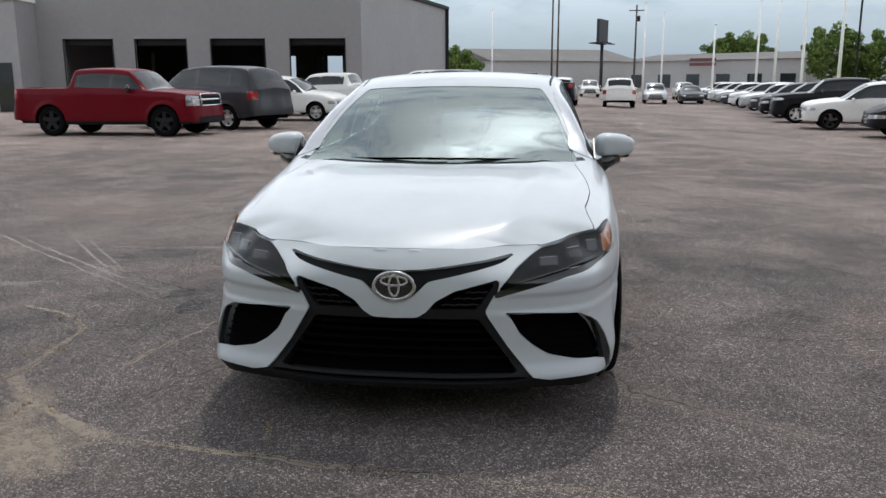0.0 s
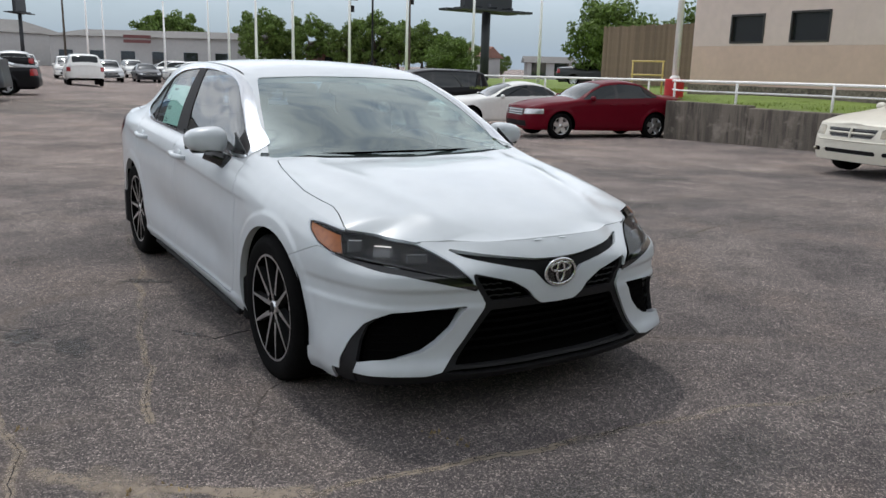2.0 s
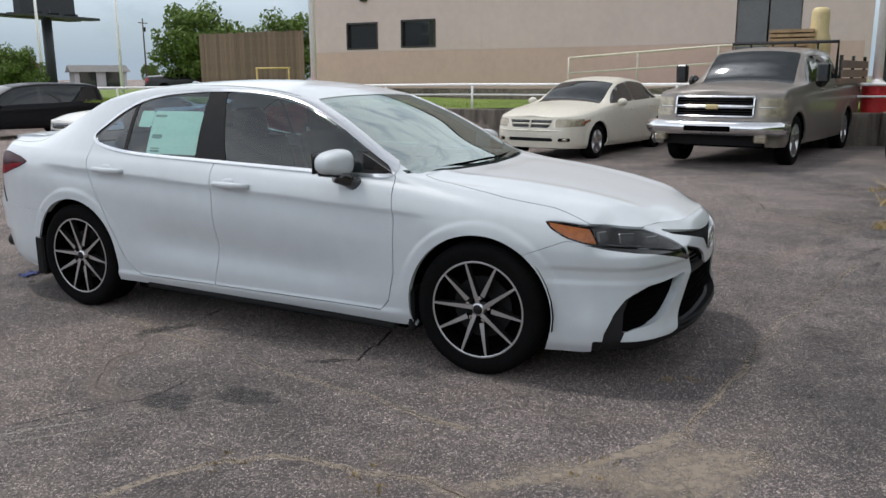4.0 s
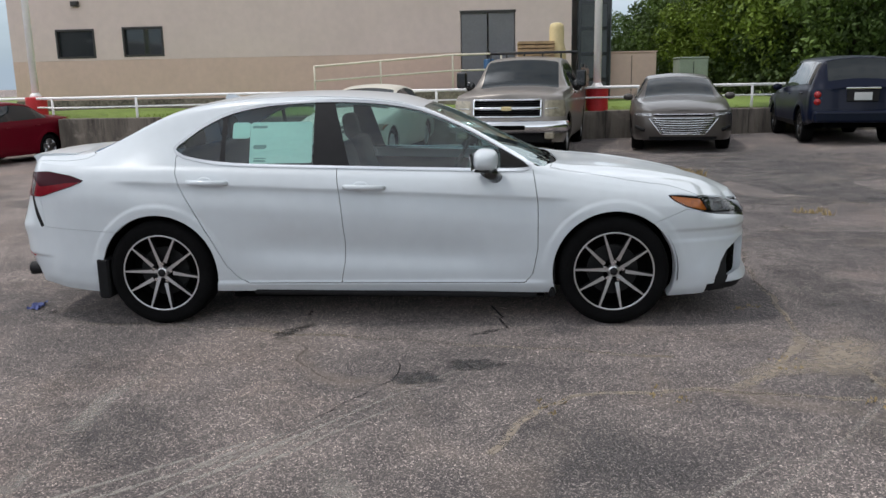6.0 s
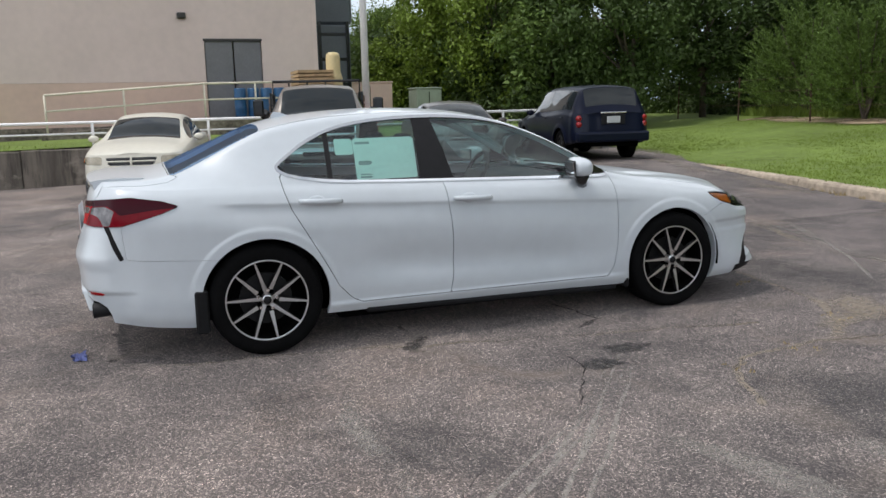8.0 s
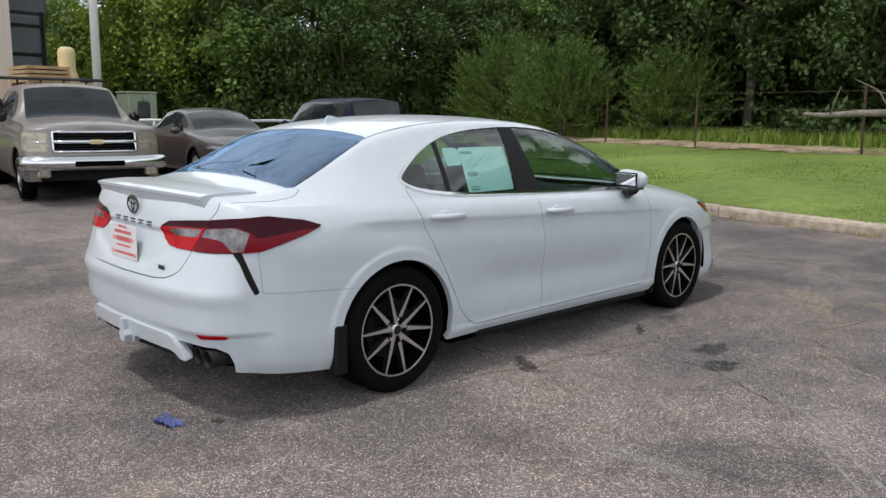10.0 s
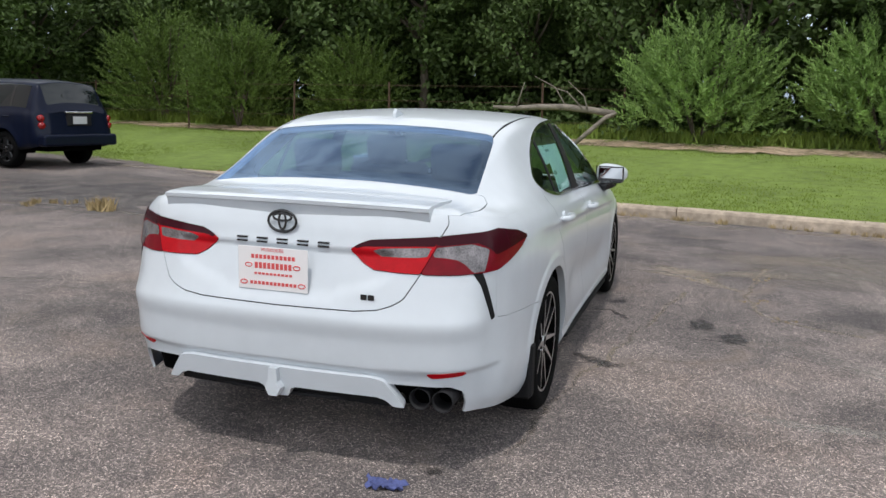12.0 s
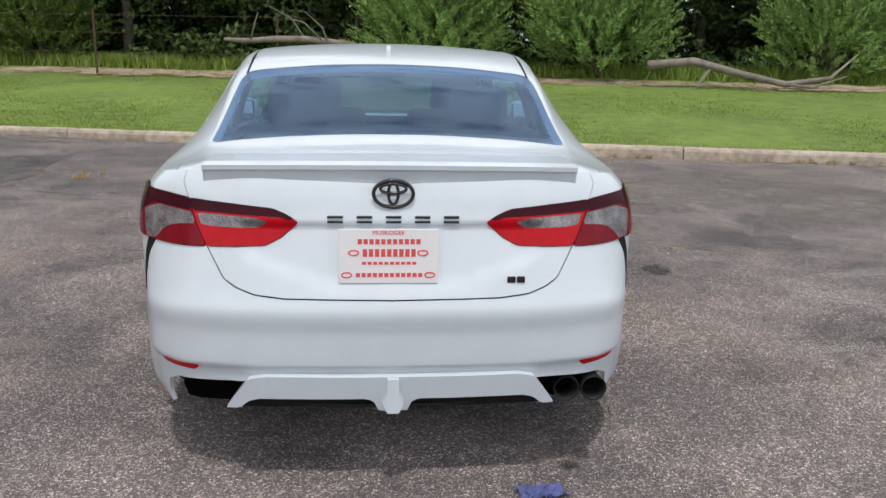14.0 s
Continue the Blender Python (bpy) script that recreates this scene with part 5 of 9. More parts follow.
    frame_ = on_ring([(-0.5, 0.497), (0, 0.497), (aw(0.085), 0.500), (aw(0.12), 0.524), (aw(0.152), 0.563), (aw(0.22), 0.603), (aw(0.30), 0.624), (aw(0.374), 0.643), (aw(0.388), 0.640), (aw(0.379), 0.600), (aw(0.352), 0.555), (aw(0.336), 0.522), (aw(0.345), 0.500), (aw(0.418), 0.384), (aw(0.505), 0.266), (aw(0.56), 0.253), (aw(0.69), 0.259), (aw(0.765), 0.249), (ay(-2.00), 0.245), (ay(-2.00), 0.05), (-0.5, 0.05)])
    fog = on_ring([(aw(0.402), 0.519), (aw(0.525), 0.513), (aw(0.667), 0.498), (aw(0.705), 0.477), (aw(0.738), 0.440), (aw(0.752), 0.380), (aw(0.757), 0.292), (aw(0.715), 0.313), (aw(0.655), 0.321), (aw(0.571), 0.342), (aw(0.52), 0.375), (aw(0.466), 0.425), (aw(0.432), 0.487)])
    blade = on_ring([(aw(0.69), 0.490), (aw(0.705), 0.480), (aw(0.745), 0.443), (aw(0.774), 0.380), (aw(0.796), 0.287), (ay(-2.02), 0.10), (aw(0.765), 0.10), (aw(0.762), 0.245), (aw(0.752), 0.292), (aw(0.750), 0.380), (aw(0.735), 0.435)])
    # tail
    tail_out = on_ring([(bw(0.655), 0.957), (bw(0.745), 0.965), (ay(2.088), 0.974), (ay(1.92), 0.950), (ay(1.825), 0.920), (ay(1.92), 0.882), (ay(2.13), 0.820), (bw(0.71), 0.812), (bw(0.575), 0.814)])
    tail_in = on_ring([(bw(0.291), 0.893), (bw(0.325), 0.915), (bw(0.371), 0.934), (bw(0.50), 0.945), (bw(0.655), 0.957), (bw(0.575), 0.815), (bw(0.395), 0.820), (bw(0.345), 0.846)])
    trunk = np.minimum(on_ring([(end + 0.3, 0.664), (bw(0.0), 0.664), (bw(0.33), 0.668), (bw(0.42), 0.678), (bw(0.475), 0.697), (bw(0.516), 0.722), (bw(0.575), 0.815), (bw(0.655), 0.957), (bw(0.69), 1.0), (bw(0.71), 1.2), (end + 0.3, 1.2)]), np.where(Q > 0.0, on_top([(-0.5, 1.89), (0, 1.89), (0.3, 1.885), (0.61, 1.866), (0.672, 1.82), (0.70, 1.87), (0.705, 2.0), (0.68, 2.2), (0.66, 2.6), (-0.5, 2.6)]), 1.0))
    slash = on_ring([(bw(0.752), 0.822), (bw(0.779), 0.826), (ay(2.173), 0.728), (ay(2.136), 0.630), (ay(2.160), 0.624), (bw(0.788), 0.702), (bw(0.775), 0.769)])
    refl = on_ring([(bw(0.605), 0.437), (bw(0.735), 0.440), (bw(0.740), 0.422), (bw(0.62), 0.415)])
    diff = on_ring([(end + 0.3, 0.417), (bw(0.40), 0.417), (bw(0.45), 0.405), (bw(0.485), 0.36), (bw(0.532), 0.296), (bw(0.485), 0.298), (bw(0.455), 0.326), (bw(0.42), 0.336), (bw(0.08), 0.336), (bw(0.06), 0.324), (bw(0.045), 0.292), (end + 0.3, 0.290)])
    low_black = on_ring([(end + 0.3, 0.345), (bw(0.46), 0.345), (bw(0.50), 0.28), (bw(0.50), 0.05), (end + 0.3, 0.05)])
    cut_r = on_ring([(bw(0.46), 0.385), (bw(0.52), 0.384), (bw(0.69), 0.376), (bw(0.735), 0.352), (bw(0.75), 0.30), (bw(0.75), 0.05), (bw(0.48), 0.05), (bw(0.48), 0.3)])
    rbump = on_ring([(ay(1.55), 0.596), (ay(2.06), 0.622), (ay(2.125), 0.63), (ay(2.14), 0.82), (end + 0.3, 0.82), (end + 0.3, 0.05), (ay(1.55), 0.05)])
    fbump = np.where(ring | (y < -2.12), np.maximum(poly_sd(A, z, [(-0.5, 0.9), (aw(0.60), 0.9), (aw(0.67), 0.70), (ay(-1.87), 0.706), (ay(-1.74), 0.655), (ay(-1.62), 0.61), (ay(-1.62), 0.05), (-0.5, 0.05)]), y + 1.5), 1.0)
    roofseam = np.where((Q > 0.45) & (y > -0.22) & (y < 1.36), np.abs(x - 0.578 - 0.02 * smooth01(-0.2, 0.3, y) * smooth01(1.3, 0.9, y)) - 0.008, 1.0)
    t_clear = np.minimum(on_ring([(bw(0.385), 0.897), (bw(0.43), 0.905), (bw(0.615), 0.914), (bw(0.60), 0.880), (bw(0.558), 0.875), (bw(0.42), 0.873)]), on_ring([(bw(0.630), 0.914), (bw(0.726), 0.922), (bw(0.76), 0.926), (ay(2.17), 0.905), (bw(0.785), 0.822), (bw(0.755), 0.818), (bw(0.735), 0.850), (bw(0.711), 0.868), (bw(0.671), 0.876), (bw(0.615), 0.880)]))
    t_dark = np.minimum(on_ring([(bw(0.27), 0.896), (bw(0.31), 0.897), (bw(0.351), 0.908), (bw(0.578), 0.918), (bw(0.63), 0.919), (bw(0.68), 1.0), (bw(0.30), 1.0)]), on_ring([(bw(0.60), 1.0), (bw(0.63), 0.919), (bw(0.726), 0.926), (bw(0.775), 0.930), (ay(2.165), 0.905), (ay(2.14), 0.880), (ay(1.95), 0.905), (ay(1.7), 0.92), (ay(1.7), 1.0)]))
    dark_in, dark_out = np.maximum(t_dark, tail_in), np.maximum(t_dark, tail_out)
    clear_in, clear_out = np.maximum(t_clear, tail_in + 0.004), np.maximum(t_clear, tail_out + 0.004)
    amber = np.maximum(hl + 0.007, on_ring([(ay(-1.66), 0.82), (ay(-1.93), 0.79), (ay(-1.978), 0.765), (ay(-2.016), 0.685), (ay(-2.02), 0.64), (ay(-1.66), 0.64)]))
    S = 0.0022
    rules = [
        ("hole", arch, 0.0), ("glass_q", glass_q, 0.0), ("glass_r", glass_r, 0.0), ("glass_f", glass_f, 0.0), ("pillar", g, 0.0), ("trim", trim, 0.0),
        ("shield", shield, 0.0), ("backlight", backl, 0.0), ("cowl", cowl, 0.0),
        ("amber", amber, 0.0), ("headlight", hl, 0.0), ("under", under, 0.0), ("slit", slit, 0.0), ("mesh", mesh_g, 0.0), ("lower_grille", low_g, 0.0), ("slot", slot, 0.0), ("fog", fog, 0.0), ("blade", blade, 0.0), ("frame", frame_, 0.0),
        ("clear_in", clear_in, 0.0), ("clear_out", clear_out, 0.0), ("dark_in", dark_in, 0.0), ("dark_out", dark_out, 0.0), ("tail_in", tail_in, 0.001), ("tail_out", tail_out, 0.001), ("slash", slash, 0.0), ("reflector", refl, 0.0), ("diffuser", diff, 0.0), ("low_black", low_black, 0.0), ("cutout", cut_r, 0.0), ("roof_strip", roofseam, 0.0),
        ("hood", hood, S), ("trunk", trunk, S), ("fdoor", fdoor, S), ("rdoor", rdoor, S), ("rbump", rbump, 0.0009), ("fbump", fbump, 0.0012),
    ]
    cuts = cut_skin(sk, rules)
    fl = sk["flip"]
    car = empty("sedan", label="new white four-door sedan parked on the asphalt lot", category="car")

    def panel(name, key, m, sides, offset=0.0, skirt=0.012, label="", parent=None):
        return skin_part(name, cuts[key], m, parent or car, sides, offset, skirt, label, fl)

    panel("body", "body", WHITE, 0, 0.0, 0.035)
    panel("bonnet", "hood", WHITE, 0, 0.001)
    boot = panel("boot_lid", "trunk", WHITE, 0, 0.001)
    panel("rear_bumper", "rbump", WHITE, 0, 0.0005)
    panel("front_bumper", "fbump", WHITE, 0, 0.0005, 0.05)
    for s in (-1, 1):
        for key in ("fdoor", "rdoor"):
            d = panel("front_door" if key == "fdoor" else "rear_door", key, WHITE, s)
            hy = (-0.06, 0.19, 0.868) if key == "fdoor" else (0.905, 1.155, 0.905)
            # pull handle bowed out from the door, over a shallow cup
            hx = s * 0.905
            pts = [(hx - s * 0.008, hy[0], hy[2] - 0.004), (hx + s * 0.018, hy[0] + 0.025, hy[2] - 0.002), (hx + s * 0.028, (hy[0] + hy[1]) / 2, hy[2]), (hx + s * 0.018, hy[1] - 0.025, hy[2] + 0.003), (hx - s * 0.008, hy[1], hy[2] + 0.004)]
            part("handle", tube_bm(pts, [0.013, 0.016, 0.017, 0.016, 0.012], 10), WHITE, d, smooth=True)
            cup = bmesh.new()
            bmesh.ops.create_uvsphere(cup, u_segments=16, v_segments=8, radius=1.0)
            part("handle_cup", cup, WHITE, d, smooth=True, m=pose(hx - s * 0.012, (hy[0] + hy[1]) / 2 + 0.02, hy[2]) @ Matrix.Diagonal((0.012, 0.05, 0.034, 1)))
        panel("rear_window", "glass_r", GLASS, s, -0.004, 0.0)
        panel("quarter_window", "glass_q", GLASS, s, -0.004, 0.0)
        panel("front_window", "glass_f", GLASS, s, -0.004, 0.0)
        panel("pillar_cover", "pillar", GREYP, s, -0.001, 0.006, "satin black window pillar")
        panel("window_trim", "trim", CHROME, s, 0.004, 0.010, "bright chrome window surround")
        t_in = panel("boot_light", "tail_in", RED_LENS, s, 0.006, 0.014, "red tail light")
        t_out = panel("tail_light", "tail_out", RED_DEEP, s, 0.006, 0.014, "red and clear tail light")
        panel("dark_lens", "dark_in", DARKRED, s, 0.007, 0.014, "dark smoked red lens", t_in)
        panel("dark_lens", "dark_out", DARKRED, s, 0.007, 0.014, "dark smoked red lens", t_out)
        panel("clear_lens", "clear_in", CLEAR_TAIL, s, 0.005, 0.010, "clear reversing lens", t_in)
        panel("clear_lens", "clear_out", CLEAR_TAIL, s, 0.005, 0.010, "clear indicator lens", t_out)
        panel("side_marker", "amber", AMBER, s, 0.001, 0.012, "amber side marker")
        lens = panel("headlight", "headlight", LENS, s, 0.012, 0.0, "clear lens over a black housing")
        skin_part("housing", cuts["headlight"], VOID, lens, s, -0.006, 0.0, "", fl)
        panel("headlight_trim", "under", BLACK, s, -0.002, 0.01)
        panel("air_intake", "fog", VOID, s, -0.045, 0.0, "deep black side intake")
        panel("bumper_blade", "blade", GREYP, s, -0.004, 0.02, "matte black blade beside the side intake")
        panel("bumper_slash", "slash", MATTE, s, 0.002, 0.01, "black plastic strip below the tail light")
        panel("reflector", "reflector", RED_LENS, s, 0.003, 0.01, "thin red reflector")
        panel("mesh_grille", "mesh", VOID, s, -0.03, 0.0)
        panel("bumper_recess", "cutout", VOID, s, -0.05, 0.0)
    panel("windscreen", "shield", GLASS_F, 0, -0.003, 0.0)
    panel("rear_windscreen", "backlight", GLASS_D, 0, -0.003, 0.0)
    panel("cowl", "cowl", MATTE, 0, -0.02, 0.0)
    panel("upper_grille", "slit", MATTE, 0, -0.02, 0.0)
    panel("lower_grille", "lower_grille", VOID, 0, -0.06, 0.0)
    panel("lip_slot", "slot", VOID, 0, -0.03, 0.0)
    panel("grille_frame", "frame", GREYP, 0, -0.010, 0.06, "matte dark grey grille frame")
    panel("diffuser", "diffuser", WHITE, 0, 0.022, 0.05)
    panel("lower_valance", "low_black", MATTE, 0, -0.015, 0.0)
    for s in (-1, 1):
        panel("roof_moulding", "roof_strip", MATTE, s, -0.003, 0.0, "black roof ditch moulding")
    return car, sk, cuts


sedan, hero_skin, hero_cuts = make_hero()
sedan.location.x = 0.02
for hub_y in HERO["hubs"]:
    for s in (-1, 1):
        wheel(sedan, s * 0.782, hub_y, 0.335, 0.243, 0.235, s)
        arch_liner(sedan, hub_y, 0.335, 0.385, s * 0.55, s * 0.885)


def end_y(xx, zz, tail):
    """Where the skin's nose or tail stands at a half-width and height."""
    P = hero_skin["P"]
    r = P[:, : hero_skin["rows"]]
    pick = r[..., 1] > 1.5 if tail else r[..., 1] < -1.5
    d = np.where(pick, (np.abs(r[..., 0]) - abs(xx)) ** 2 + (r[..., 2] - zz) ** 2, 9)
    i = np.unravel_index(np.argmin(d), d.shape)
    return float(r[i][1])


def hero_inner():
    """Dark inner panels that close the gaps, the floor, and unseen light-blocking boxes."""
    sk = car_skin(HERO, 0.05, 20, 30)
    P, Q = sk["P"], sk["Q"]
    x, y, z = np.abs(P[..., 0]), P[..., 1], P[..., 2]
    arch = np.where(Q <= 0, np.minimum(np.hypot(y + 1.445, z - 0.335), np.hypot(y - 1.372, z - 0.335)) - 0.38, 1.0)
    cabin = np.where((Q > 0.0) & (y > -1.22) & (y < 1.95), -1.0, np.where((Q > -0.02) & (y > -1.0) & (y < 1.3), -1.0, 1.0))
    cabin = np.where((y < -1.9) | ((y > 2.0) & (z < 0.46)), -1.0, cabin)
    cuts = cut_skin(sk, [("hole", arch, 0.0), ("cabin", cabin, 0.0)])
    skin_part("inner_panel", cuts["body"], VOID, sedan, 0, -0.022, 0.0, "", sk["flip"])
    part("floor", box_bm(-0.56, 0.56, -2.15, 1.75, 0.17, 0.30), VOID, sedan)
    # unseen boxes added to block light from the ground under the car
    part("undertray", box_bm(-0.82, 0.82, -1.03, 0.93, 0.165, 0.29), VOID, sedan)
    part("front_undertray", box_bm(-0.68, 0.68, -2.16, -1.87, 0.175, 0.28), VOID, sedan)
    part("rear_undertray", box_bm(-0.45, 0.45, 1.80, 2.12, 0.26, 0.30), VOID, sedan)
    part("cabin_floor", box_bm(-0.80, 0.80, -0.98, 0.92, 0.30, 0.36), INTERIOR, sedan)
    part("parcel_shelf", box_bm(-0.62, 0.62, 1.25, 1.88, 0.985, 1.0), INTERIOR, sedan)
    part("firewall", box_bm(-0.66, 0.66, -1.18, -1.14, 0.36, 0.90), VOID, sedan)


def seat(x, y, bench=False):
    w = 0.62 if bench else 0.26
    st = empty("seat")
    st.parent = sedan
    st.location = (x, y, 0)
    part("cushion", box_bm(-w, w, -0.28, 0.24, 0.36, 0.54, 0.05, segs=3), SEAT, st, smooth=True)
    back = box_bm(-w, w, -0.06, 0.07, 0.0, 0.62, 0.05, segs=3)
    part("backrest", back, SEAT, st, smooth=True, m=pose(0, 0.26, 0.50, -16))
    for hx in ((-0.38, 0.38) if bench else (0,)):
        part("headrest", box_bm(hx - 0.13, hx + 0.13, -0.045, 0.05, 0.0, 0.19, 0.045, segs=3), SEAT, st, smooth=True, m=pose(0, 0.45, 1.08, -10))


def hero_cabin():
    for x in (-0.37, 0.37):
        seat(x, -0.12)
    seat(0, 0.82, True)
    bm = box_bm(-0.72, 0.72, -1.0, -0.52, 0.62, 0.93, 0.07, segs=3)
    part("dashboard", bm, INTERIOR, sedan, smooth=True)
    w = lathe_bm([(0.185 + 0.016 * math.cos(t), 0.016 * math.sin(t)) for t in np.linspace(0, 2 * math.pi, 9)[:-1]], 28, "z", closed=True)
    st = part("steering_wheel", w, SEAT, sedan, smooth=True, m=pose(0.37, -0.46, 0.90, -64))
    part("boss", box_bm(-0.17, 0.17, -0.04, 0.05, -0.02, 0.02, 0.015), SEAT, st, m=pose(0.37, -0.46, 0.90, -64))
    part("rear_view_mirror", box_bm(-0.12, 0.12, -0.02, 0.02, -0.03, 0.03, 0.012), BLACK, sedan, m=pose(0, -0.36, 1.27, -20))
    part("screen_label", box_bm(-0.10, 0.0, -0.002, 0.002, -0.012, 0.012), PAPER, sedan, "small white paper label in the windscreen", m=pose(0.02, -0.245, 1.352, -62))


def hero_sticker():
    sk = hero_skin
    P, Q = sk["P"], sk["Q"]
    y, z = P[..., 1], P[..., 2]

    def rect(y0, y1, z0, z1):
        d = np.maximum(np.maximum(y0 - y, y - y1), np.maximum(z0 - z, z - z1))
        return np.where((Q > 0.0) & (Q < 0.6), d, 1.0)

    lines = [("bar%d" % i, rect(y0, y1, z0, z1), 0.0) for i, (z0, z1, y0, y1) in enumerate(((1.225, 1.240, 0.68, 0.775), (1.165, 1.175, 0.68, 0.775), (1.100, 1.125, 0.68, 0.765), (1.040, 1.052, 0.68, 0.76), (1.020, 1.034, 0.68, 0.765)))]
    cuts = cut_skin(sk, lines + [("sheet", rect(0.395, 0.785, 1.012, 1.262), 0.0), ("tag", rect(0.787, 0.90, 1.165, 1.262), 0.0)])
    sheet = skin_part("window_sticker", cuts["sheet"], PAPER, sedan, -1, -0.012, 0.0, "pale paper price sheet inside the window", sk["flip"])
    for key, *_ in lines:
        skin_part("print_bar", cuts[key], PRINTGREY, sheet, -1, -0.012, 0.0, "", sk["flip"])
    skin_part("window_tag", cuts["tag"], PAPER, sedan, -1, -0.012, 0.0, "", sk["flip"])


def oval(rx, rz, r, y, m, name, parent, z=0.0, x=0.0, n=40):
    """A raised oval ring that stands in the plane of the nose or tail."""
    bm = bmesh.new()
    rings = []
    for k in range(n):
        t = 2 * math.pi * k / n
        c = Vector((x + rx * math.cos(t), y, z + rz * math.sin(t)))
        o = Vector((rz * math.cos(t), 0, rx * math.sin(t))).normalized()
        rings.append([bm.verts.new(c + o * r * math.cos(u) + Vector((0, 1, 0)) * r * 0.6 * math.sin(u)) for u in (0, 1.05, 2.1, 3.14, 4.19, 5.24)])
    for k in range(n):
        a, b = rings[k], rings[(k + 1) % n]
        for j in range(6):
            bm.faces.new((a[j], a[(j + 1) % 6], b[(j + 1) % 6], b[j]))
    bmesh.ops.recalc_face_normals(bm, faces=bm.faces)
    return part(name, bm, m, parent, smooth=True)


def badge(y, z, k, m, face):
    hold = empty("badge")
    hold.parent = sedan
    if face:
        disc = lathe_bm([(0.0001, 0.0), (1.0, 0.0), (1.0, 0.006)], 32, "z")
        part("badge_disc", disc, BLACK, hold, smooth=False, m=pose(0, y + 0.006, z, 90) @ Matrix.Diagonal((0.078 * k, 0.053 * k, 1, 1)))
    oval(0.076 * k, 0.052 * k, 0.0075 * k, y, m, "outer_ring", hold, z)
    oval(0.050 * k, 0.018 * k, 0.0060 * k, y, m, "cross_ring", hold, z + 0.020 * k)
    oval(0.019 * k, 0.041 * k, 0.0060 * k, y, m, "upright_ring", hold, z + 0.001)


def hero_outside():
    badge(end_y(0, 0.625, False) - 0.012, 0.622, 1.0, CHROME, True)
    badge(end_y(0, 0.975, True) + 0.016, 0.984, 0.80, BLACK, False)
    ty = end_y(0.1, 0.905, True) + 0.004
    for k in range(5):
        xx = 0.178 - k * 0.0895
        for zz in (0.897, 0.912):
            part("name_bar", box_bm(xx - 0.024, xx + 0.024, ty - 0.012, ty + 0.003, zz - 0.0035, zz + 0.0035, 0.001), BLACK, sedan)
    for xx in (-0.368, -0.398):
        part("trim_bar", box_bm(xx - 0.013, xx + 0.013, end_y(0.38, 0.72, True), end_y(0.38, 0.72, True) + 0.006, 0.712, 0.733, 0.002), BLACK, sedan)
    # dealer plate with red print
    py = max(end_y(0.0, 0.80, True), end_y(0.15, 0.72, True)) + 0.010
    pl = part("dealer_plate", box_bm(-0.137, 0.168, py - 0.003, py, 0.715, 0.885, 0.001), PLATE, sedan, "white plate with red print")
    cx = 0.0155
    for z, hw, h in ((0.846, 0.098, 0.016), (0.811, 0.083, 0.024), (0.7785, 0.085, 0.009), (0.741, 0.104, 0.013)):
        # words stand as runs of small bars
        n = int(hw * 2 / 0.017)
        for k in range(n):
            x0 = cx - hw + k * (2 * hw / n)
            part("print_bar", box_bm(x0, x0 + 2 * hw / n * 0.72, py, py + 0.0012, z - h / 2, z + h / 2), RED_PRINT, pl)
    for xx, zz in ((cx - 0.105, 0.811), (cx + 0.105, 0.811), (cx - 0.127, 0.741), (cx + 0.127, 0.741)):
        o = oval(0.015, 0.008, 0.0022, py + 0.001, RED_PRINT, "print_oval", pl, zz, xx, 18)
    cu = bpy.data.curves.new("plate_word", "FONT")
    cu.body, cu.size, cu.align_x, cu.extrude = "MUSKOGEE", 0.019, "CENTER", 0.0006
    cu.materials.append(RED_PRINT)
    tx = new("plate_word", cu)
    tx.parent = pl
    tx.matrix_local = Matrix.Translation((cx, py + 0.0008, 0.868)) @ Matrix.Rotation(math.pi, 4, "Z") @ Matrix.Rotation(math.pi / 2, 4, "X")
    # boot spoiler: a thin ducktail with a straight rear edge and short ends
    bm = bmesh.new()
    secs = []
    for k in range(31):
        u = -1 + 2 * k / 30
        x = 0.585 * u
        tip = 2.342 - 0.050 * u * u
        fall = 0.010 * u * u
        secs.append([bm.verts.new(p) for p in ((x, 2.00, 1.083 - fall * 1.6), (x, 2.15, 1.084 - fall * 1.2), (x, tip - 0.04, 1.077 - fall), (x, tip, 1.070 - fall), (x, tip - 0.002, 1.056 - fall), (x, tip - 0.012, 1.050 - fall), (x, tip - 0.022, 0.995), (x, 2.05, 0.995))])
    for a, b in zip(secs, secs[1:]):
        for j in range(8):
            bm.faces.new((a[j], a[(j + 1) % 8], b[(j + 1) % 8], b[j]))
    bm.faces.new(secs[0])
    bm.faces.new(secs[-1][::-1])
    bmesh.ops.recalc_face_normals(bm, faces=bm.faces)
    part("boot_spoiler", bm, WHITE, sedan, smooth=False)
    # twin tail pipes on the kerb side
    for x in (-0.580, -0.672):
        part("tail_pipe", lathe_bm([(0.034, 2.12), (0.040, 2.30), (0.044, 2.338), (0.041, 2.341), (0.036, 2.32), (0.034, 2.17), (0.0001, 2.17)], 24, "x"), GREYP, sedan, "black exhaust tip", smooth=True, m=Matrix.Translation((x, -0.005, 0.325)) @ Matrix.Rotation(math.pi / 2, 4, "Z") @ Matrix.Diagonal((1, 1, 1, 1)))
    dy = end_y(0, 0.36, True)
    part("diffuser_fin", prism_bm([(-0.018, 0.035), (0.018, 0.035), (0.020, -0.02), (0.034, -0.045), (0.018, -0.078), (-0.018, -0.078), (-0.034, -0.045), (-0.020, -0.02)], 0.05, m=pose(0.0, dy + 0.052, 0.375, 90)), WHITE, sedan)
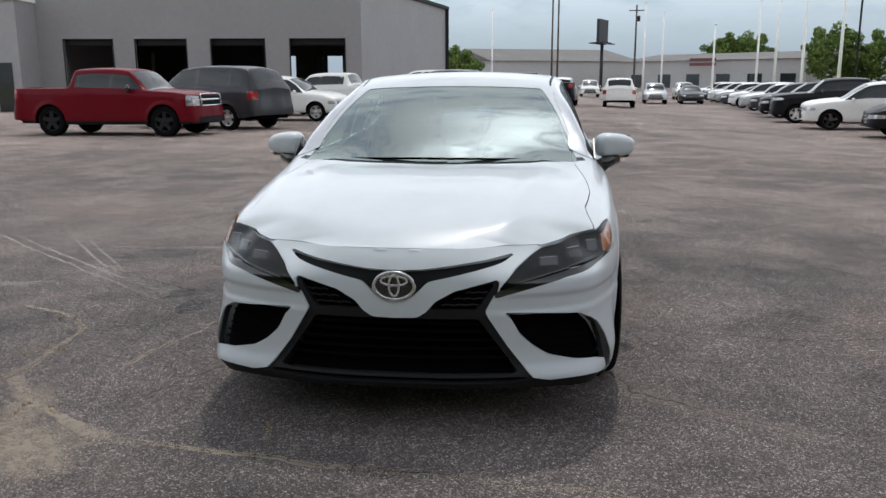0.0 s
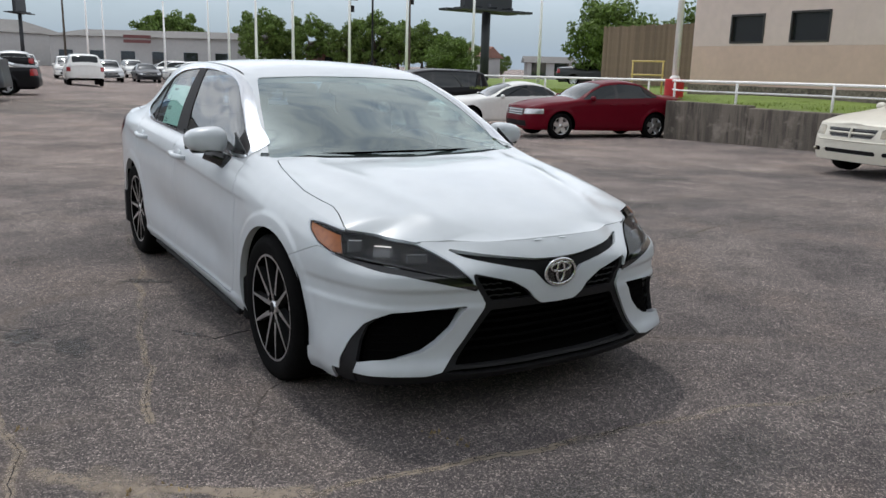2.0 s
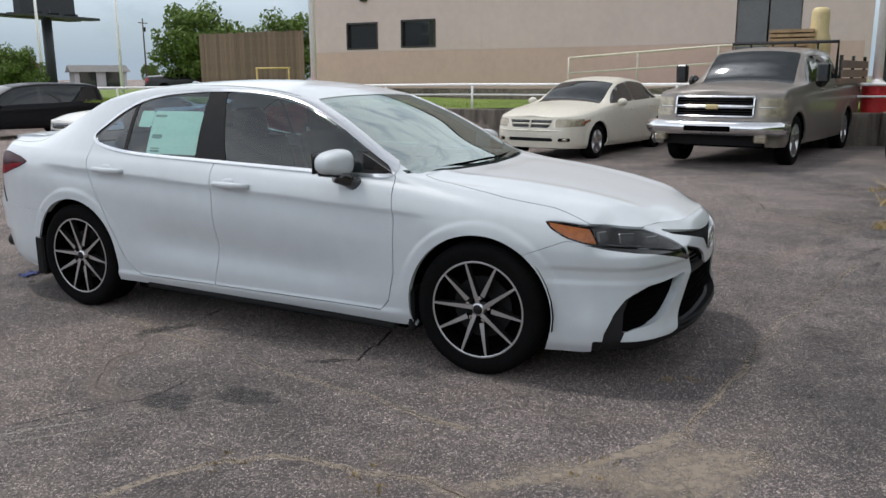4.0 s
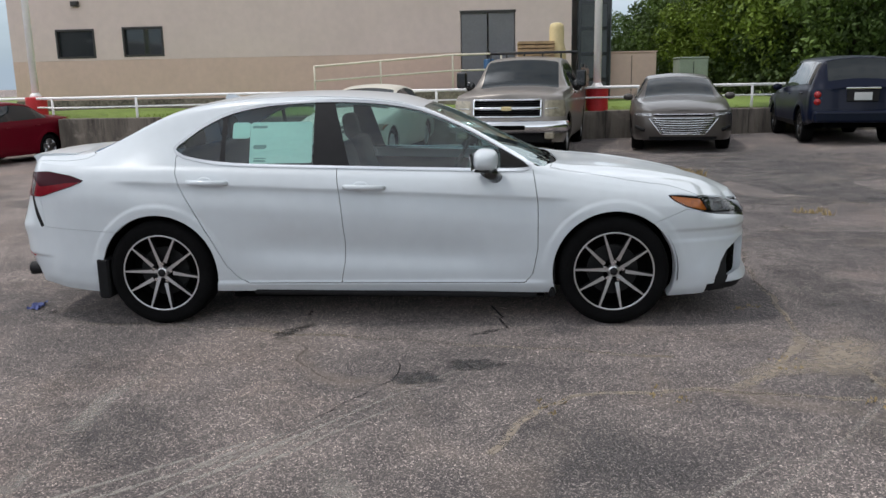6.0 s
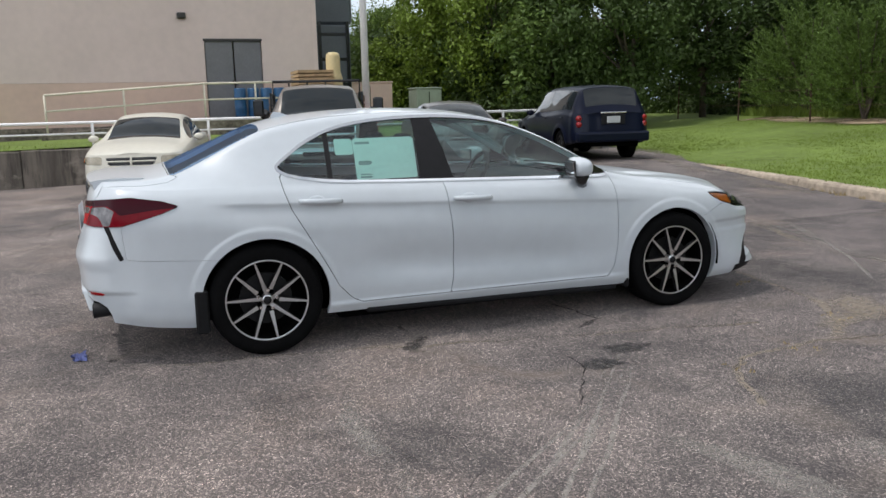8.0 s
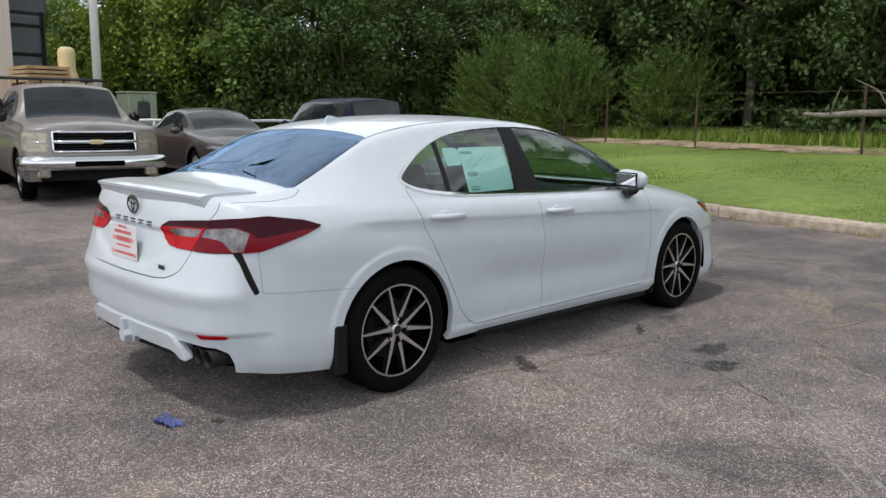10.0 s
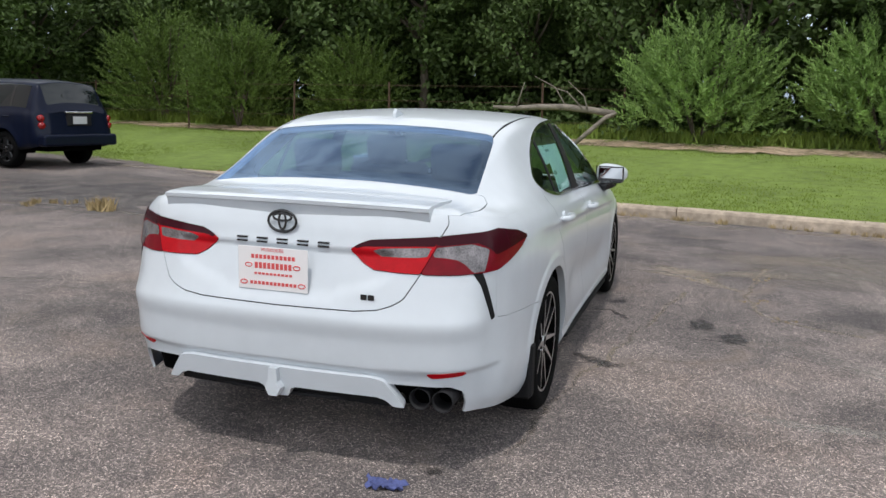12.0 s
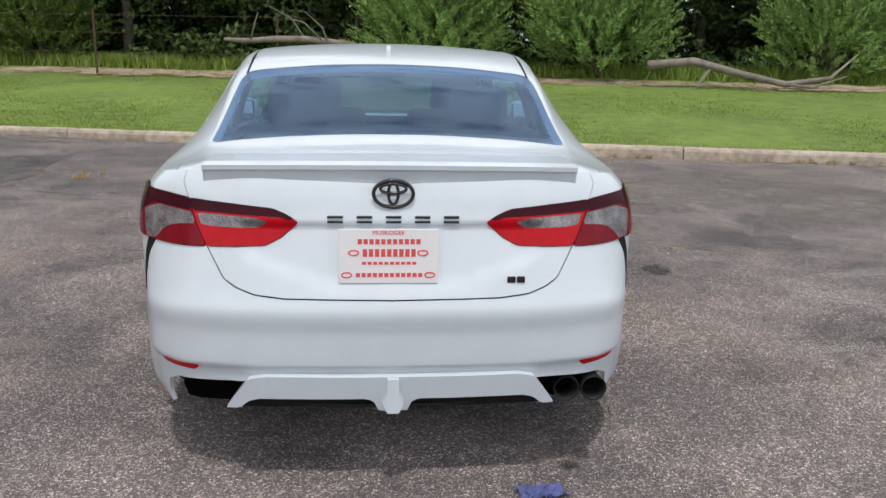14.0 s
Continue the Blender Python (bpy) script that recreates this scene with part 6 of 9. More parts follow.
    part("valance_lip", tube_bm([(u * 0.44, dy - 0.02 - 0.05 * u * u, 0.292) for u in (-1, -0.5, 0, 0.5, 1)], 0.008, 8), GREYP, sedan, smooth=True)
    # sills, mud flaps, wipers, roof fin, mirrors
    for s in (-1, 1):
        x = s * 0.850
        part("side_skirt", box_bm(x - 0.05, x + 0.012, -0.98, 0.78, 0.176, 0.208, 0.010), MATTE, sedan, "matte black sill skirt", m=pose(0, 0, 0.010, 0.8))
        for ya, yb, zt, xo in ((-1.092, -1.055, 0.40, 0.893), (1.705, 1.782, 0.43, 0.905)):
            part("mud_flap", box_bm(min(s * 0.72, s * xo), max(s * 0.72, s * xo), ya, yb, 0.175, zt, 0.012), MATTE, sedan, "black plastic mud flap", m=pose(0, 0, 0))
        mir = empty("wing_mirror")
        mir.parent = sedan
        bm = bmesh.new()
        bmesh.ops.create_uvsphere(bm, u_segments=32, v_segments=20, radius=1.0)
        for v in bm.verts:
            p = v.co
            f = [math.copysign(abs(c) ** 0.72, c) for c in p]
            v.co = (f[0] * 0.108, max(f[1], -1) * (0.085 if f[1] < 0 else 0.060), f[2] * (0.066 - 0.012 * f[0] * s))
        part("mirror_shell", bm, WHITE, mir, smooth=True, m=pose(s * 0.938, -0.660, 1.022, 0, 0, s * 8))
        part("mirror_rim", box_bm(-0.090, 0.090, -0.004, 0.004, -0.052, 0.052, 0.003), BLACK, mir, m=pose(s * 0.938, -0.604, 1.022, 0, 0, s * 8))
        part("mirror_glass", box_bm(-0.082, 0.082, 0.0, 0.006, -0.045, 0.045, 0.002), mirror_mat, mir, "mirror glass in a black rim", m=pose(s * 0.938, -0.601, 1.022, -9, 0, s * 8))
        part("mirror_base", tube_bm([(s * 0.845, -0.735, 0.905), (s * 0.885, -0.715, 0.930), (s * 0.935, -0.685, 0.968)], [0.042, 0.036, 0.050], 12), BLACK, mir, "black mirror foot", smooth=True)
        part("mirror_lower", box_bm(-0.076, 0.076, -0.052, 0.044, -0.008, 0.008, 0.007), BLACK, mir, m=pose(s * 0.938, -0.660, 0.966, 0, 0, s * 8))
        part("sail_panel", prism_bm([(-0.935, 0.975), (-0.765, 0.972), (-0.765, 1.068)], 0.006, m=Matrix.Translation((s * 0.812, 0, 0.0)) @ Matrix(((0, 0, s, 0), (1, 0, 0, 0), (0, 1, 0, 0), (0, 0, 0, 1))) @ pose(0, 0, 0)), BLACK, sedan)
    for x0, x1 in ((-0.62, 0.05), (-0.05, 0.60)):
        pts = [(x0 + (x1 - x0) * u, -1.105 + 0.115 * (abs(x0 + (x1 - x0) * u) / 0.65) ** 2 + 0.012 * u, 0.980 - 0.012 * (abs(x0 + (x1 - x0) * u) / 0.65) ** 2) for u in (0, 0.25, 0.5, 0.75, 1)]
        part("wiper", tube_bm(pts, 0.006, 6), VOID, sedan)
    fin = [(0, -0.02), (0.19, -0.03), (0.185, 0.020), (0.165, 0.040), (0.13, 0.036), (0.07, 0.014)]
    part("roof_fin", prism_bm(fin, 0.018, m=pose(-0.009, 0.985, 1.388, 90, 0, 90) @ pose(0, 0, 0)), WHITE, sedan)
    # grille bars and headlight inners
    for z in (0.335, 0.37, 0.405, 0.44, 0.47):
        hw = 0.36 + (0.495 - z) * 0.5
        pts = [(u * hw, end_y(abs(u * hw), z, False) + 0.025, z) for u in np.linspace(-1, 1, 15)]
        part("grille_bar", tube_bm(pts, 0.007, 5), VOID, sedan)
    for s in (-1, 1):
        for w, z, ww, hh, n in ((0.745, 0.722, 0.030, 0.026, 5), (0.675, 0.706, 0.040, 0.030, 0), (0.575, 0.690, 0.042, 0.024, 5)):
            yy = end_y(w, z, False)
            turn = math.degrees(math.atan2(end_y(w + 0.03, z, False) - end_y(w - 0.03, z, False), 0.06)) * s
            at_lamp = Matrix.Translation((s * w, yy + 0.004, z)) @ Matrix.Rotation(radians(turn), 4, "Z") @ Matrix.Rotation(radians(-20), 4, "X")
            block = part("lamp_block", box_bm(-ww, ww, -0.004, 0.012, -hh, hh, 0.006), SMOKED, sedan, "dark glossy lamp block", m=at_lamp)
            if n == 0:
                bm = bmesh.new()
                bmesh.ops.create_uvsphere(bm, u_segments=16, v_segments=10, radius=0.019)
                part("projector", bm, BLACK, block, "dark projector lens", smooth=True, m=Matrix.Translation((0.008 * s, 0.0, -0.004)))
                part("divider", box_bm(-0.003, 0.003, -0.010, 0.0, -hh, hh, 0.001), SILVER, block, m=Matrix.Translation((-s * ww * 0.82, 0, 0)) @ Matrix.Rotation(radians(-14 * s), 4, "Y"))
            for k in range(n):
                zz = -hh * 0.75 + 1.5 * hh * k / (n - 1)
                part("reflector_rib", box_bm(-ww * 0.72, ww * 0.72, -0.008, -0.002, zz - 0.0028, zz + 0.0028), SILVER, block)
        pts = [(s * w, end_y(w, z, False) - 0.002, z) for w, z in ((0.765, 0.690), (0.70, 0.680), (0.62, 0.666), (0.53, 0.648), (0.46, 0.632))]
        part("light_strip", tube_bm(pts, 0.0035, 6), SMOKED, sedan)
        # honeycomb rows in the side intake and the upper mesh
        for k in range(6):
            z = 0.335 + 0.030 * k
            w0, w1 = 0.645 - 0.035 * k, 0.755 - 0.012 * k
            pts = [(s * (w0 + (w1 - w0) * u), end_y(w0 + (w1 - w0) * u, z, False) + 0.047, z + 0.003 * (i % 2)) for i, u in enumerate(np.linspace(0, 1, 9))]
            part("intake_bar", tube_bm(pts, 0.004, 5), VOID, sedan)
        for k in range(3):
            z = 0.545 + 0.024 * k
            w0, w1 = 0.175 + 0.045 * k, 0.315 + 0.022 * k
            pts = [(s * (w0 + (w1 - w0) * u), end_y(w0 + (w1 - w0) * u, z, False) + 0.022, z + 0.004 * (i % 2)) for i, u in enumerate(np.linspace(0, 1, 7))]
            part("mesh_bar", tube_bm(pts, 0.0035, 5), GREYP, sedan)


PRINTGREY = mat("grey_green_print", (0.30, 0.38, 0.36), 0.7)
mirror_mat = mat("mirror_silver", (0.85, 0.86, 0.88), 0.02, 1.0)
hero_inner()
hero_cabin()
hero_sticker()
hero_outside()

# ---- parked vehicles ----
HEADLAMP = mat("headlamp", (0.55, 0.56, 0.58), 0.12, 0.4, coat=1.0, noise_scale=12, noise_amount=0.4)
OLDLAMP = mat("yellowed_headlamp", (0.36, 0.32, 0.24), 0.25, 0.2, coat=0.6, noise_scale=10, noise_amount=0.45)
DARKLAMP = mat("dark_headlamp", (0.30, 0.30, 0.31), 0.15, 0.4, coat=0.8, noise_scale=14, noise_amount=0.6)
TAILRED = mat("tail_lamp_red", (0.30, 0.008, 0.010), 0.2, coat=0.4)
CARGLASS = mat("dark_car_glass", (0.010, 0.014, 0.016), 0.04, coat=0.25, spec=0.45)
PLATEGREY = mat("number_plate", (0.55, 0.56, 0.57), 0.5)

KINDS = {
    # front, shoulder and roof lines by share of length; heights in metres; the screens' ends; wheels by share
    "sedan": {"spine": ([0, 0.03, 0.12, 0.26, 0.30, 0.40, 0.47, 0.58, 0.68, 0.82, 0.88, 0.97, 1], [0.78, 0.835, 0.93, 1.00, 1.03, 1.28, 1.40, 1.455, 1.42, 1.14, 1.10, 1.07, 1.0]), "shoulder": ([0, 0.1, 0.3, 0.6, 0.8, 1], [0.755, 0.80, 0.93, 0.97, 1.00, 1.0]), "screen": (0.285, 0.45), "back": (0.67, 0.83), "dlo": (0.31, 0.79), "hubs": (0.19, 0.775), "r": 0.325, "top": 1.455, "rail": 0.60},
    "coupe": {"spine": ([0, 0.03, 0.12, 0.28, 0.33, 0.44, 0.52, 0.60, 0.70, 0.84, 0.90, 0.97, 1], [0.70, 0.76, 0.88, 0.96, 0.99, 1.24, 1.35, 1.39, 1.34, 1.06, 1.02, 1.0, 0.95]), "shoulder": ([0, 0.1, 0.3, 0.6, 0.8, 1], [0.66, 0.72, 0.88, 0.93, 0.95, 0.94]), "screen": (0.31, 0.49), "back": (0.68, 0.84), "dlo": (0.34, 0.78), "hubs": (0.19, 0.77), "r": 0.325, "top": 1.39, "rail": 0.58},
    "suv": {"spine": ([0, 0.02, 0.10, 0.22, 0.26, 0.36, 0.44, 0.60, 0.80, 0.90, 0.96, 1], [0.86, 0.95, 1.05, 1.12, 1.14, 1.45, 1.64, 1.70, 1.68, 1.62, 1.30, 1.05]), "shoulder": ([0, 0.1, 0.3, 0.6, 0.9, 1], [0.82, 0.92, 1.02, 1.06, 1.10, 1.05]), "screen": (0.245, 0.42), "back": (0.905, 0.965), "dlo": (0.27, 0.90), "hubs": (0.19, 0.79), "r": 0.36, "top": 1.70, "rail": 0.66},
    "wagon": {"spine": ([0, 0.02, 0.12, 0.24, 0.29, 0.38, 0.44, 0.58, 0.80, 0.93, 0.97, 1], [0.78, 0.88, 1.02, 1.09, 1.12, 1.42, 1.56, 1.63, 1.60, 1.54, 1.25, 1.0]), "shoulder": ([0, 0.1, 0.3, 0.6, 0.9, 1], [0.76, 0.86, 0.98, 1.03, 1.06, 1.0]), "screen": (0.275, 0.43), "back": (0.94, 0.975), "dlo": (0.30, 0.91), "hubs": (0.19, 0.78), "r": 0.34, "top": 1.63, "rail": 0.62},
    "hatch": {"spine": ([0, 0.02, 0.12, 0.24, 0.29, 0.38, 0.44, 0.58, 0.80, 0.93, 0.975, 1], [0.78, 0.88, 1.02, 1.09, 1.12, 1.42, 1.56, 1.63, 1.62, 1.57, 1.17, 1.0]), "shoulder": ([0, 0.1, 0.3, 0.6, 0.9, 1], [0.76, 0.86, 0.98, 1.03, 1.06, 1.0]), "screen": (0.275, 0.43), "back": (0.933, 0.972), "dlo": (0.30, 0.91), "hubs": (0.19, 0.78), "r": 0.34, "top": 1.63, "rail": 0.66},
    "van": {"spine": ([0, 0.02, 0.08, 0.16, 0.20, 0.32, 0.42, 0.60, 0.85, 0.94, 0.98, 1], [0.78, 0.88, 1.00, 1.08, 1.12, 1.45, 1.66, 1.74, 1.72, 1.66, 1.30, 1.0]), "shoulder": ([0, 0.1, 0.3, 0.6, 0.9, 1], [0.76, 0.88, 1.00, 1.04, 1.06, 1.02]), "screen": (0.19, 0.40), "back": (0.945, 0.98), "dlo": (0.23, 0.92), "hubs": (0.185, 0.775), "r": 0.345, "top": 1.74, "rail": 0.68},
    "pickup": {"spine": ([0, 0.015, 0.08, 0.22, 0.26, 0.32, 0.37, 0.50, 0.650, 0.668, 0.685, 0.70, 0.8, 0.985, 1], [1.08, 1.15, 1.21, 1.255, 1.28, 1.58, 1.78, 1.83, 1.80, 1.62, 1.36, 1.30, 1.30, 1.30, 1.27]), "shoulder": ([0, 0.1, 0.3, 0.5, 0.66, 0.74, 1], [1.06, 1.14, 1.21, 1.25, 1.265, 1.27, 1.27]), "screen": (0.25, 0.355), "back": (0.655, 0.683), "dlo": (0.285, 0.640), "hubs": (0.175, 0.775), "r": 0.385, "top": 1.83, "rail": 0.64},
}


def calm(xs, zs, n=90):
    """A line through the knots that never overshoots them."""
    xs, zs = np.asarray(xs, float), np.asarray(zs, float)
    h, d = np.diff(xs), np.diff(zs) / np.diff(xs)
    m = np.zeros(len(xs))
    m[0], m[-1] = d[0], d[-1]
    both = d[:-1] * d[1:] > 0
    w1, w2 = 2 * h[1:] + h[:-1], h[1:] + 2 * h[:-1]
    m[1:-1][both] = ((w1 + w2)[both]) / (w1[both] / d[:-1][both] + w2[both] / d[1:][both])
    t = np.linspace(xs[0], xs[-1], n)
    i = np.clip(np.searchsorted(xs, t) - 1, 0, len(h) - 1)
    s = (t - xs[i]) / h[i]
    z = (1 + 2 * s) * (1 - s) ** 2 * zs[i] + s * (1 - s) ** 2 * h[i] * m[i] + s * s * (3 - 2 * s) * zs[i + 1] + s * s * (s - 1) * h[i] * m[i + 1]
    return t, z


def vehicle(name, kind, lacquer, m, length=4.7, width=1.80, height=None, label="", category="car", grille=BLACK, lamps=None, rims=None, spokes="five", glass_mat=None, group="", plate=False, extra=None, wheel_r=None, fine=False, tail_high=False, black_low=False, face="plain", round_tail=False):
    """A parked vehicle from its kind's lines, standing on the ground at the pose m, its nose towards local -y."""
    K = dict(KINDS[kind])
    K["spine"] = calm(*K["spine"])
    k = 1.0 if height is None else height / K["top"]
    L, W = length, width / 2
    yy = lambda u: (np.asarray(u, float) - 0.5) * L
    rw = wheel_r or K["r"]
    belt = lambda u: np.interp(u, K["shoulder"][0], K["shoulder"][1]) * k
    box = 1.0 if kind in ("pickup", "suv", "van", "wagon", "hatch") else 0.0
    c = 0.03 if box else 0.0
    spec = {
        "outline": [(0, yy(0.0)), (W * 0.45, yy(0.004)), (W * (0.76 + c), yy(0.022 - c * 0.2)), (W * (0.90 + c), yy(0.06 - c)), (W * 0.97, yy(0.13)), (W, yy(0.22)), (W, yy(0.5)), (W, yy(0.8)), (W * 0.985, yy(0.90)), (W * (0.93 + c), yy(0.965)), (W * (0.78 + c), yy(0.992)), (W * 0.4, yy(0.999)), (0, yy(1.0))],
        "bottom": (yy([0, 0.1, 0.25, 0.75, 0.9, 1]), [0.24 + 0.12 * box, 0.22 + 0.1 * box, 0.22 + 0.1 * box, 0.22 + 0.1 * box, 0.26 + 0.1 * box, 0.32 + 0.12 * box]),
        "shoulder": (yy(K["shoulder"][0]), np.array(K["shoulder"][1]) * k),
        "side_profile": ([0, 0.08, 0.2, 0.5, 0.75, 0.9, 1.0], [-0.05, -0.015, 0.0, 0.005, 0.0, -0.015, -0.05]),
        "front_profile": ([0.1, 0.25, 0.4, 0.6, 0.75, 0.9, 1.1, 1.3], [-0.05, 0.0, 0.03, 0.02, -0.02, -0.05, -0.08, -0.1] if not box else [-0.04, 0.02, 0.04, 0.02, 0.0, -0.02, -0.05, -0.1]),
        "rear_profile": ([0.2, 0.4, 0.6, 0.8, 1.0, 1.3], [-0.04, 0.02, 0.02, -0.01, -0.04, -0.05]),
        "spine": (yy(K["spine"][0]), np.array(K["spine"][1]) * k),
        "rail_x": (yy([0, 0.12, 0.25, K["screen"][1], 0.6, 0.8, 1]), [W * 0.62, W * 0.74, W * 0.78, K["rail"] * W / 0.9, K["rail"] * W / 0.9, K["rail"] * W / 0.9 + (0.0 if box else 0.05), W * 0.7]),
        "rail_z": (yy(K["spine"][0]), np.array(K["spine"][1]) * k - 0.055),
        "bulge": (yy([0, 0.5, 1]), [0.01, 0.015, 0.01]),
        "hubs": tuple(float(yy(h)) for h in K["hubs"]), "hub_z": rw, "arch": rw + 0.05, "flare": 0.02, "soften": 5,
    }
    sk = car_skin(spec, 0.035 if fine else 0.075, 22 if fine else 12, 30 if fine else 16)
    P, A, Q = sk["P"], sk["A"], sk["Q"]
    x, y, z = np.abs(P[..., 0]), P[..., 1], P[..., 2]
    u = y / L + 0.5
    ring = Q <= 0.0
    d0, d1 = K["dlo"]
    up = np.interp(u, K["spine"][0], np.array(K["spine"][1]) * k) - (0.16 if kind == "pickup" else 0.10)
    low = belt(u) + 0.035
    arch = np.where(ring, np.minimum(np.hypot(y - spec["hubs"][0], z - rw), np.hypot(y - spec["hubs"][1], z - rw)) - rw - 0.05, 1.0)
    side = np.maximum(np.maximum(low - z, z - up), np.maximum((d0 - u), (u - d1)) * L)
    side = np.where((Q > 0.0) & (Q < 0.62), np.maximum(side, (Q - 0.5) * 0.9), 1.0)
    mid = d0 + (d1 - d0) * (0.46 if kind != "coupe" else 0.62)
    pill_b = np.abs(u - mid) * L - 0.045
    pill_c = np.abs(u - (mid + (d1 - mid) * (0.72 if kind != "pickup" else 0.9))) * L - 0.03
    pill = np.minimum(pill_b, pill_c)
    glass_ = np.maximum(side, -pill)
    wl_ = spec["rail_x"]
    rail = np.interp(y, wl_[0], wl_[1])
    scr = np.maximum(np.maximum(K["screen"][0] - u, u - K["screen"][1]) * L, x - rail + 0.015)
    bk = np.maximum(np.maximum(K["back"][0] - u, u - K["back"][1]) * L, x - rail + 0.03)
    scr, bk = np.where(Q > 0.3, scr, 1.0), np.where(Q > 0.3, bk, 1.0)
    zf = spec["shoulder"][1][0]
    front, tail = ring & (u < 0.2), ring & (u > 0.8)
    hl = np.where(front, np.maximum(np.maximum(zf - 0.19 - z + 0.05 * (x / W), z - zf + 0.03), np.maximum(W * 0.56 - x, (u - 0.085) * L)), 1.0)
    gr = np.where(front, np.maximum(np.maximum(zf - (0.30 if box else 0.20) - z, z - zf + 0.035), x - W * 0.53), 1.0)
    lo_g = np.where(front, np.maximum(np.maximum(0.30 + 0.1 * box - z, z - 0.44 - 0.12 * box), x - W * 0.66), 1.0)
    if face == "wide":
        gr = np.where(front, np.maximum(np.maximum(0.345 - z, z - 0.635), x - W * (0.42 + 0.85 * (z - 0.345))), 1.0)
        lo_g = np.where(front, np.minimum(np.maximum(np.maximum(0.24 - z, z - 0.30), x - W * 0.66), np.maximum(np.maximum(0.665 - z, z - 0.70), x - W * 0.55)), 1.0)
        hl = np.where(front, np.maximum(np.maximum(0.655 + 0.03 * (x / W) - z, z - zf + 0.028), np.maximum(W * 0.60 - x, (u - 0.085) * L)), 1.0)
    elif face == "cross":
        gr = np.where(front, np.maximum(np.maximum(0.60 - z, z - 0.735), x - W * (0.40 + 0.6 * (z - 0.60))), 1.0)
        lo_g = np.where(front, np.maximum(np.maximum(0.355 - z, z - 0.42), np.minimum(x - W * 0.50, np.maximum(W * 0.60 - x, x - W * 0.82))), 1.0)
        hl = np.where(front, np.maximum(np.maximum(0.595 + 0.03 * (x / W) - z, z - zf + 0.025), np.maximum(W * 0.54 - x, (u - 0.095) * L)), 1.0)
    elif face == "truck":
        gr = np.where(front, np.maximum(np.maximum(0.80 - z, z - 1.10), x - W * 0.60), 1.0)
        lo_g = np.where(front, np.maximum(np.maximum(0.34 - z, z - 0.52), x - W * 0.80), 1.0)
        hl = np.where(front, np.maximum(np.maximum(0.80 - z, z - 1.085), np.maximum(W * 0.66 - x, (u - 0.055) * L)), 1.0)
    zt = spec["shoulder"][1][-1]
    t0, t1 = (zt - 0.28, zt - 0.04) if not tail_high else (zt - 0.22, zt - 0.02)
    tl = np.where(tail, np.maximum(np.maximum(t0 - z, z - t1), np.maximum(W * (0.62 if not box else 0.78) - x, (0.945 - u) * L)), 1.0)
    if round_tail:
        tl = np.full(x.shape, 1.0)
    bl = np.where(ring, z - 0.40, 1.0) if black_low else np.full(x.shape, 1.0)
    seam = np.where(ring & (z > 0.36), np.minimum(np.abs(u - mid) * L, np.minimum(np.abs(u - d0 - 0.01) * L, np.abs(u - (mid + (d1 - mid) * 0.80)) * L)), 1.0)
    rules = [("hole", arch, 0.0), ("glass", glass_, 0.0), ("pillar", np.maximum(side, pill_b), 0.0), ("pillar_c", np.maximum(side, pill_c), 0.0), ("screen", scr, 0.0), ("back", bk, 0.0), ("headlight", hl, 0.0), ("grille", gr, 0.0), ("low", lo_g, 0.0), ("tail", tl, 0.0), ("skirt", bl, 0.0)]
    if fine:
        rules.append(("seam", seam - 0.006, 0.0))
    if kind == "pickup":
        rules.append(("bed", np.where((Q > 0.35), np.maximum((0.695 - u) * L, (u - 0.975) * L), 1.0), 0.0))
    cuts = cut_skin(sk, rules)
    fl = sk["flip"]
    car = empty(name, m, label, category, group)
    gm = glass_mat or CARGLASS

    def panel(nm, key, mm, sides=0, off=0.0, skirt=0.015, lb=""):
        if key in cuts:
            return skin_part(nm, cuts[key], mm, car, sides, off, skirt, lb, fl)

    panel("body", "body", lacquer, 0, 0, 0.03)
    panel("windscreen", "screen", gm, 0, -0.004)
    panel("rear_window", "back", gm, 0, -0.004)
    panel("grille", "grille", grille, 0, -0.012)
    panel("air_dam", "low", MATTE, 0, -0.015)
    panel("lower_cladding", "skirt", MATTE, 0, 0.004)
    # flat lid: the open bed's dark inside is put into its colour
    panel("load_bed", "bed", VOID, 0, -0.05)
    panel("door_seams", "seam", VOID, 0, -0.012)
    for s in (-1, 1):
        panel("side_glass", "glass", gm, s, -0.004)
        panel("pillar", "pillar", BLACK, s, -0.002)
        panel("pillar", "pillar_c", BLACK, s, -0.002)
        panel("headlight", "headlight", lamps or HEADLAMP, s, 0.004)
        panel("tail_light", "tail", TAILRED, s, 0.006)
        mx, my, mz = s * (W + 0.07), float(yy(d0 + 0.055)), float(belt(d0)) + 0.06
        bm = bmesh.new()
        bmesh.ops.create_uvsphere(bm, u_segments=12, v_segments=8, radius=1.0)
        part("wing_mirror", bm, lacquer if kind != "pickup" else BLACK, car, smooth=True, m=Matrix.Translation((mx, my, mz)) @ Matrix.Diagonal((0.10, 0.06, 0.07 if kind != "pickup" else 0.11, 1)))
        for h in spec["hubs"]:
            wheel(car, s * (W - 0.13), h, rw, rw * 0.66, 0.22, s, spokes, rims or SILVER, detail=False)
            arch_liner(car, h, rw, rw + 0.06, s * (W - 0.36), s * (W - 0.03))
        for uu in (mid, mid + (d1 - mid) * 0.78) if kind != "coupe" else (mid,):
            part("door_handle", box_bm(-0.012, 0.012, -0.09, 0.09, -0.014, 0.014, 0.008), lacquer, car, m=Matrix.Translation((s * (W + 0.005), float(yy(uu)) - 0.14, float(belt(uu)) - 0.12)))
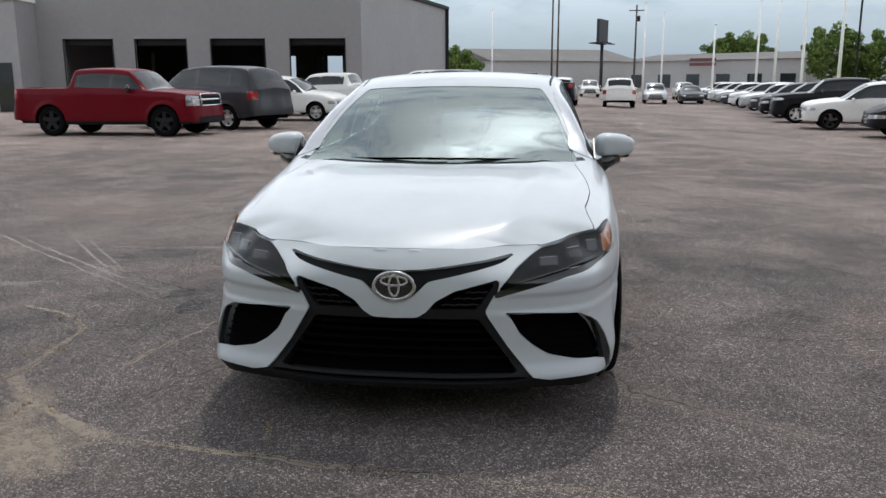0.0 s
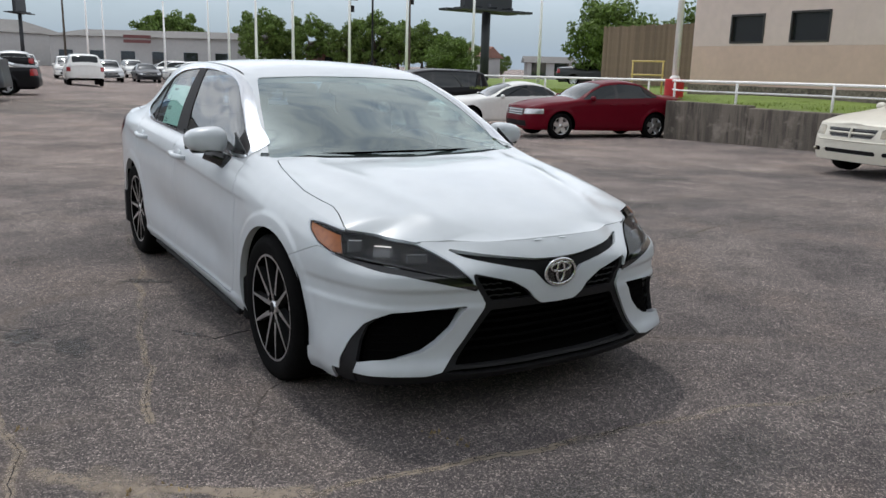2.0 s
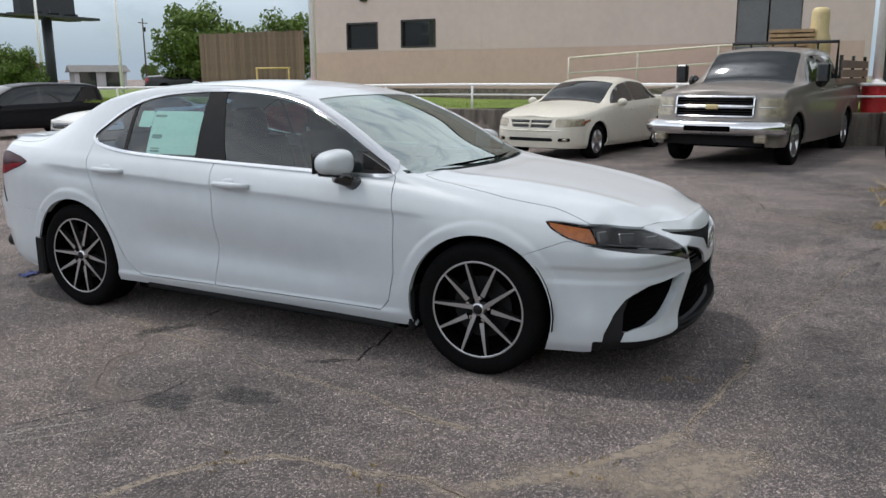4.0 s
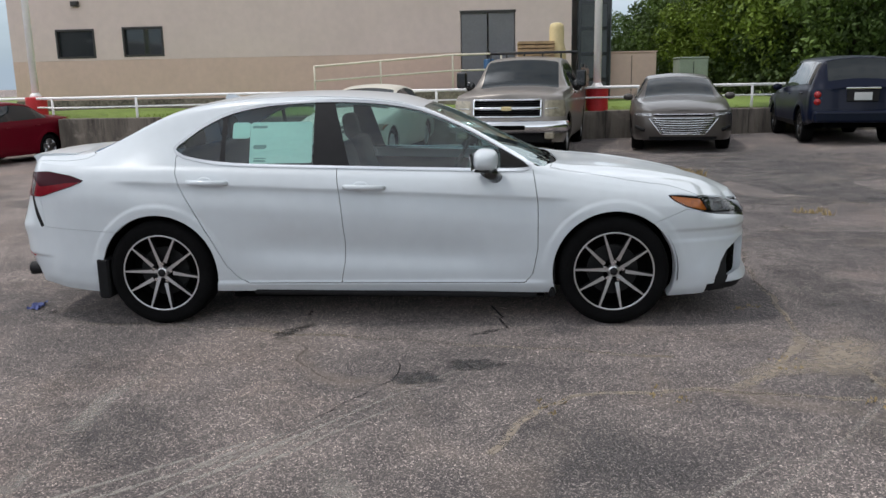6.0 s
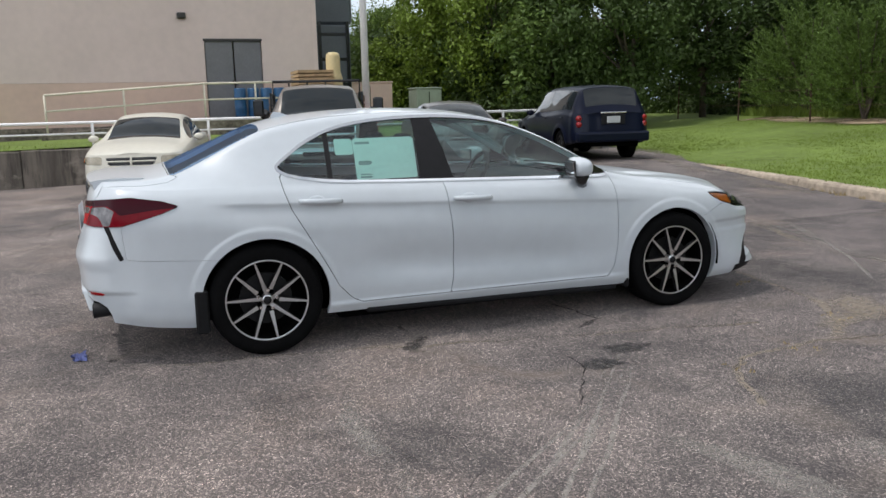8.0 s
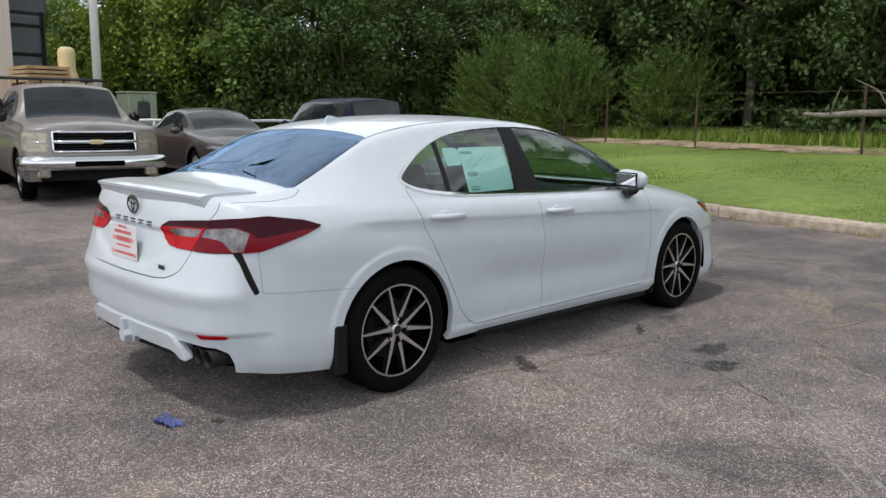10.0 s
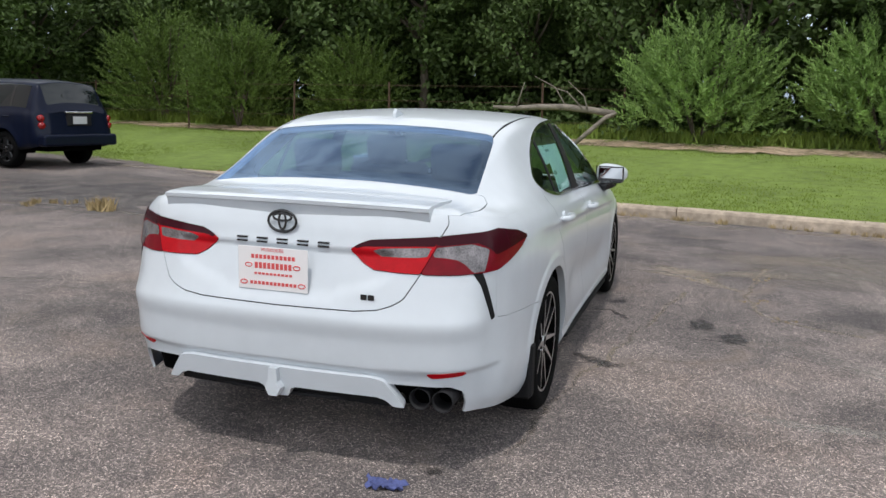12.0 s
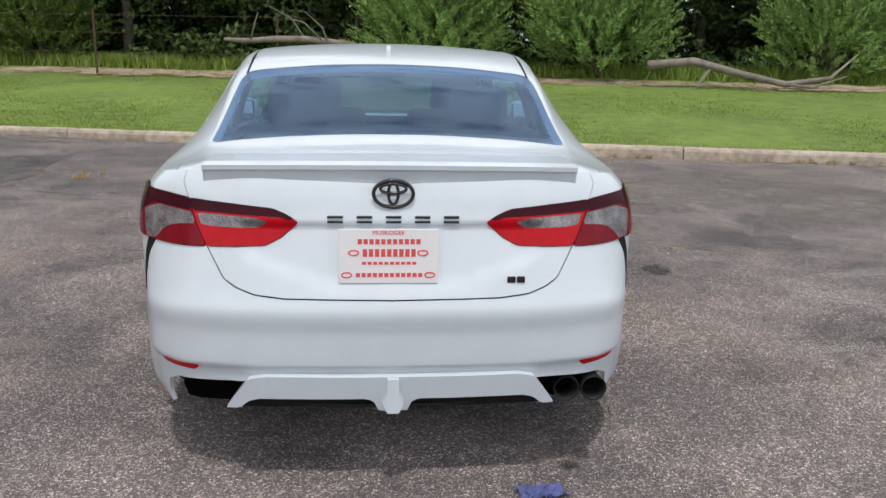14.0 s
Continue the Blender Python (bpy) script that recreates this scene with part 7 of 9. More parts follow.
    part("underbody", box_bm(-W + 0.28, W - 0.28, float(yy(0.03)), float(yy(0.97)), 0.22 + 0.1 * box, 0.34 + 0.1 * box), VOID, car)
    part("inner_block", box_bm(-W + 0.22, W - 0.22, float(yy(0.05)), float(yy(0.95)), 0.34 + 0.1 * box, zf - 0.06), VOID, car)
    def skin_y(xx, zz, rear):
        r = P[:, : sk["rows"]]
        pick = r[..., 1] > 0 if rear else r[..., 1] < 0
        d = np.where(pick, (np.abs(r[..., 0]) - abs(xx)) ** 2 + (r[..., 2] - zz) ** 2, 9)
        return float(r[np.unravel_index(np.argmin(d), d.shape)][1])

    def bar(nm, x0, x1, z0, z1, r, mm, lb="", bow=0.0):
        """A rod laid along the nose from one place to another."""
        pts = []
        for t in np.linspace(0, 1, 9):
            xx, zz = x0 + (x1 - x0) * t, z0 + (z1 - z0) * t - bow * 4 * t * (1 - t)
            pts.append((xx, skin_y(xx, zz, False) - 0.004, zz))
        part(nm, tube_bm(pts, r, 6), mm, car, lb, smooth=True)

    if face == "wide":
        for i in range(6):
            zz = 0.385 + 0.042 * i
            hw = W * (0.40 + 0.85 * (zz - 0.345))
            bar("grille_slat", -hw, hw, zz + 0.008, zz + 0.008, 0.009, CHROME, bow=0.02)
        for a, b in (((-0.42, 0.345), (0.42, 0.345)), ((-0.42, 0.345), (-0.665, 0.635)), ((0.42, 0.345), (0.665, 0.635)), ((-0.665, 0.635), (0.665, 0.635)), ((-0.58, 0.705), (0.58, 0.705))):
            bar("grille_surround", W * a[0], W * b[0], a[1], b[1], 0.012, CHROME)
        for s in (-1, 1):
            bar("fog_recess", s * W * 0.74, s * W * 0.90, 0.42, 0.47, 0.035, MATTE)
            bar("lamp_brow", s * W * 0.62, s * W * 0.88, 0.668, 0.735, 0.006, CHROME)
    elif face == "cross":
        bar("grille_cross", -W * 0.44, W * 0.44, 0.668, 0.668, 0.017, lacquer)
        bar("grille_cross", 0.0, 0.001, 0.60, 0.735, 0.020, lacquer)
        for zz in (0.632, 0.702):
            bar("grille_slat", -W * 0.43, W * 0.43, zz, zz, 0.005, GREYP)
        for s in (-1, 1):
            bar("corner_marker", s * W * 0.93, s * W * 0.965, 0.66, 0.72, 0.022, AMBER, "amber corner marker")
            bar("fog_lamp", s * W * 0.70, s * W * 0.76, 0.387, 0.387, 0.026, OLDLAMP, "round fog lamp")
        bar("bumper_fold", -W * 0.86, W * 0.86, 0.545, 0.545, 0.012, lacquer)
    elif face == "truck":
        bar("grille_bar", -W * 0.60, W * 0.60, 0.95, 0.95, 0.034, CHROME)
        for a, b in (((-0.60, 0.80), (0.60, 0.80)), ((-0.60, 1.10), (0.60, 1.10)), ((-0.60, 0.80), (-0.60, 1.10)), ((0.60, 0.80), (0.60, 1.10))):
            bar("grille_surround", W * a[0], W * b[0], a[1], b[1], 0.022, CHROME)
        for zz in (0.845, 0.885, 1.01, 1.05):
            bar("grille_slat", -W * 0.58, W * 0.58, zz, zz, 0.007, GREYP)
        for s in (-1, 1):
            bar("lamp_divider", s * W * 0.67, s * W * 0.92, 0.945, 0.945, 0.008, CHROME)
    else:
        for i in range(3):
            zz = zf - (0.30 if box else 0.20) + (0.06 + 0.2 * i) * (0.26 if box else 0.165) / 0.56
            part("grille_slat", box_bm(-W * 0.5, W * 0.5, float(yy(0.0)) - 0.012, float(yy(0.0)) + 0.012, zz - 0.008, zz + 0.008, 0.004), CHROME if grille is not MATTE else GREYP, car)
    if round_tail:
        yb = float(yy(1.0))
        for s in (-1, 1):
            for zz in (0.80, 0.93):
                part("tail_light", lathe_bm([(0.0001, 0.03), (0.05, 0.026), (0.062, 0.012), (0.066, -0.05)], 20, "z"), TAILRED, car, "round red tail light", smooth=True, m=Matrix.Translation((s * W * 0.86, skin_y(W * 0.86, zz, True) + 0.004, zz)) @ Matrix.Rotation(radians(-90), 4, "X") @ Matrix.Rotation(radians(18 * s), 4, "Y"))
        part("tailgate_handle", box_bm(-0.30, 0.30, yb - 0.05, yb + 0.018, 1.025, 1.062, 0.012, segs=2), CHROME, car, "bright chrome tailgate bar")
        part("plate_recess", box_bm(-0.27, 0.27, yb - 0.06, yb + 0.010, 0.80, 1.01, 0.008), GREYP, car)
        part("rear_bumper", box_bm(-W * 0.94, W * 0.94, yb - 0.20, yb + 0.07, 0.42, 0.64, 0.05, segs=3), lacquer, car)
        part("rear_wiper", tube_bm([(0.05, yb - 0.10, 1.15), (-0.12, yb - 0.13, 1.19), (-0.32, yb - 0.15, 1.21)], 0.010, 6), MATTE, car)
    if plate:
        part("number_plate", box_bm(-0.15, 0.15, float(yy(1.0)) + 0.0, float(yy(1.0)) + 0.03, zt - 0.19 if round_tail else zt - 0.30, zt - 0.05 if round_tail else zt - 0.15, 0.004), PLATEGREY, car)
    return car


def at(x, y, heading, z=None):
    """A pose on the ground; heading: degrees that the nose points to, 0 for +x and 90 for +y."""
    return pose(x, y, float(ground_h(x, y)) if z is None else z, 0, 0, heading + 90)


P_RED = mat("deep_red_paint", (0.115, 0.002, 0.010), 0.38, 0.0, coat=0.12, noise_scale=1.2, noise_amount=0.05, spec=0.08)
P_RED2 = mat("truck_red_paint", (0.13, 0.003, 0.010), 0.38, 0.0, coat=0.12, noise_scale=1.2, noise_amount=0.05, spec=0.08)
P_WHITE2 = mat("plain_white_paint", (0.72, 0.72, 0.70), 0.38, 0.0, coat=0.45, noise_scale=1.2, noise_amount=0.05, spec=0.25)
P_CREAM = mat("warm_white_paint", (0.70, 0.67, 0.58), 0.38, 0.0, coat=0.45, noise_scale=1.2, noise_amount=0.05, spec=0.25)
P_BLACK = mat("black_paint", (0.006, 0.006, 0.008), 0.38, 0.0, coat=0.16, noise_scale=1.2, noise_amount=0.05, spec=0.12)
P_GREY = mat("grey_metallic_paint", (0.042, 0.043, 0.048), 0.36, 0.3, coat=0.25, noise_scale=1.2, noise_amount=0.05, spec=0.25)
P_TAUPE = mat("pewter_metallic_paint", (0.085, 0.075, 0.070), 0.32, 0.35, coat=0.4, noise_scale=1.2, noise_amount=0.05, spec=0.25)
P_TAN = mat("grey_brown_metallic_paint", (0.25, 0.225, 0.205), 0.38, 0.35, coat=0.45, noise_scale=1.2, noise_amount=0.05, spec=0.25)
P_BLUE = mat("dark_blue_paint", (0.005, 0.008, 0.022), 0.36, 0.0, coat=0.16, noise_scale=1.2, noise_amount=0.05, spec=0.12)
P_SILVER = mat("silver_paint", (0.42, 0.43, 0.44), 0.38, 0.6, coat=0.45, noise_scale=1.2, noise_amount=0.05, spec=0.25)

# along the retaining wall, noses towards the lot
vehicle("sedan", "sedan", P_CREAM, at(11.95, 1.95, 171), 4.85, 1.82, 1.50, "cream-white sedan with a black cross-barred grille by the wall", lamps=OLDLAMP, fine=True, face="cross")
vehicle("sedan", "sedan", P_TAUPE, at(11.95, -4.55, 171), 4.92, 1.85, 1.46, "pewter grey sedan with wide chrome-slatted grille", lamps=DARKLAMP, fine=True, face="wide")
vehicle("station_wagon", "hatch", P_BLUE, at(12.0, -7.75, -8), 4.47, 1.76, 1.66, "dark blue tall wagon parked nose to the lawn", plate=True, fine=True, rims=BLACK, round_tail=True, black_low=True)
vehicle("sedan", "sedan", P_RED, at(12.68, 11.4, 167.5), 4.60, 1.80, 1.475, "deep red compact sedan parked by the wall", fine=True)
vehicle("coupe", "coupe", P_WHITE2, at(13.3, 16.3, 168), 4.83, 1.82, 1.42, "white two-door coupe parked in the row", fine=True)
vehicle("minivan", "van", P_BLACK, at(13.1, 21.4, 168), 5.08, 1.98, 1.75, "black minivan parked in the row", category="van", fine=True)
vehicle("crossover", "suv", P_WHITE2, at(12.6, 26.4, 168), 5.0, 1.95, 1.75, "white crossover parked in the row", rims=BLACK)
vehicle("pickup_truck", "pickup", P_BLACK, at(13.2, 31.5, 168), 5.7, 2.0, 1.9, "black pickup truck parked in the row", category="truck")
vehicle("sport_utility", "suv", P_BLACK, at(13.6, 36.6, 168), 4.9, 1.9, 1.75, "black sport utility in the parking row")
vehicle("sport_utility", "suv", P_GREY, at(14.2, 41.6, 168), 4.7, 1.85, 1.7, "dark grey sport utility in the parking row")

# towards the service building
vehicle("pickup_truck", "pickup", P_RED2, at(-10.9, 15.9, -3), 5.40, 1.90, 1.79, "red crew-cab pickup truck on the open lot", category="truck", grille=MATTE, lamps=DARKLAMP, wheel_r=0.395, rims=GREYP, fine=True, face="truck", black_low=True)
vehicle("sport_utility", "suv", P_GREY, at(-9.8, 19.4, 160), 5.2, 2.0, 1.90, "dark grey large sport utility beside the red truck", rims=SILVER, fine=True)
vehicle("crossover", "wagon", P_WHITE2, at(-8.9, 24.6, -8), 4.67, 1.84, 1.64, "white crossover with bright alloy wheels", fine=True)
vehicle("pickup_truck", "pickup", P_WHITE2, at(-8.3, 29.0, 172), 5.6, 1.95, 1.80, "white pickup truck with its tail to the aisle", category="truck")
vehicle("pickup_truck", "pickup", P_GREY, at(-2.75, 25.2, 166), 5.5, 2.0, 1.84, "grey crew-cab pickup truck with black bed", category="truck", fine=True)
vehicle("van", "van", P_WHITE2, at(-3.2, 32.5, -5), 5.2, 1.95, 1.95, "white van behind the grey pickup", category="van")
vehicle("sedan", "sedan", P_BLACK, at(-1.0, 29.5, 170), 4.7, 1.80, 1.45, "black sedan with silver wheels", fine=True)
vehicle("sedan", "sedan", P_RED, at(-2.3, 36.5, 170), 4.6, 1.80, 1.47, "red sedan parked behind the pickups")
vehicle("pickup_truck", "pickup", P_BLACK, at(-0.6, 40.5, 175), 5.8, 2.0, 1.92, "black pickup truck parked beyond the sedan", category="truck")

# rows far down the lot: the same few bodies again
far_white = vehicle("crossover", "suv", P_WHITE2, at(6.5, 62, -95), 4.7, 1.86, 1.70, "white crossover in a far parking row", group="far parking rows")
far_silver = vehicle("crossover", "wagon", P_SILVER, at(9.5, 63, -95), 4.6, 1.84, 1.66, "silver crossover in a far parking row", group="far parking rows")
far_dark = vehicle("sedan", "sedan", P_GREY, at(12.5, 64, -95), 4.7, 1.82, 1.46, "grey sedan in a far parking row", group="far parking rows")
random.seed(11)
for i in range(7):
    copy_thing((far_white, far_silver, far_dark)[(i * 2) % 3], at(-4.0 + i * 3.1 + random.uniform(-0.3, 0.3), 78 + random.uniform(-1, 1), -92))
for i in range(9):
    copy_thing((far_silver, far_white, far_dark)[i % 3], at(14.8 + i * 0.5, 46.8 + i * 5.0, 168 + random.uniform(-3, 3)))
for i in range(6):
    copy_thing((far_dark, far_silver, far_white)[i % 3], at(-12 + i * 3.4, 40.5 + 0.8 * i, 86 + random.uniform(-4, 4)))

# ---- rails, poles, ramp and loose things by the wall ----
def make_rail():
    """White pipe rail on posts along the wall."""
    hold = empty("guard_rail", pose(0, 0, 0), "white painted pipe rail along the wall", "railing")
    rx = lambda y: 14.22 + 2.2 * float(smooth01(9.8, 12.4, y))
    line = [(rx(y), y, 1.27 - 0.008 * max(y - 6, 0)) for y in (-9.4, -4, 2, 6, 9.5, 10.5, 11.2, 12.5, 18, 26, 36, 50)]
    part("top_rail", tube_bm(line, 0.035, 8), WHITEPAINT, hold, smooth=True)
    part("mid_rail", tube_bm([(x, y, z - 0.24) for x, y, z in line if y < 13], 0.022, 8), WHITEPAINT, hold, smooth=True)
    y = -9.3
    first = None
    while y < 48:
        z1 = 1.27 - 0.008 * max(y - 6, 0)
        if first is None:
            first = part("post", tube_bm([(14.22, 0, 0.55), (14.22, 0, 1.27)], 0.032, 8), WHITEPAINT, hold, smooth=True)
            p = first
        else:
            p = new("post", first.data)
            p.parent = hold
        p.location = (rx(y) - 14.22, y, z1 - 1.27)
        y += 2.5


make_rail()


def pole(x, y, z0=0.72, h=9.0, base=True, label="white steel lamp pole on a red concrete base"):
    hold = empty("lamp_pole", pose(x, y, z0), label, "lamp pole")
    part("shaft", tube_bm([(0, 0, 0), (0, 0, h * 0.6), (0, 0, h)], [0.095, 0.085, 0.06], 14), WHITEPAINT, hold, smooth=True)
    if base:
        part("base", lathe_bm([(0.27, -0.4), (0.27, 0.52), (0.255, 0.545), (0.0001, 0.548)], 28, "z"), REDPAINT, hold, "round red painted concrete base", smooth=False)
        part("flange", lathe_bm([(0.15, 0.548), (0.15, 0.58), (0.11, 0.64), (0.09, 0.645)], 16, "z"), WHITEPAINT, hold)
    part("lamp_head", box_bm(-0.9, 0.9, -0.18, 0.18, h, h + 0.12, 0.02), GREYP, hold)


pole(14.55, -3.2)
pole(16.0, 11.8)

YELLOW = mat("faded_yellow_rail", (0.60, 0.44, 0.14), 0.5, noise_scale=4, noise_amount=0.2)
WOODF = mat("weathered_fence_wood", (0.22, 0.155, 0.115), 0.9, noise_scale=2.5, noise_amount=0.35, bump=0.4, bump_scale=30, each=0.8)
NEWWOOD = mat("raw_timber", (0.45, 0.30, 0.16), 0.8, noise_scale=6, noise_amount=0.25)
TANK = mat("cream_plastic_tank", (0.62, 0.50, 0.26), 0.45, noise_scale=2, noise_amount=0.1)
BLUEDRUM = mat("blue_plastic", (0.018, 0.085, 0.20), 0.4, noise_scale=3, noise_amount=0.15)
GREENBOX = mat("utility_green_grey", (0.26, 0.30, 0.24), 0.55, noise_scale=3, noise_amount=0.12)


def make_ramp():
    hold = empty("loading_ramp", pose(0, 0, 0), "concrete loading ramp with cream pipe rails", "ramp")
    bm = prism_bm([(4.7, 0.6), (4.7, 0.95), (0.6, 1.24), (-2.2, 1.24), (-2.2, 0.6)], 1.5, m=Matrix.Translation((18.1, 0, 0)) @ Matrix(((0, 0, 1, 0), (1, 0, 0, 0), (0, 1, 0, 0), (0, 0, 0, 1))))
    part("ramp_slab", bm, CONC, hold)
    top = [(18.2, 4.55, 1.97), (18.2, 0.5, 2.22), (18.2, -2.1, 2.24)]
    part("top_rail", tube_bm(top, 0.030, 8), RAILP, hold, smooth=True)
    part("mid_rail", tube_bm([(18.2, 4.55, 1.55), (18.2, 0.5, 1.78), (18.2, -2.1, 1.80)], 0.026, 8), RAILP, hold, smooth=True)
    for y, z0, z1 in ((4.55, 0.95, 1.97), (2.6, 1.1, 2.09), (0.5, 1.24, 2.22), (-0.9, 1.24, 2.23), (-2.1, 1.24, 2.24)):
        part("post", tube_bm([(18.2, y, z0), (18.2, y, z1)], 0.028, 8), RAILP, hold, smooth=True)
    # drums and a crate beside the door
    for k in range(4):
        b = lathe_bm([(0.0001, 0), (0.16, 0), (0.17, 0.05), (0.165, 0.25), (0.175, 0.28), (0.165, 0.31), (0.165, 0.56), (0.175, 0.60), (0.165, 0.63), (0.17, 0.82), (0.15, 0.86), (0.0001, 0.86)], 18, "z")
        tagged(part("drum", b, BLUEDRUM, None, smooth=True, m=Matrix.Translation((19.0, -0.55 - k * 0.38, 1.24))), "blue plastic drum standing by the warehouse door", "drum", "drums by the door")


make_ramp()


def make_fence():
    """Board fence between the trees and the warehouse."""
    hold = empty("board_fence", pose(0, 0, 0), "tall weathered wooden board fence", "fence")
    a, b = Vector((26.0, 25.8, 0)), Vector((26.0, 22.4, 0))
    rng = random.Random(2)
    one = mesh_of("fence_board", [(-0.07, -0.012, 0), (0.07, -0.012, 0), (0.07, 0.012, 0), (-0.07, 0.012, 0), (-0.07, -0.012, 2.7), (0.07, -0.012, 2.7), (0.07, 0.012, 2.7), (-0.07, 0.012, 2.7)], [(0, 1, 5, 4), (1, 2, 6, 5), (2, 3, 7, 6), (3, 0, 4, 7), (4, 5, 6, 7)], WOODF)
    for p, q in ((a, b), (b, Vector((26.0, 19.6, 0)))):
        d = (q - p)
        n = int(d.length / 0.148)
        ang = math.atan2(d.y, d.x)
        for k in range(n):
            o = new("fence_board", one)
            o.parent = hold
            o.matrix_local = Matrix.Translation(p + d * ((k + 0.5) / n) + Vector((rng.uniform(-0.008, 0.008), 0, 0.85 + rng.uniform(-0.04, 0.03)))) @ Matrix.Rotation(ang, 4, "Z")
    rails = empty("hand_rail", pose(0, 0, 0), "yellow pipe hand rail at the warehouse corner", "railing")
    for z in (1.35, 1.8):
        part("rail", tube_bm([(18.6, 14.7, z), (18.6, 16.2, z)], 0.03, 8), YELLOW, rails, smooth=True)
    for y in (14.75, 16.15):
        part("post", tube_bm([(18.6, y, 0.7), (18.6, y, 1.8)], 0.03, 8), YELLOW, rails, smooth=True)


make_fence()


def make_flatbed():
    """Grey-brown work pickup with a stake bed."""
    tr = vehicle("flatbed_truck", "pickup", P_TAN, at(11.9, -1.45, 170), 6.0, 2.02, 1.93, "grey-brown work truck with a wooden flatbed", "truck", VOID, OLDLAMP, SILVER, fine=True, wheel_r=0.40, face="truck")
    y0 = -3.0
    bumper = part("bumper", tube_bm([(-1.0, y0 + 0.30, 0.63), (-0.97, y0 + 0.02, 0.63), (-0.80, y0 - 0.09, 0.63), (-0.4, y0 - 0.13, 0.63), (0.4, y0 - 0.13, 0.63), (0.80, y0 - 0.09, 0.63), (0.97, y0 + 0.02, 0.63), (1.0, y0 + 0.30, 0.63)], 0.115, 12), CHROME, tr, "dented chrome bumper", smooth=True)
    part("bumper_slot", box_bm(-0.36, 0.36, y0 - 0.255, y0 - 0.20, 0.585, 0.665, 0.01), VOID, bumper)
    for s in (-1, 1):
        part("fog_lamp", box_bm(s * 0.78 - 0.09, s * 0.78 + 0.09, y0 - 0.16, y0 - 0.02, 0.42, 0.53, 0.02), OLDLAMP, tr)
    part("grille_badge", box_bm(-0.09, 0.09, y0 - 0.075, y0 - 0.03, 0.915, 0.985, 0.01), TANK, tr, "small gold badge")
    for s in (-1, 1):
        part("tow_mirror", box_bm(min(s * 1.08, s * 1.28), max(s * 1.08, s * 1.28), -1.35, -1.22, 1.30, 1.62, 0.03), BLACK, tr, "tall black towing mirror")
    part("bed_deck", box_bm(-1.05, 1.05, 0.65, 3.0, 1.26, 1.36), WOODF, tr)
    for s in (-1, 1):
        for z in (1.45, 1.62):
            part("bed_board", box_bm(min(s * 1.03, s * 1.06), max(s * 1.03, s * 1.06), 0.7, 2.98, z - 0.07, z + 0.07), WOODF, tr)
        for y in (0.75, 1.8, 2.9):
            part("stake", box_bm(min(s * 0.98, s * 1.03), max(s * 0.98, s * 1.03), y - 0.04, y + 0.04, 1.30, 1.78), BLACK, tr)
    part("headache_rack", tube_bm([(-0.95, 0.68, 1.3), (-0.95, 0.68, 2.02), (0.95, 0.68, 2.02), (0.95, 0.68, 1.3)], 0.035, 6), BLACK, tr, "black steel cab guard")
    for x in (-0.6, -0.2, 0.2, 0.6):
        part("rack_bar", tube_bm([(x, 0.68, 1.36), (x, 0.68, 2.0)], 0.02, 6), BLACK, tr)
    # load, standing on the bed
    g = float(ground_h(11.9, -1.05))
    ld = empty("timber_crate", pose(13.5, -1.55, g + 1.36), "crate of raw timber boards on the truck bed", "crate")
    for k in range(4):
        part("board", box_bm(-0.55, 0.55, -0.50, 0.30, 0.62 + k * 0.085, 0.68 + k * 0.085), NEWWOOD, ld)
    for x in (-0.5, 0.5):
        for y in (-0.45, 0.25):
            part("leg", box_bm(x - 0.05, x + 0.05, y - 0.05, y + 0.05, 0, 0.615), NEWWOOD, ld)
    tk = lathe_bm([(0.0001, 0.0), (0.21, 0.0), (0.22, 0.70), (0.19, 0.82), (0.165, 0.90), (0.165, 1.22), (0.15, 1.30), (0.10, 1.34), (0.0001, 1.35)], 24, "z")
    tagged(part("plastic_tank", tk, TANK, None, smooth=True, m=Matrix.Translation((13.3, -2.12, g + 1.36))), "cream plastic tank standing on the truck bed", "tank")


make_flatbed()


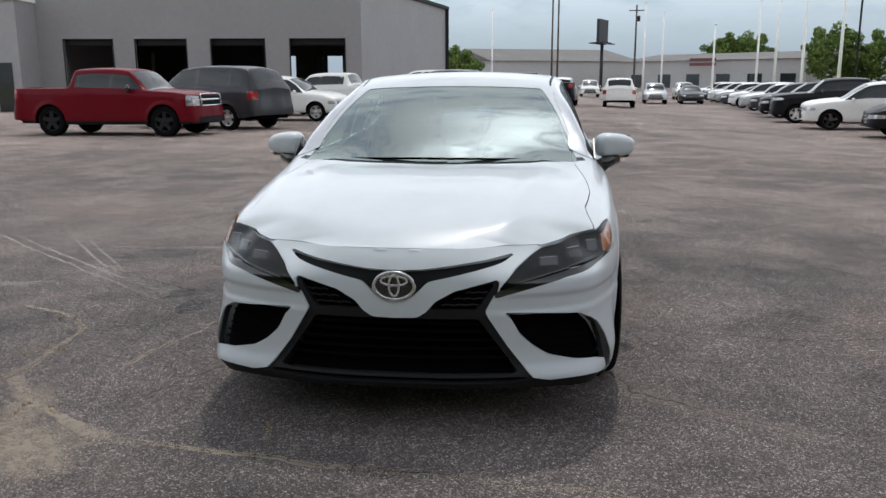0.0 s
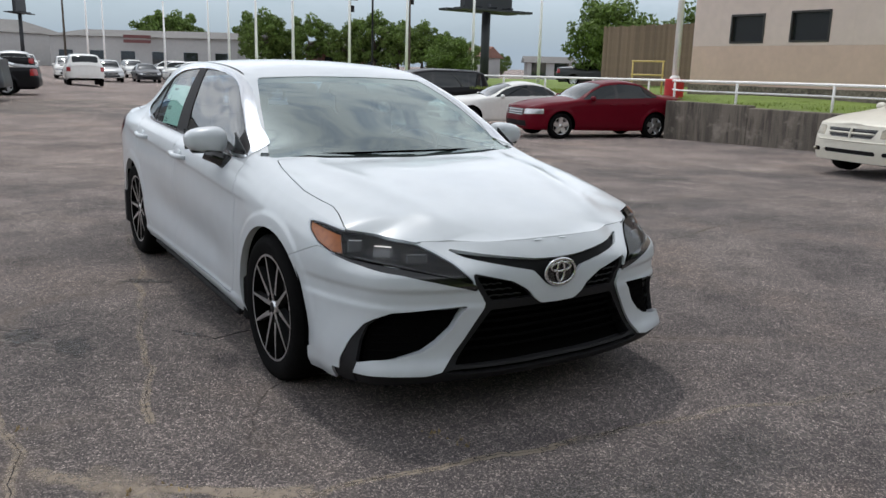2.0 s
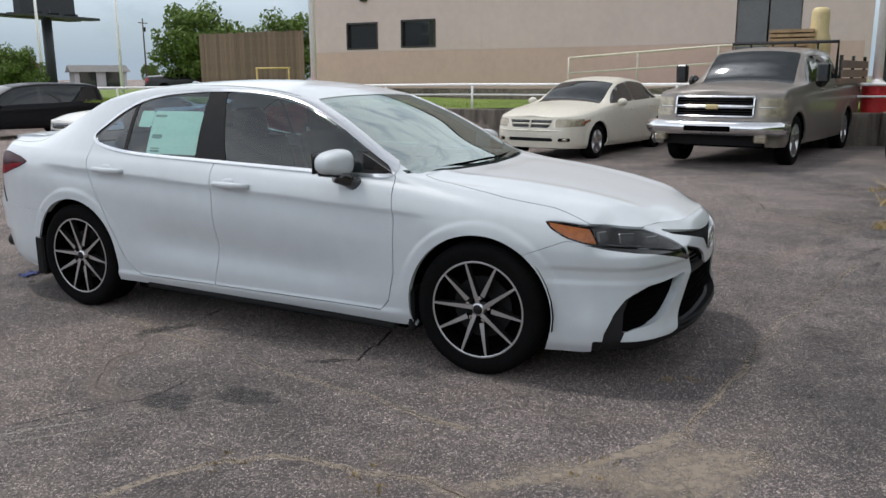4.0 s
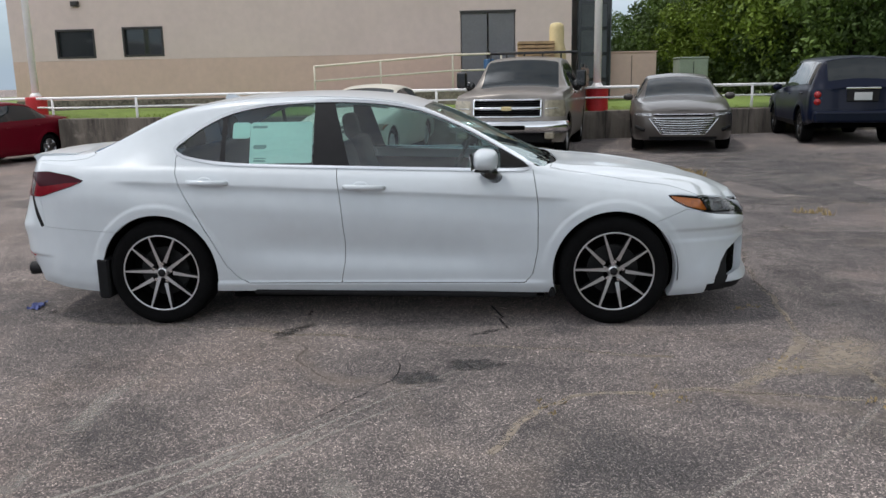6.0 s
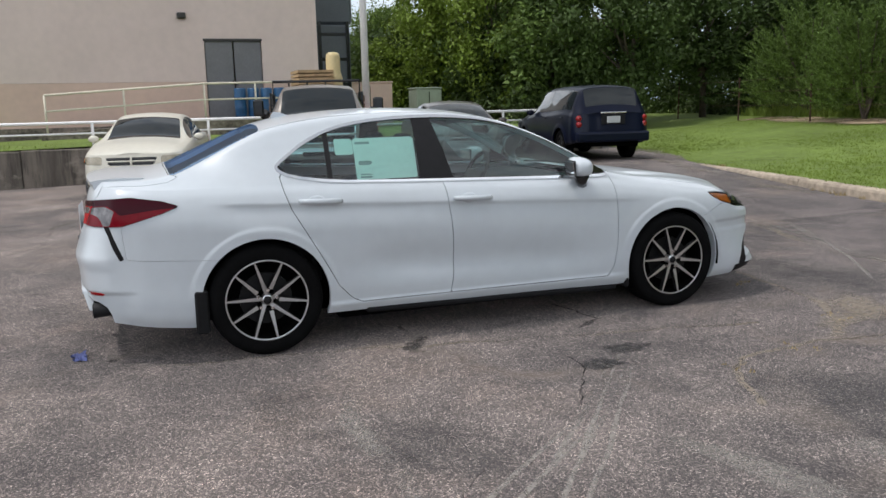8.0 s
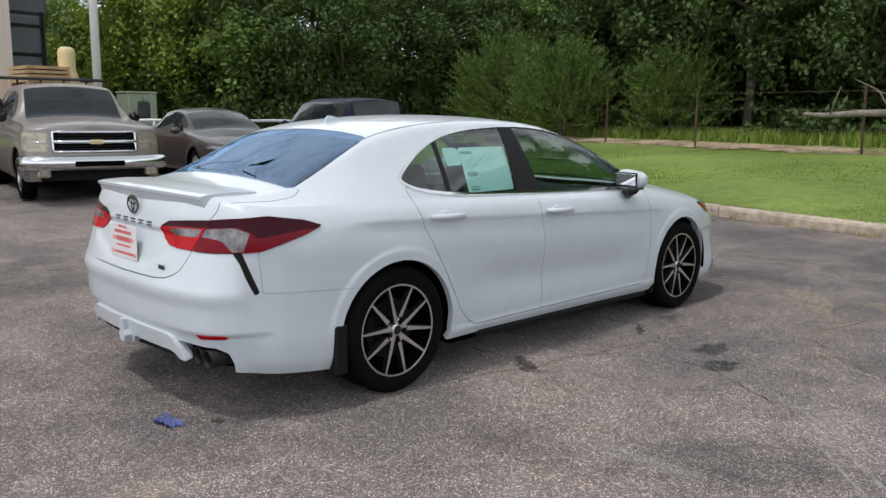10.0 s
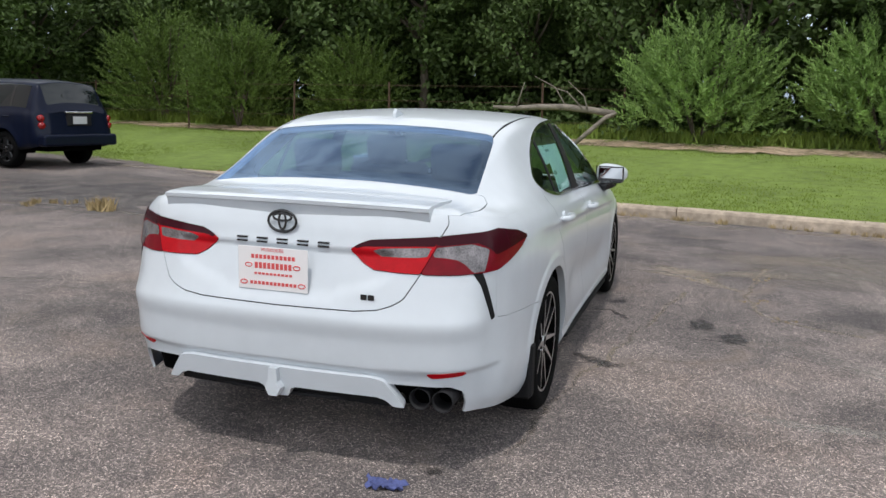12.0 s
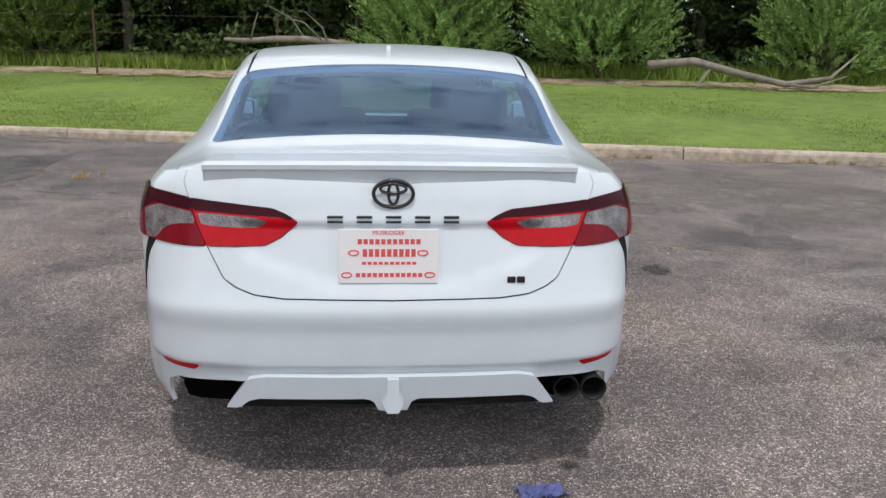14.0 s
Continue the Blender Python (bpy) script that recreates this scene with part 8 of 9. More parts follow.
def make_utilities():
    for x, y, w, d, h, lb in ((21.0, -6.9, 0.9, 0.9, 1.25, "green-grey utility cabinet on the grass"), (22.6, -5.2, 1.5, 1.6, 1.5, "beige steel cooling unit beside the warehouse")):
        shell = SIDING_TAN if w > 1 else GREENBOX
        c = empty("utility_cabinet", pose(x, y, 0.78), lb, "cabinet")
        part("case", box_bm(-w / 2, w / 2, -d / 2, d / 2, 0.0, h, 0.03), shell, c)
        part("lid", box_bm(-w / 2 - 0.02, w / 2 + 0.02, -d / 2 - 0.02, d / 2 + 0.02, h, h + 0.05, 0.015), shell, c)
        part("door_seam", box_bm(-w / 2 - 0.004, -w / 2, -0.01, 0.01, 0.1, h - 0.1), BLACK, c)
    d = empty("dust_collector", pose(22.5, -3.9, 0.75), "tall grey steel plant and ducts beside the warehouse", "machine")
    PLANT = mat("blue_grey_plant_steel", (0.085, 0.098, 0.112), 0.5, noise_scale=2, noise_amount=0.15)
    part("frame_tower", box_bm(-1.2, 1.2, -0.55, 0.55, 0, 3.4, 0.05), PLANT, d)
    for z in (0.7, 1.5, 2.3, 3.1):
        part("panel_gap", box_bm(-1.215, -1.19, -0.50, 0.50, z - 0.05, z + 0.05), BLACK, d)
    for y in (-0.5, 0.42):
        part("frame_post", box_bm(-1.26, -1.20, y, y + 0.10, 0, 3.5), BLACK, d)
    part("duct", tube_bm([(0.6, 0.0, 3.4), (0.6, 0.0, 5.0), (0.6, 0.9, 5.6)], 0.35, 12), PLANT, d, smooth=True)
    part("hopper", box_bm(-1.0, 0.2, -0.7, 0.7, 3.42, 5.2, 0.1), PLANT, d)


make_utilities()

# ---- cracks, seams and tracks in the asphalt ----
def mark_mat(name, color, scale, lo, hi, rough=0.9, most=1.0):
    """A thin broken layer: it shows where its grain and the strip's wear let it."""
    m = bpy.data.materials.new(name)
    m.use_nodes = True
    nt = m.node_tree
    b = nt.nodes["Principled BSDF"]
    b.inputs["Base Color"].default_value, b.inputs["Roughness"].default_value = (*color, 1), rough
    tc, nz, at_, ml, mr = (nt.nodes.new(k) for k in ("ShaderNodeTexCoord", "ShaderNodeTexNoise", "ShaderNodeAttribute", "ShaderNodeMath", "ShaderNodeMapRange"))
    nz.inputs["Scale"].default_value, nz.inputs["Detail"].default_value, nz.inputs["Roughness"].default_value = scale, 8, 0.7
    at_.attribute_name = "wear"
    ml.operation = "MULTIPLY"
    mr.inputs["From Min"].default_value, mr.inputs["From Max"].default_value = lo, hi
    mr.inputs["To Max"].default_value = most
    nt.links.new(tc.outputs["Object"], nz.inputs["Vector"])
    nt.links.new(nz.outputs["Fac"], ml.inputs[0])
    nt.links.new(at_.outputs["Fac"], ml.inputs[1])
    nt.links.new(ml.outputs[0], mr.inputs["Value"])
    nt.links.new(mr.outputs["Result"], b.inputs["Alpha"])
    return m


SANDM = mark_mat("blown_sand", (0.33, 0.275, 0.22), 19, 0.32, 0.66, most=0.68)
DIRTM = mark_mat("bare_dirt", (0.46, 0.35, 0.24), 7, 0.20, 0.56)
TRACKM = mark_mat("pale_tyre_track", (0.36, 0.33, 0.30), 24, 0.28, 0.62, most=0.80)
CRACKM = mark_mat("open_crack", (0.014, 0.013, 0.013), 5, 0.26, 0.40)


def wander(points, step, amp, seed):
    out = []
    for (ax, ay), (bx, by) in zip(points, points[1:]):
        n = max(2, int(math.hypot(bx - ax, by - ay) / step))
        for k in range(n):
            t = k / n
            x, y = ax + (bx - ax) * t, ay + (by - ay) * t
            out.append((x + amp * noise.noise((x * 3.1, y * 3.1, seed)) + amp * 0.5 * noise.noise((x * 13, y * 13, seed + 3)), y + amp * noise.noise((x * 3.1, y * 3.1, seed + 9)) + amp * 0.5 * noise.noise((x * 13, y * 13, seed + 6))))
    out.append(points[-1])
    return out


def strip(name, pts, width, m, z, label, wear=1.0, seed=0.0, vary=0.6):
    """A flat strip along a line, worn away towards its edges."""
    verts, faces, ws = [], [], []
    for i, (x, y) in enumerate(pts):
        a, b = pts[max(i - 1, 0)], pts[min(i + 1, len(pts) - 1)]
        dx, dy = b[0] - a[0], b[1] - a[1]
        l = math.hypot(dx, dy) or 1
        w = width * (1 + vary * noise.noise((x * 2.3, y * 2.3, seed + 20)))
        g = float(ground_h(x, y)) + z
        for s, e in ((-1, 0.0), (-0.4, 1.0), (0.4, 1.0), (1, 0.0)):
            verts.append((x - dy / l * w * s / 2, y + dx / l * w * s / 2, g))
            ws.append(e * wear * (0.75 + 0.5 * noise.noise((x * 1.1, y * 1.1, seed + 40))) * (0.0 if i in (0, len(pts) - 1) else 1.0))
    for i in range(len(pts) - 1):
        for k in range(3):
            faces.append((i * 4 + k, i * 4 + k + 1, i * 4 + 5 + k, i * 4 + 4 + k))
    o = put(name, verts, faces, m)
    at_ = o.data.attributes.new("wear", "FLOAT", "POINT")
    at_.data.foreach_set("value", np.asarray(ws, np.float32))
    return tagged(o, label, "mark", kind="structure")


def crack(points, seed, sand=0.10, width=0.009, wear=1.0):
    pts = wander(points, 0.05, 0.05, seed)
    if sand:
        strip("sand_seam", pts, sand * 0.7, SANDM, 0.0015, "pale sand lying along a crack in the asphalt", wear, seed)
    if width:
        strip("crack", pts, width * 0.75, CRACKM, 0.0028, "thin open crack in the asphalt", 1.0, seed + 5, 0.9)


# the seam along the car, the seam before its nose, and the weedy one between
crack([(-0.75, 2.6), (-0.84, 1.9), (-0.90, 1.3), (-1.02, 0.6), (-1.14, 0.08), (-1.23, -0.4), (-1.32, -0.95), (-1.38, -1.25), (-1.47, -1.7)], 1, 0.09, 0.004, 1.2)
crack([(2.6, -3.1), (1.45, -2.88), (0.98, -2.80), (0.47, -2.66), (-0.14, -2.62), (-0.6, -2.56), (-1.05, -2.49), (-1.3, -2.55), (-1.5, -2.6), (-2.05, -2.63), (-2.6, -2.75)], 3, 0.10, 0.007, 1.3)
crack([(-2.7, -0.70), (-2.15, -0.95), (-2.03, -1.1), (-1.96, -1.4), (-1.93, -1.75), (-2.0, -2.1), (-2.08, -2.6), (-2.2, -3.2)], 2, 0.13, 0.007, 1.5)
crack([(-1.08, -2.50), (-1.35, -2.38), (-1.62, -2.20), (-1.93, -1.85)], 9, 0.18, 0.0, 1.4)
crack([(-1.16, -2.87), (-1.45, -2.62), (-1.48, -2.4)], 7, 0.14, 0.0, 1.1)
crack([(1.03, -0.77), (1.5, -0.84), (1.9, -0.93), (2.4, -0.87), (3.6, -1.2), (4.8, -1.5)], 5, 0.06, 0.010)
crack([(1.0, -1.17), (1.7, -0.59), (2.1, -0.3), (2.7, -0.17), (4.0, 0.2), (5.4, 0.4)], 4, 0.07, 0.008, 1.1)
# open dark cracks
crack([(-2.6, 0.22), (-2.4, 0.12), (-2.18, 0.01), (-1.97, -0.12), (-1.78, -0.19), (-1.54, -0.19), (-1.40, -0.28)], 44, 0.0, 0.024)
crack([(-1.12, 0.52), (-0.98, 0.49), (-0.86, 0.48), (-0.55, 0.50)], 11, 0.0, 0.050)
crack([(-1.05, -0.80), (-0.85, -0.78), (-0.67, -0.78), (-0.4, -0.70)], 12, 0.0, 0.045)
crack([(-3.3, 1.2), (-2.9, 0.9), (-2.75, 0.75)], 10, 0.0, 0.008)
# farther over the lot
crack([(3.0, 4.0), (4.4, 3.2), (6.2, 3.3), (8.0, 2.6), (9.6, 2.9)], 13, 0.12, 0.012)
crack([(1.5, 6.0), (3.5, 5.6), (5.2, 6.4), (7.6, 6.1)], 14, 0.06, 0.012)
crack([(-4.2, 6.0), (-3.0, 8.2), (-0.8, 9.0), (1.6, 8.6), (3.8, 9.6)], 15, 0.10, 0.014)
crack([(-5.5, 3.0), (-4.0, 2.4), (-2.8, 2.9), (-1.4, 3.4), (0.6, 3.1)], 16, 0.06, 0.006)
crack([(2.2, -3.6), (3.2, -3.55), (4.8, -3.4), (6.5, -3.5), (8.6, -3.2)], 17, 0.24, 0.0, 1.2)
crack([(3.0, -5.4), (3.6, -4.4), (4.1, -3.4), (5.0, -2.2), (6.6, -1.6)], 21, 0.10, 0.008, 1.2)
crack([(-3.2, -3.4), (-1.6, -4.2), (0.2, -4.0), (2.0, -4.6), (4.0, -5.0)], 18, 0.22, 0.0, 1.1)
crack([(5.6, 1.7), (7.2, 1.4), (6.9, 0.1), (7.3, -0.9), (8.8, -1.2)], 19, 0.12, 0.010, 1.1)
# worn pale tracks of turning tyres
for k, line in enumerate(([(-1.62, -0.62), (-2.25, -0.13), (-2.88, 0.36), (-3.5, 0.85), (-4.4, 1.6)], [(-1.97, -0.29), (-2.57, 0.25), (-3.02, 0.80), (-3.7, 1.6)], [(-1.75, -0.47), (-2.4, 0.06), (-2.95, 0.55)])):
    for off in (-0.035, 0.035):
        strip("tyre_track", wander([(x + off, y + off) for x, y in line], 0.15, 0.012, 30 + k), 0.045, TRACKM, 0.0012 + 0.0002 * k, "pale dusty tyre track across the asphalt", 1.2 - 0.2 * (k == 2), 30 + k, 0.3)
for k, off in enumerate((0.0, 0.16, 1.3, 1.46)):
    strip("tyre_track", wander([(5.5 + off, -7.1 + off * 0.3), (1.8 + off * 0.7, -5.0), (0.07 + off * 0.6, -4.0 - off * 0.3), (-1.42, -2.95 - off * 0.6), (-2.54 - off * 0.3, -1.95 - off * 0.8), (-3.6 - off * 0.6, -0.9 - off)], 0.2, 0.02, 40 + k), 0.06, TRACKM, 0.0011 + 0.0001 * k, "pale dusty tyre track across the asphalt", 1.0, 40 + k, 0.4)
for k, (line, wd) in enumerate((([(-2.6, 1.11), (-2.06, 1.13), (-1.5, 1.02), (-1.05, 0.97)], 0.20), ([(-3.2, 1.15), (-2.7, 1.12), (-2.08, 1.26)], 0.22), ([(-3.6, -0.35), (-3.1, -0.2), (-2.7, -0.02)], 0.30), ([(-2.9, 2.2), (-2.2, 1.75), (-1.6, 1.45)], 0.25), ([(-2.2, 3.2), (-1.5, 3.0), (-0.8, 3.3), (0.2, 3.2)], 0.30), ([(-4.2, -1.4), (-3.6, -0.9), (-3.0, -0.75)], 0.25))):
    strip("worn_streak", wander(line, 0.12, 0.05, 50 + k), wd, TRACKM, 0.0009 + 0.0001 * (k % 3), "pale worn streak in the asphalt", 0.85, 50 + k, 0.6)
# bare dirt where the lawn meets the wood
for k in range(2):
    o = strip("dirt_edge", wander([(x, kerb_y(x) - 7.6 - 0.35 * k) for x in np.arange(-20, 18.1, 1.0)], 0.2, 0.25, 90 + k), 1.6, DIRTM, 0.0, "bare sandy dirt along the back of the lawn", 1.1, 90 + k, 0.9)
    for v in o.data.vertices:
        v.co.z = float(lawn_h(v.co.x, v.co.y)) + 0.025 + 0.004 * k
# sand washed along the kerb
for k in range(3):
    strip("sand_drift", wander([(x, kerb_y(x) + 0.30 + 0.16 * k) for x in np.arange(-14, 12.1, 1.0)], 0.12, 0.08, 70 + k), 0.55, SANDM, 0.001 + 0.0004 * k, "sand and grit washed along the kerb", 1.15 - 0.2 * k, 70 + k, 0.8)


PATCHM = mark_mat("dark_sealed_asphalt", (0.085, 0.084, 0.086), 3.0, 0.30, 0.85, most=0.8)
DUSTM = mark_mat("pale_dust_film", (0.205, 0.180, 0.158), 2.2, 0.30, 0.95)


def ground_patch(name, cx, cy, rx, ry, turn, m, z, label, wear, seed):
    """An uneven flat patch that thins out towards its edge."""
    verts, faces, ws = [(cx, cy, float(ground_h(cx, cy)) + z)], [], [wear]
    n, rings = 40, 6
    for k in range(1, rings + 1):
        for i in range(n):
            a = 2 * math.pi * i / n
            r = k / rings * (1 + 0.35 * noise.noise((math.cos(a) * 1.7, math.sin(a) * 1.7, seed)))
            px, py = math.cos(a) * rx * r, math.sin(a) * ry * r
            x, y = cx + px * math.cos(turn) - py * math.sin(turn), cy + px * math.sin(turn) + py * math.cos(turn)
            verts.append((x, y, float(ground_h(x, y)) + z))
            ws.append(wear * max(0.0, 1 - (k / rings) ** 3))
    for i in range(n):
        faces.append((0, 1 + i, 1 + (i + 1) % n))
        for k in range(rings - 1):
            a, b = 1 + k * n, 1 + (k + 1) * n
            faces.append((a + i, b + i, b + (i + 1) % n, a + (i + 1) % n))
    o = put(name, verts, faces, m)
    at_ = o.data.attributes.new("wear", "FLOAT", "POINT")
    at_.data.foreach_set("value", np.asarray(ws, np.float32))
    return tagged(o, label, "mark", kind="structure")


ground_patch("dark_patch", 5.5, -4.6, 6.5, 2.6, -0.12, PATCHM, 0.0005, "darker sealed patch of asphalt", 1.15, 3.0)
ground_patch("dark_patch", -2.45, 0.95, 0.75, 0.42, 0.9, PATCHM, 0.0007, "darker worn patch of asphalt", 0.9, 5.0)
ground_patch("dark_patch", -2.65, -1.1, 1.0, 0.5, 0.4, PATCHM, 0.0007, "darker worn patch of asphalt", 0.85, 6.0)
ground_patch("dark_patch", -1.75, 1.45, 0.5, 0.3, 0.2, PATCHM, 0.0006, "darker worn patch of asphalt", 0.85, 7.0)
ground_patch("dark_patch", -0.2, -3.1, 1.5, 0.45, 0.05, PATCHM, 0.0006, "darker worn patch of asphalt", 0.95, 9.0)
ground_patch("dark_patch", -4.4, -0.2, 1.8, 0.8, 1.2, PATCHM, 0.0005, "darker worn patch of asphalt", 0.7, 10.0)
ground_patch("dust_patch", -3.6, -3.6, 2.4, 1.5, 0.4, DUSTM, 0.0006, "pale dusty film on the asphalt", 1.35, 11.0)
ground_patch("dust_patch", -4.3, -2.6, 1.2, 0.8, 0.9, DUSTM, 0.0008, "pale dusty film on the asphalt", 1.4, 12.0)
ground_patch("dust_patch", 6.0, 9.0, 6.0, 3.0, 0.2, DUSTM, 0.0006, "pale dusty film on the asphalt", 1.0, 13.0)
ground_patch("dust_patch", -6.0, 9.0, 5.0, 3.5, 0.6, DUSTM, 0.0006, "pale dusty film on the asphalt", 1.0, 17.0)
ground_patch("dust_patch", -2.0, 22.0, 16.0, 7.0, 0.05, DUSTM, 0.0006, "pale dusty film on the asphalt", 1.1, 18.0)
ground_patch("dust_patch", 3.2, 1.6, 2.2, 1.4, 0.9, DUSTM, 0.0004, "pale dusty film on the asphalt", 0.8, 19.0)
ground_patch("sand_patch", -1.42, -2.60, 0.55, 0.26, 2.4, SANDM, 0.0018, "pale sand lying where the cracks meet", 1.2, 23.0)
ground_patch("sand_patch", -1.62, -2.25, 0.40, 0.16, 1.9, SANDM, 0.0016, "pale sand lying where the cracks meet", 1.1, 25.0)
ground_patch("sand_patch", -2.05, -2.75, 0.5, 0.22, 0.3, SANDM, 0.0020, "pale sand lying where the cracks meet", 1.1, 26.0)
ground_patch("sand_patch", -2.3, -3.65, 1.3, 0.45, 0.1, SANDM, 0.0014, "pale sand film on the asphalt", 0.95, 27.0)

small = [(-0.45, -2.36), (-2.13, -1.0), (-2.0, -1.6), (-1.55, -2.3), (-2.05, -2.5)]


def make_tufts():
    rng = random.Random(14)
    spots = []
    for x, y, r, n in ((4.4, -3.35, 0.07, 8), (6.9, -3.55, 0.18, 10), (3.2, -4.2, 0.10, 5), (7.4, -9.0 + 0.6, 0.1, 4)):
        for k in range(n):
            spots.append((x + rng.gauss(0, r), y + rng.gauss(0, r), float(ground_h(x, y)), 0.025))
    for k in range(90):
        x = rng.uniform(-12, 12)
        spots.append((x, kerb_y(x) + rng.uniform(0.02, 0.12), 0.0, 0.03))
    grass_blades("dry_weeds", spots, 14, 0.07, DRY, 15, "tufts of dry yellow weeds in cracks and along the kerb")
    low = [(x + rng.gauss(0, 0.06), y + rng.gauss(0, 0.06), 0.0, 0.015) for x, y in small for k in range(4)]
    grass_blades("crack_weeds", low, 6, 0.014, DRY, 17, "tiny dry weeds in the cracks")
    tall = [(5.9 + rng.gauss(0, 0.10), -3.55 + rng.gauss(0, 0.10), float(ground_h(5.9, -3.5)), 0.05) for k in range(9)]
    grass_blades("dry_grass_tuft", tall, 18, 0.17, DRY, 16, "tall tuft of dry yellow grass in the asphalt")


make_tufts()

# marks and litter on the asphalt
STAIN = mark_mat("oil_stain", (0.045, 0.044, 0.045), 26, 0.20, 0.75, 0.7)


def stain(x, y, rx, ry, seed, ang=0.0, z=0.0032):
    """A dark spot that fades out at its rim."""
    n = 36
    verts, ws = [(x, y, z)], [1.0]
    for e, w in ((0.55, 1.0), (1.0, 0.0)):
        for k in range(n):
            t = 2 * math.pi * k / n
            r = e * (1 + 0.45 * noise.noise((math.cos(t) * 1.7 + seed, math.sin(t) * 1.7, 0.3)) + 0.2 * noise.noise((math.cos(t) * 5 + seed, math.sin(t) * 5, 1.3)))
            px, py = math.cos(t) * rx * 1.25 * r, math.sin(t) * ry * 1.25 * r
            verts.append((x + px * math.cos(ang) - py * math.sin(ang), y + px * math.sin(ang) + py * math.cos(ang), z))
            ws.append(w)
    faces = [(0, 1 + k, 1 + (k + 1) % n) for k in range(n)] + [(1 + k, 1 + n + k, 1 + n + (k + 1) % n, 1 + (k + 1) % n) for k in range(n)]
    o = put("oil_stain", verts, faces, STAIN)
    o.data.attributes.new("wear", "FLOAT", "POINT").data.foreach_set("value", np.asarray(ws, np.float32))
    tagged(o, "dark oil stain soaked into the asphalt", "stain", kind="structure")


stain(-1.60, -0.62, 0.10, 0.17, 1)
stain(-1.80, -0.32, 0.10, 0.15, 2)
stain(-1.0, 0.50, 0.07, 0.20, 3, ang=0.9)
stain(-1.03, -0.68, 0.03, 0.12, 8, ang=0.6)
stain(-0.60, 2.26, 0.045, 0.035, 4)


def make_rag():
    """A crumpled blue cloth."""
    bm = bmesh.new()
    n = 22
    grid = [[None] * n for _ in range(n)]
    for i in range(n):
        for j in range(n):
            a, b = i / (n - 1) - 0.5, j / (n - 1) - 0.5
            r = 1 + 0.5 * noise.noise((a * 5, b * 5, 2.0))
            h = 0.020 + 0.035 * noise.noise((a * 7, b * 7, 5.0)) + 0.015 * noise.noise((a * 19, b * 19, 1.0))
            grid[i][j] = bm.verts.new((a * 0.19 * r, b * 0.11 * r, max(h, 0.003)))
    for i in range(n - 1):
        for j in range(n - 1):
            bm.faces.new((grid[i][j], grid[i + 1][j], grid[i + 1][j + 1], grid[i][j + 1]))
    cloth = mat("blue_cloth", (0.085, 0.105, 0.26), 0.85, noise_scale=20, noise_amount=0.3)
    tagged(part("shop_rag", bm, cloth, None, smooth=True, m=pose(-0.47, 2.45, 0.002, 0, 0, 10) @ Matrix.Diagonal((0.72, 0.72, 0.6, 1))), "crumpled blue shop rag lying on the asphalt", "rag")


make_rag()

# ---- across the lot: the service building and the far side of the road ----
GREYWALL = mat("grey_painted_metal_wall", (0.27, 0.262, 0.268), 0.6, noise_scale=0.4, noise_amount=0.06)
# the same grey one step paler, for the angled side wall and the wing
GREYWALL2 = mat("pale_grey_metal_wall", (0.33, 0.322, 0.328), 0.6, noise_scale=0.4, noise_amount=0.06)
# near-black: the shade inside the open bays is put into walls and ceiling
SHOP_SHADE = mat("shop_interior_shade", (0.05, 0.05, 0.05), 0.8, noise_scale=1, noise_amount=0.3)
F_EYE, F_DIR, F_RIGHT = Vector((0.56, -5.263, 0)), Vector((-0.122, 0.9925, 0)), Vector((0.9925, 0.122, 0))


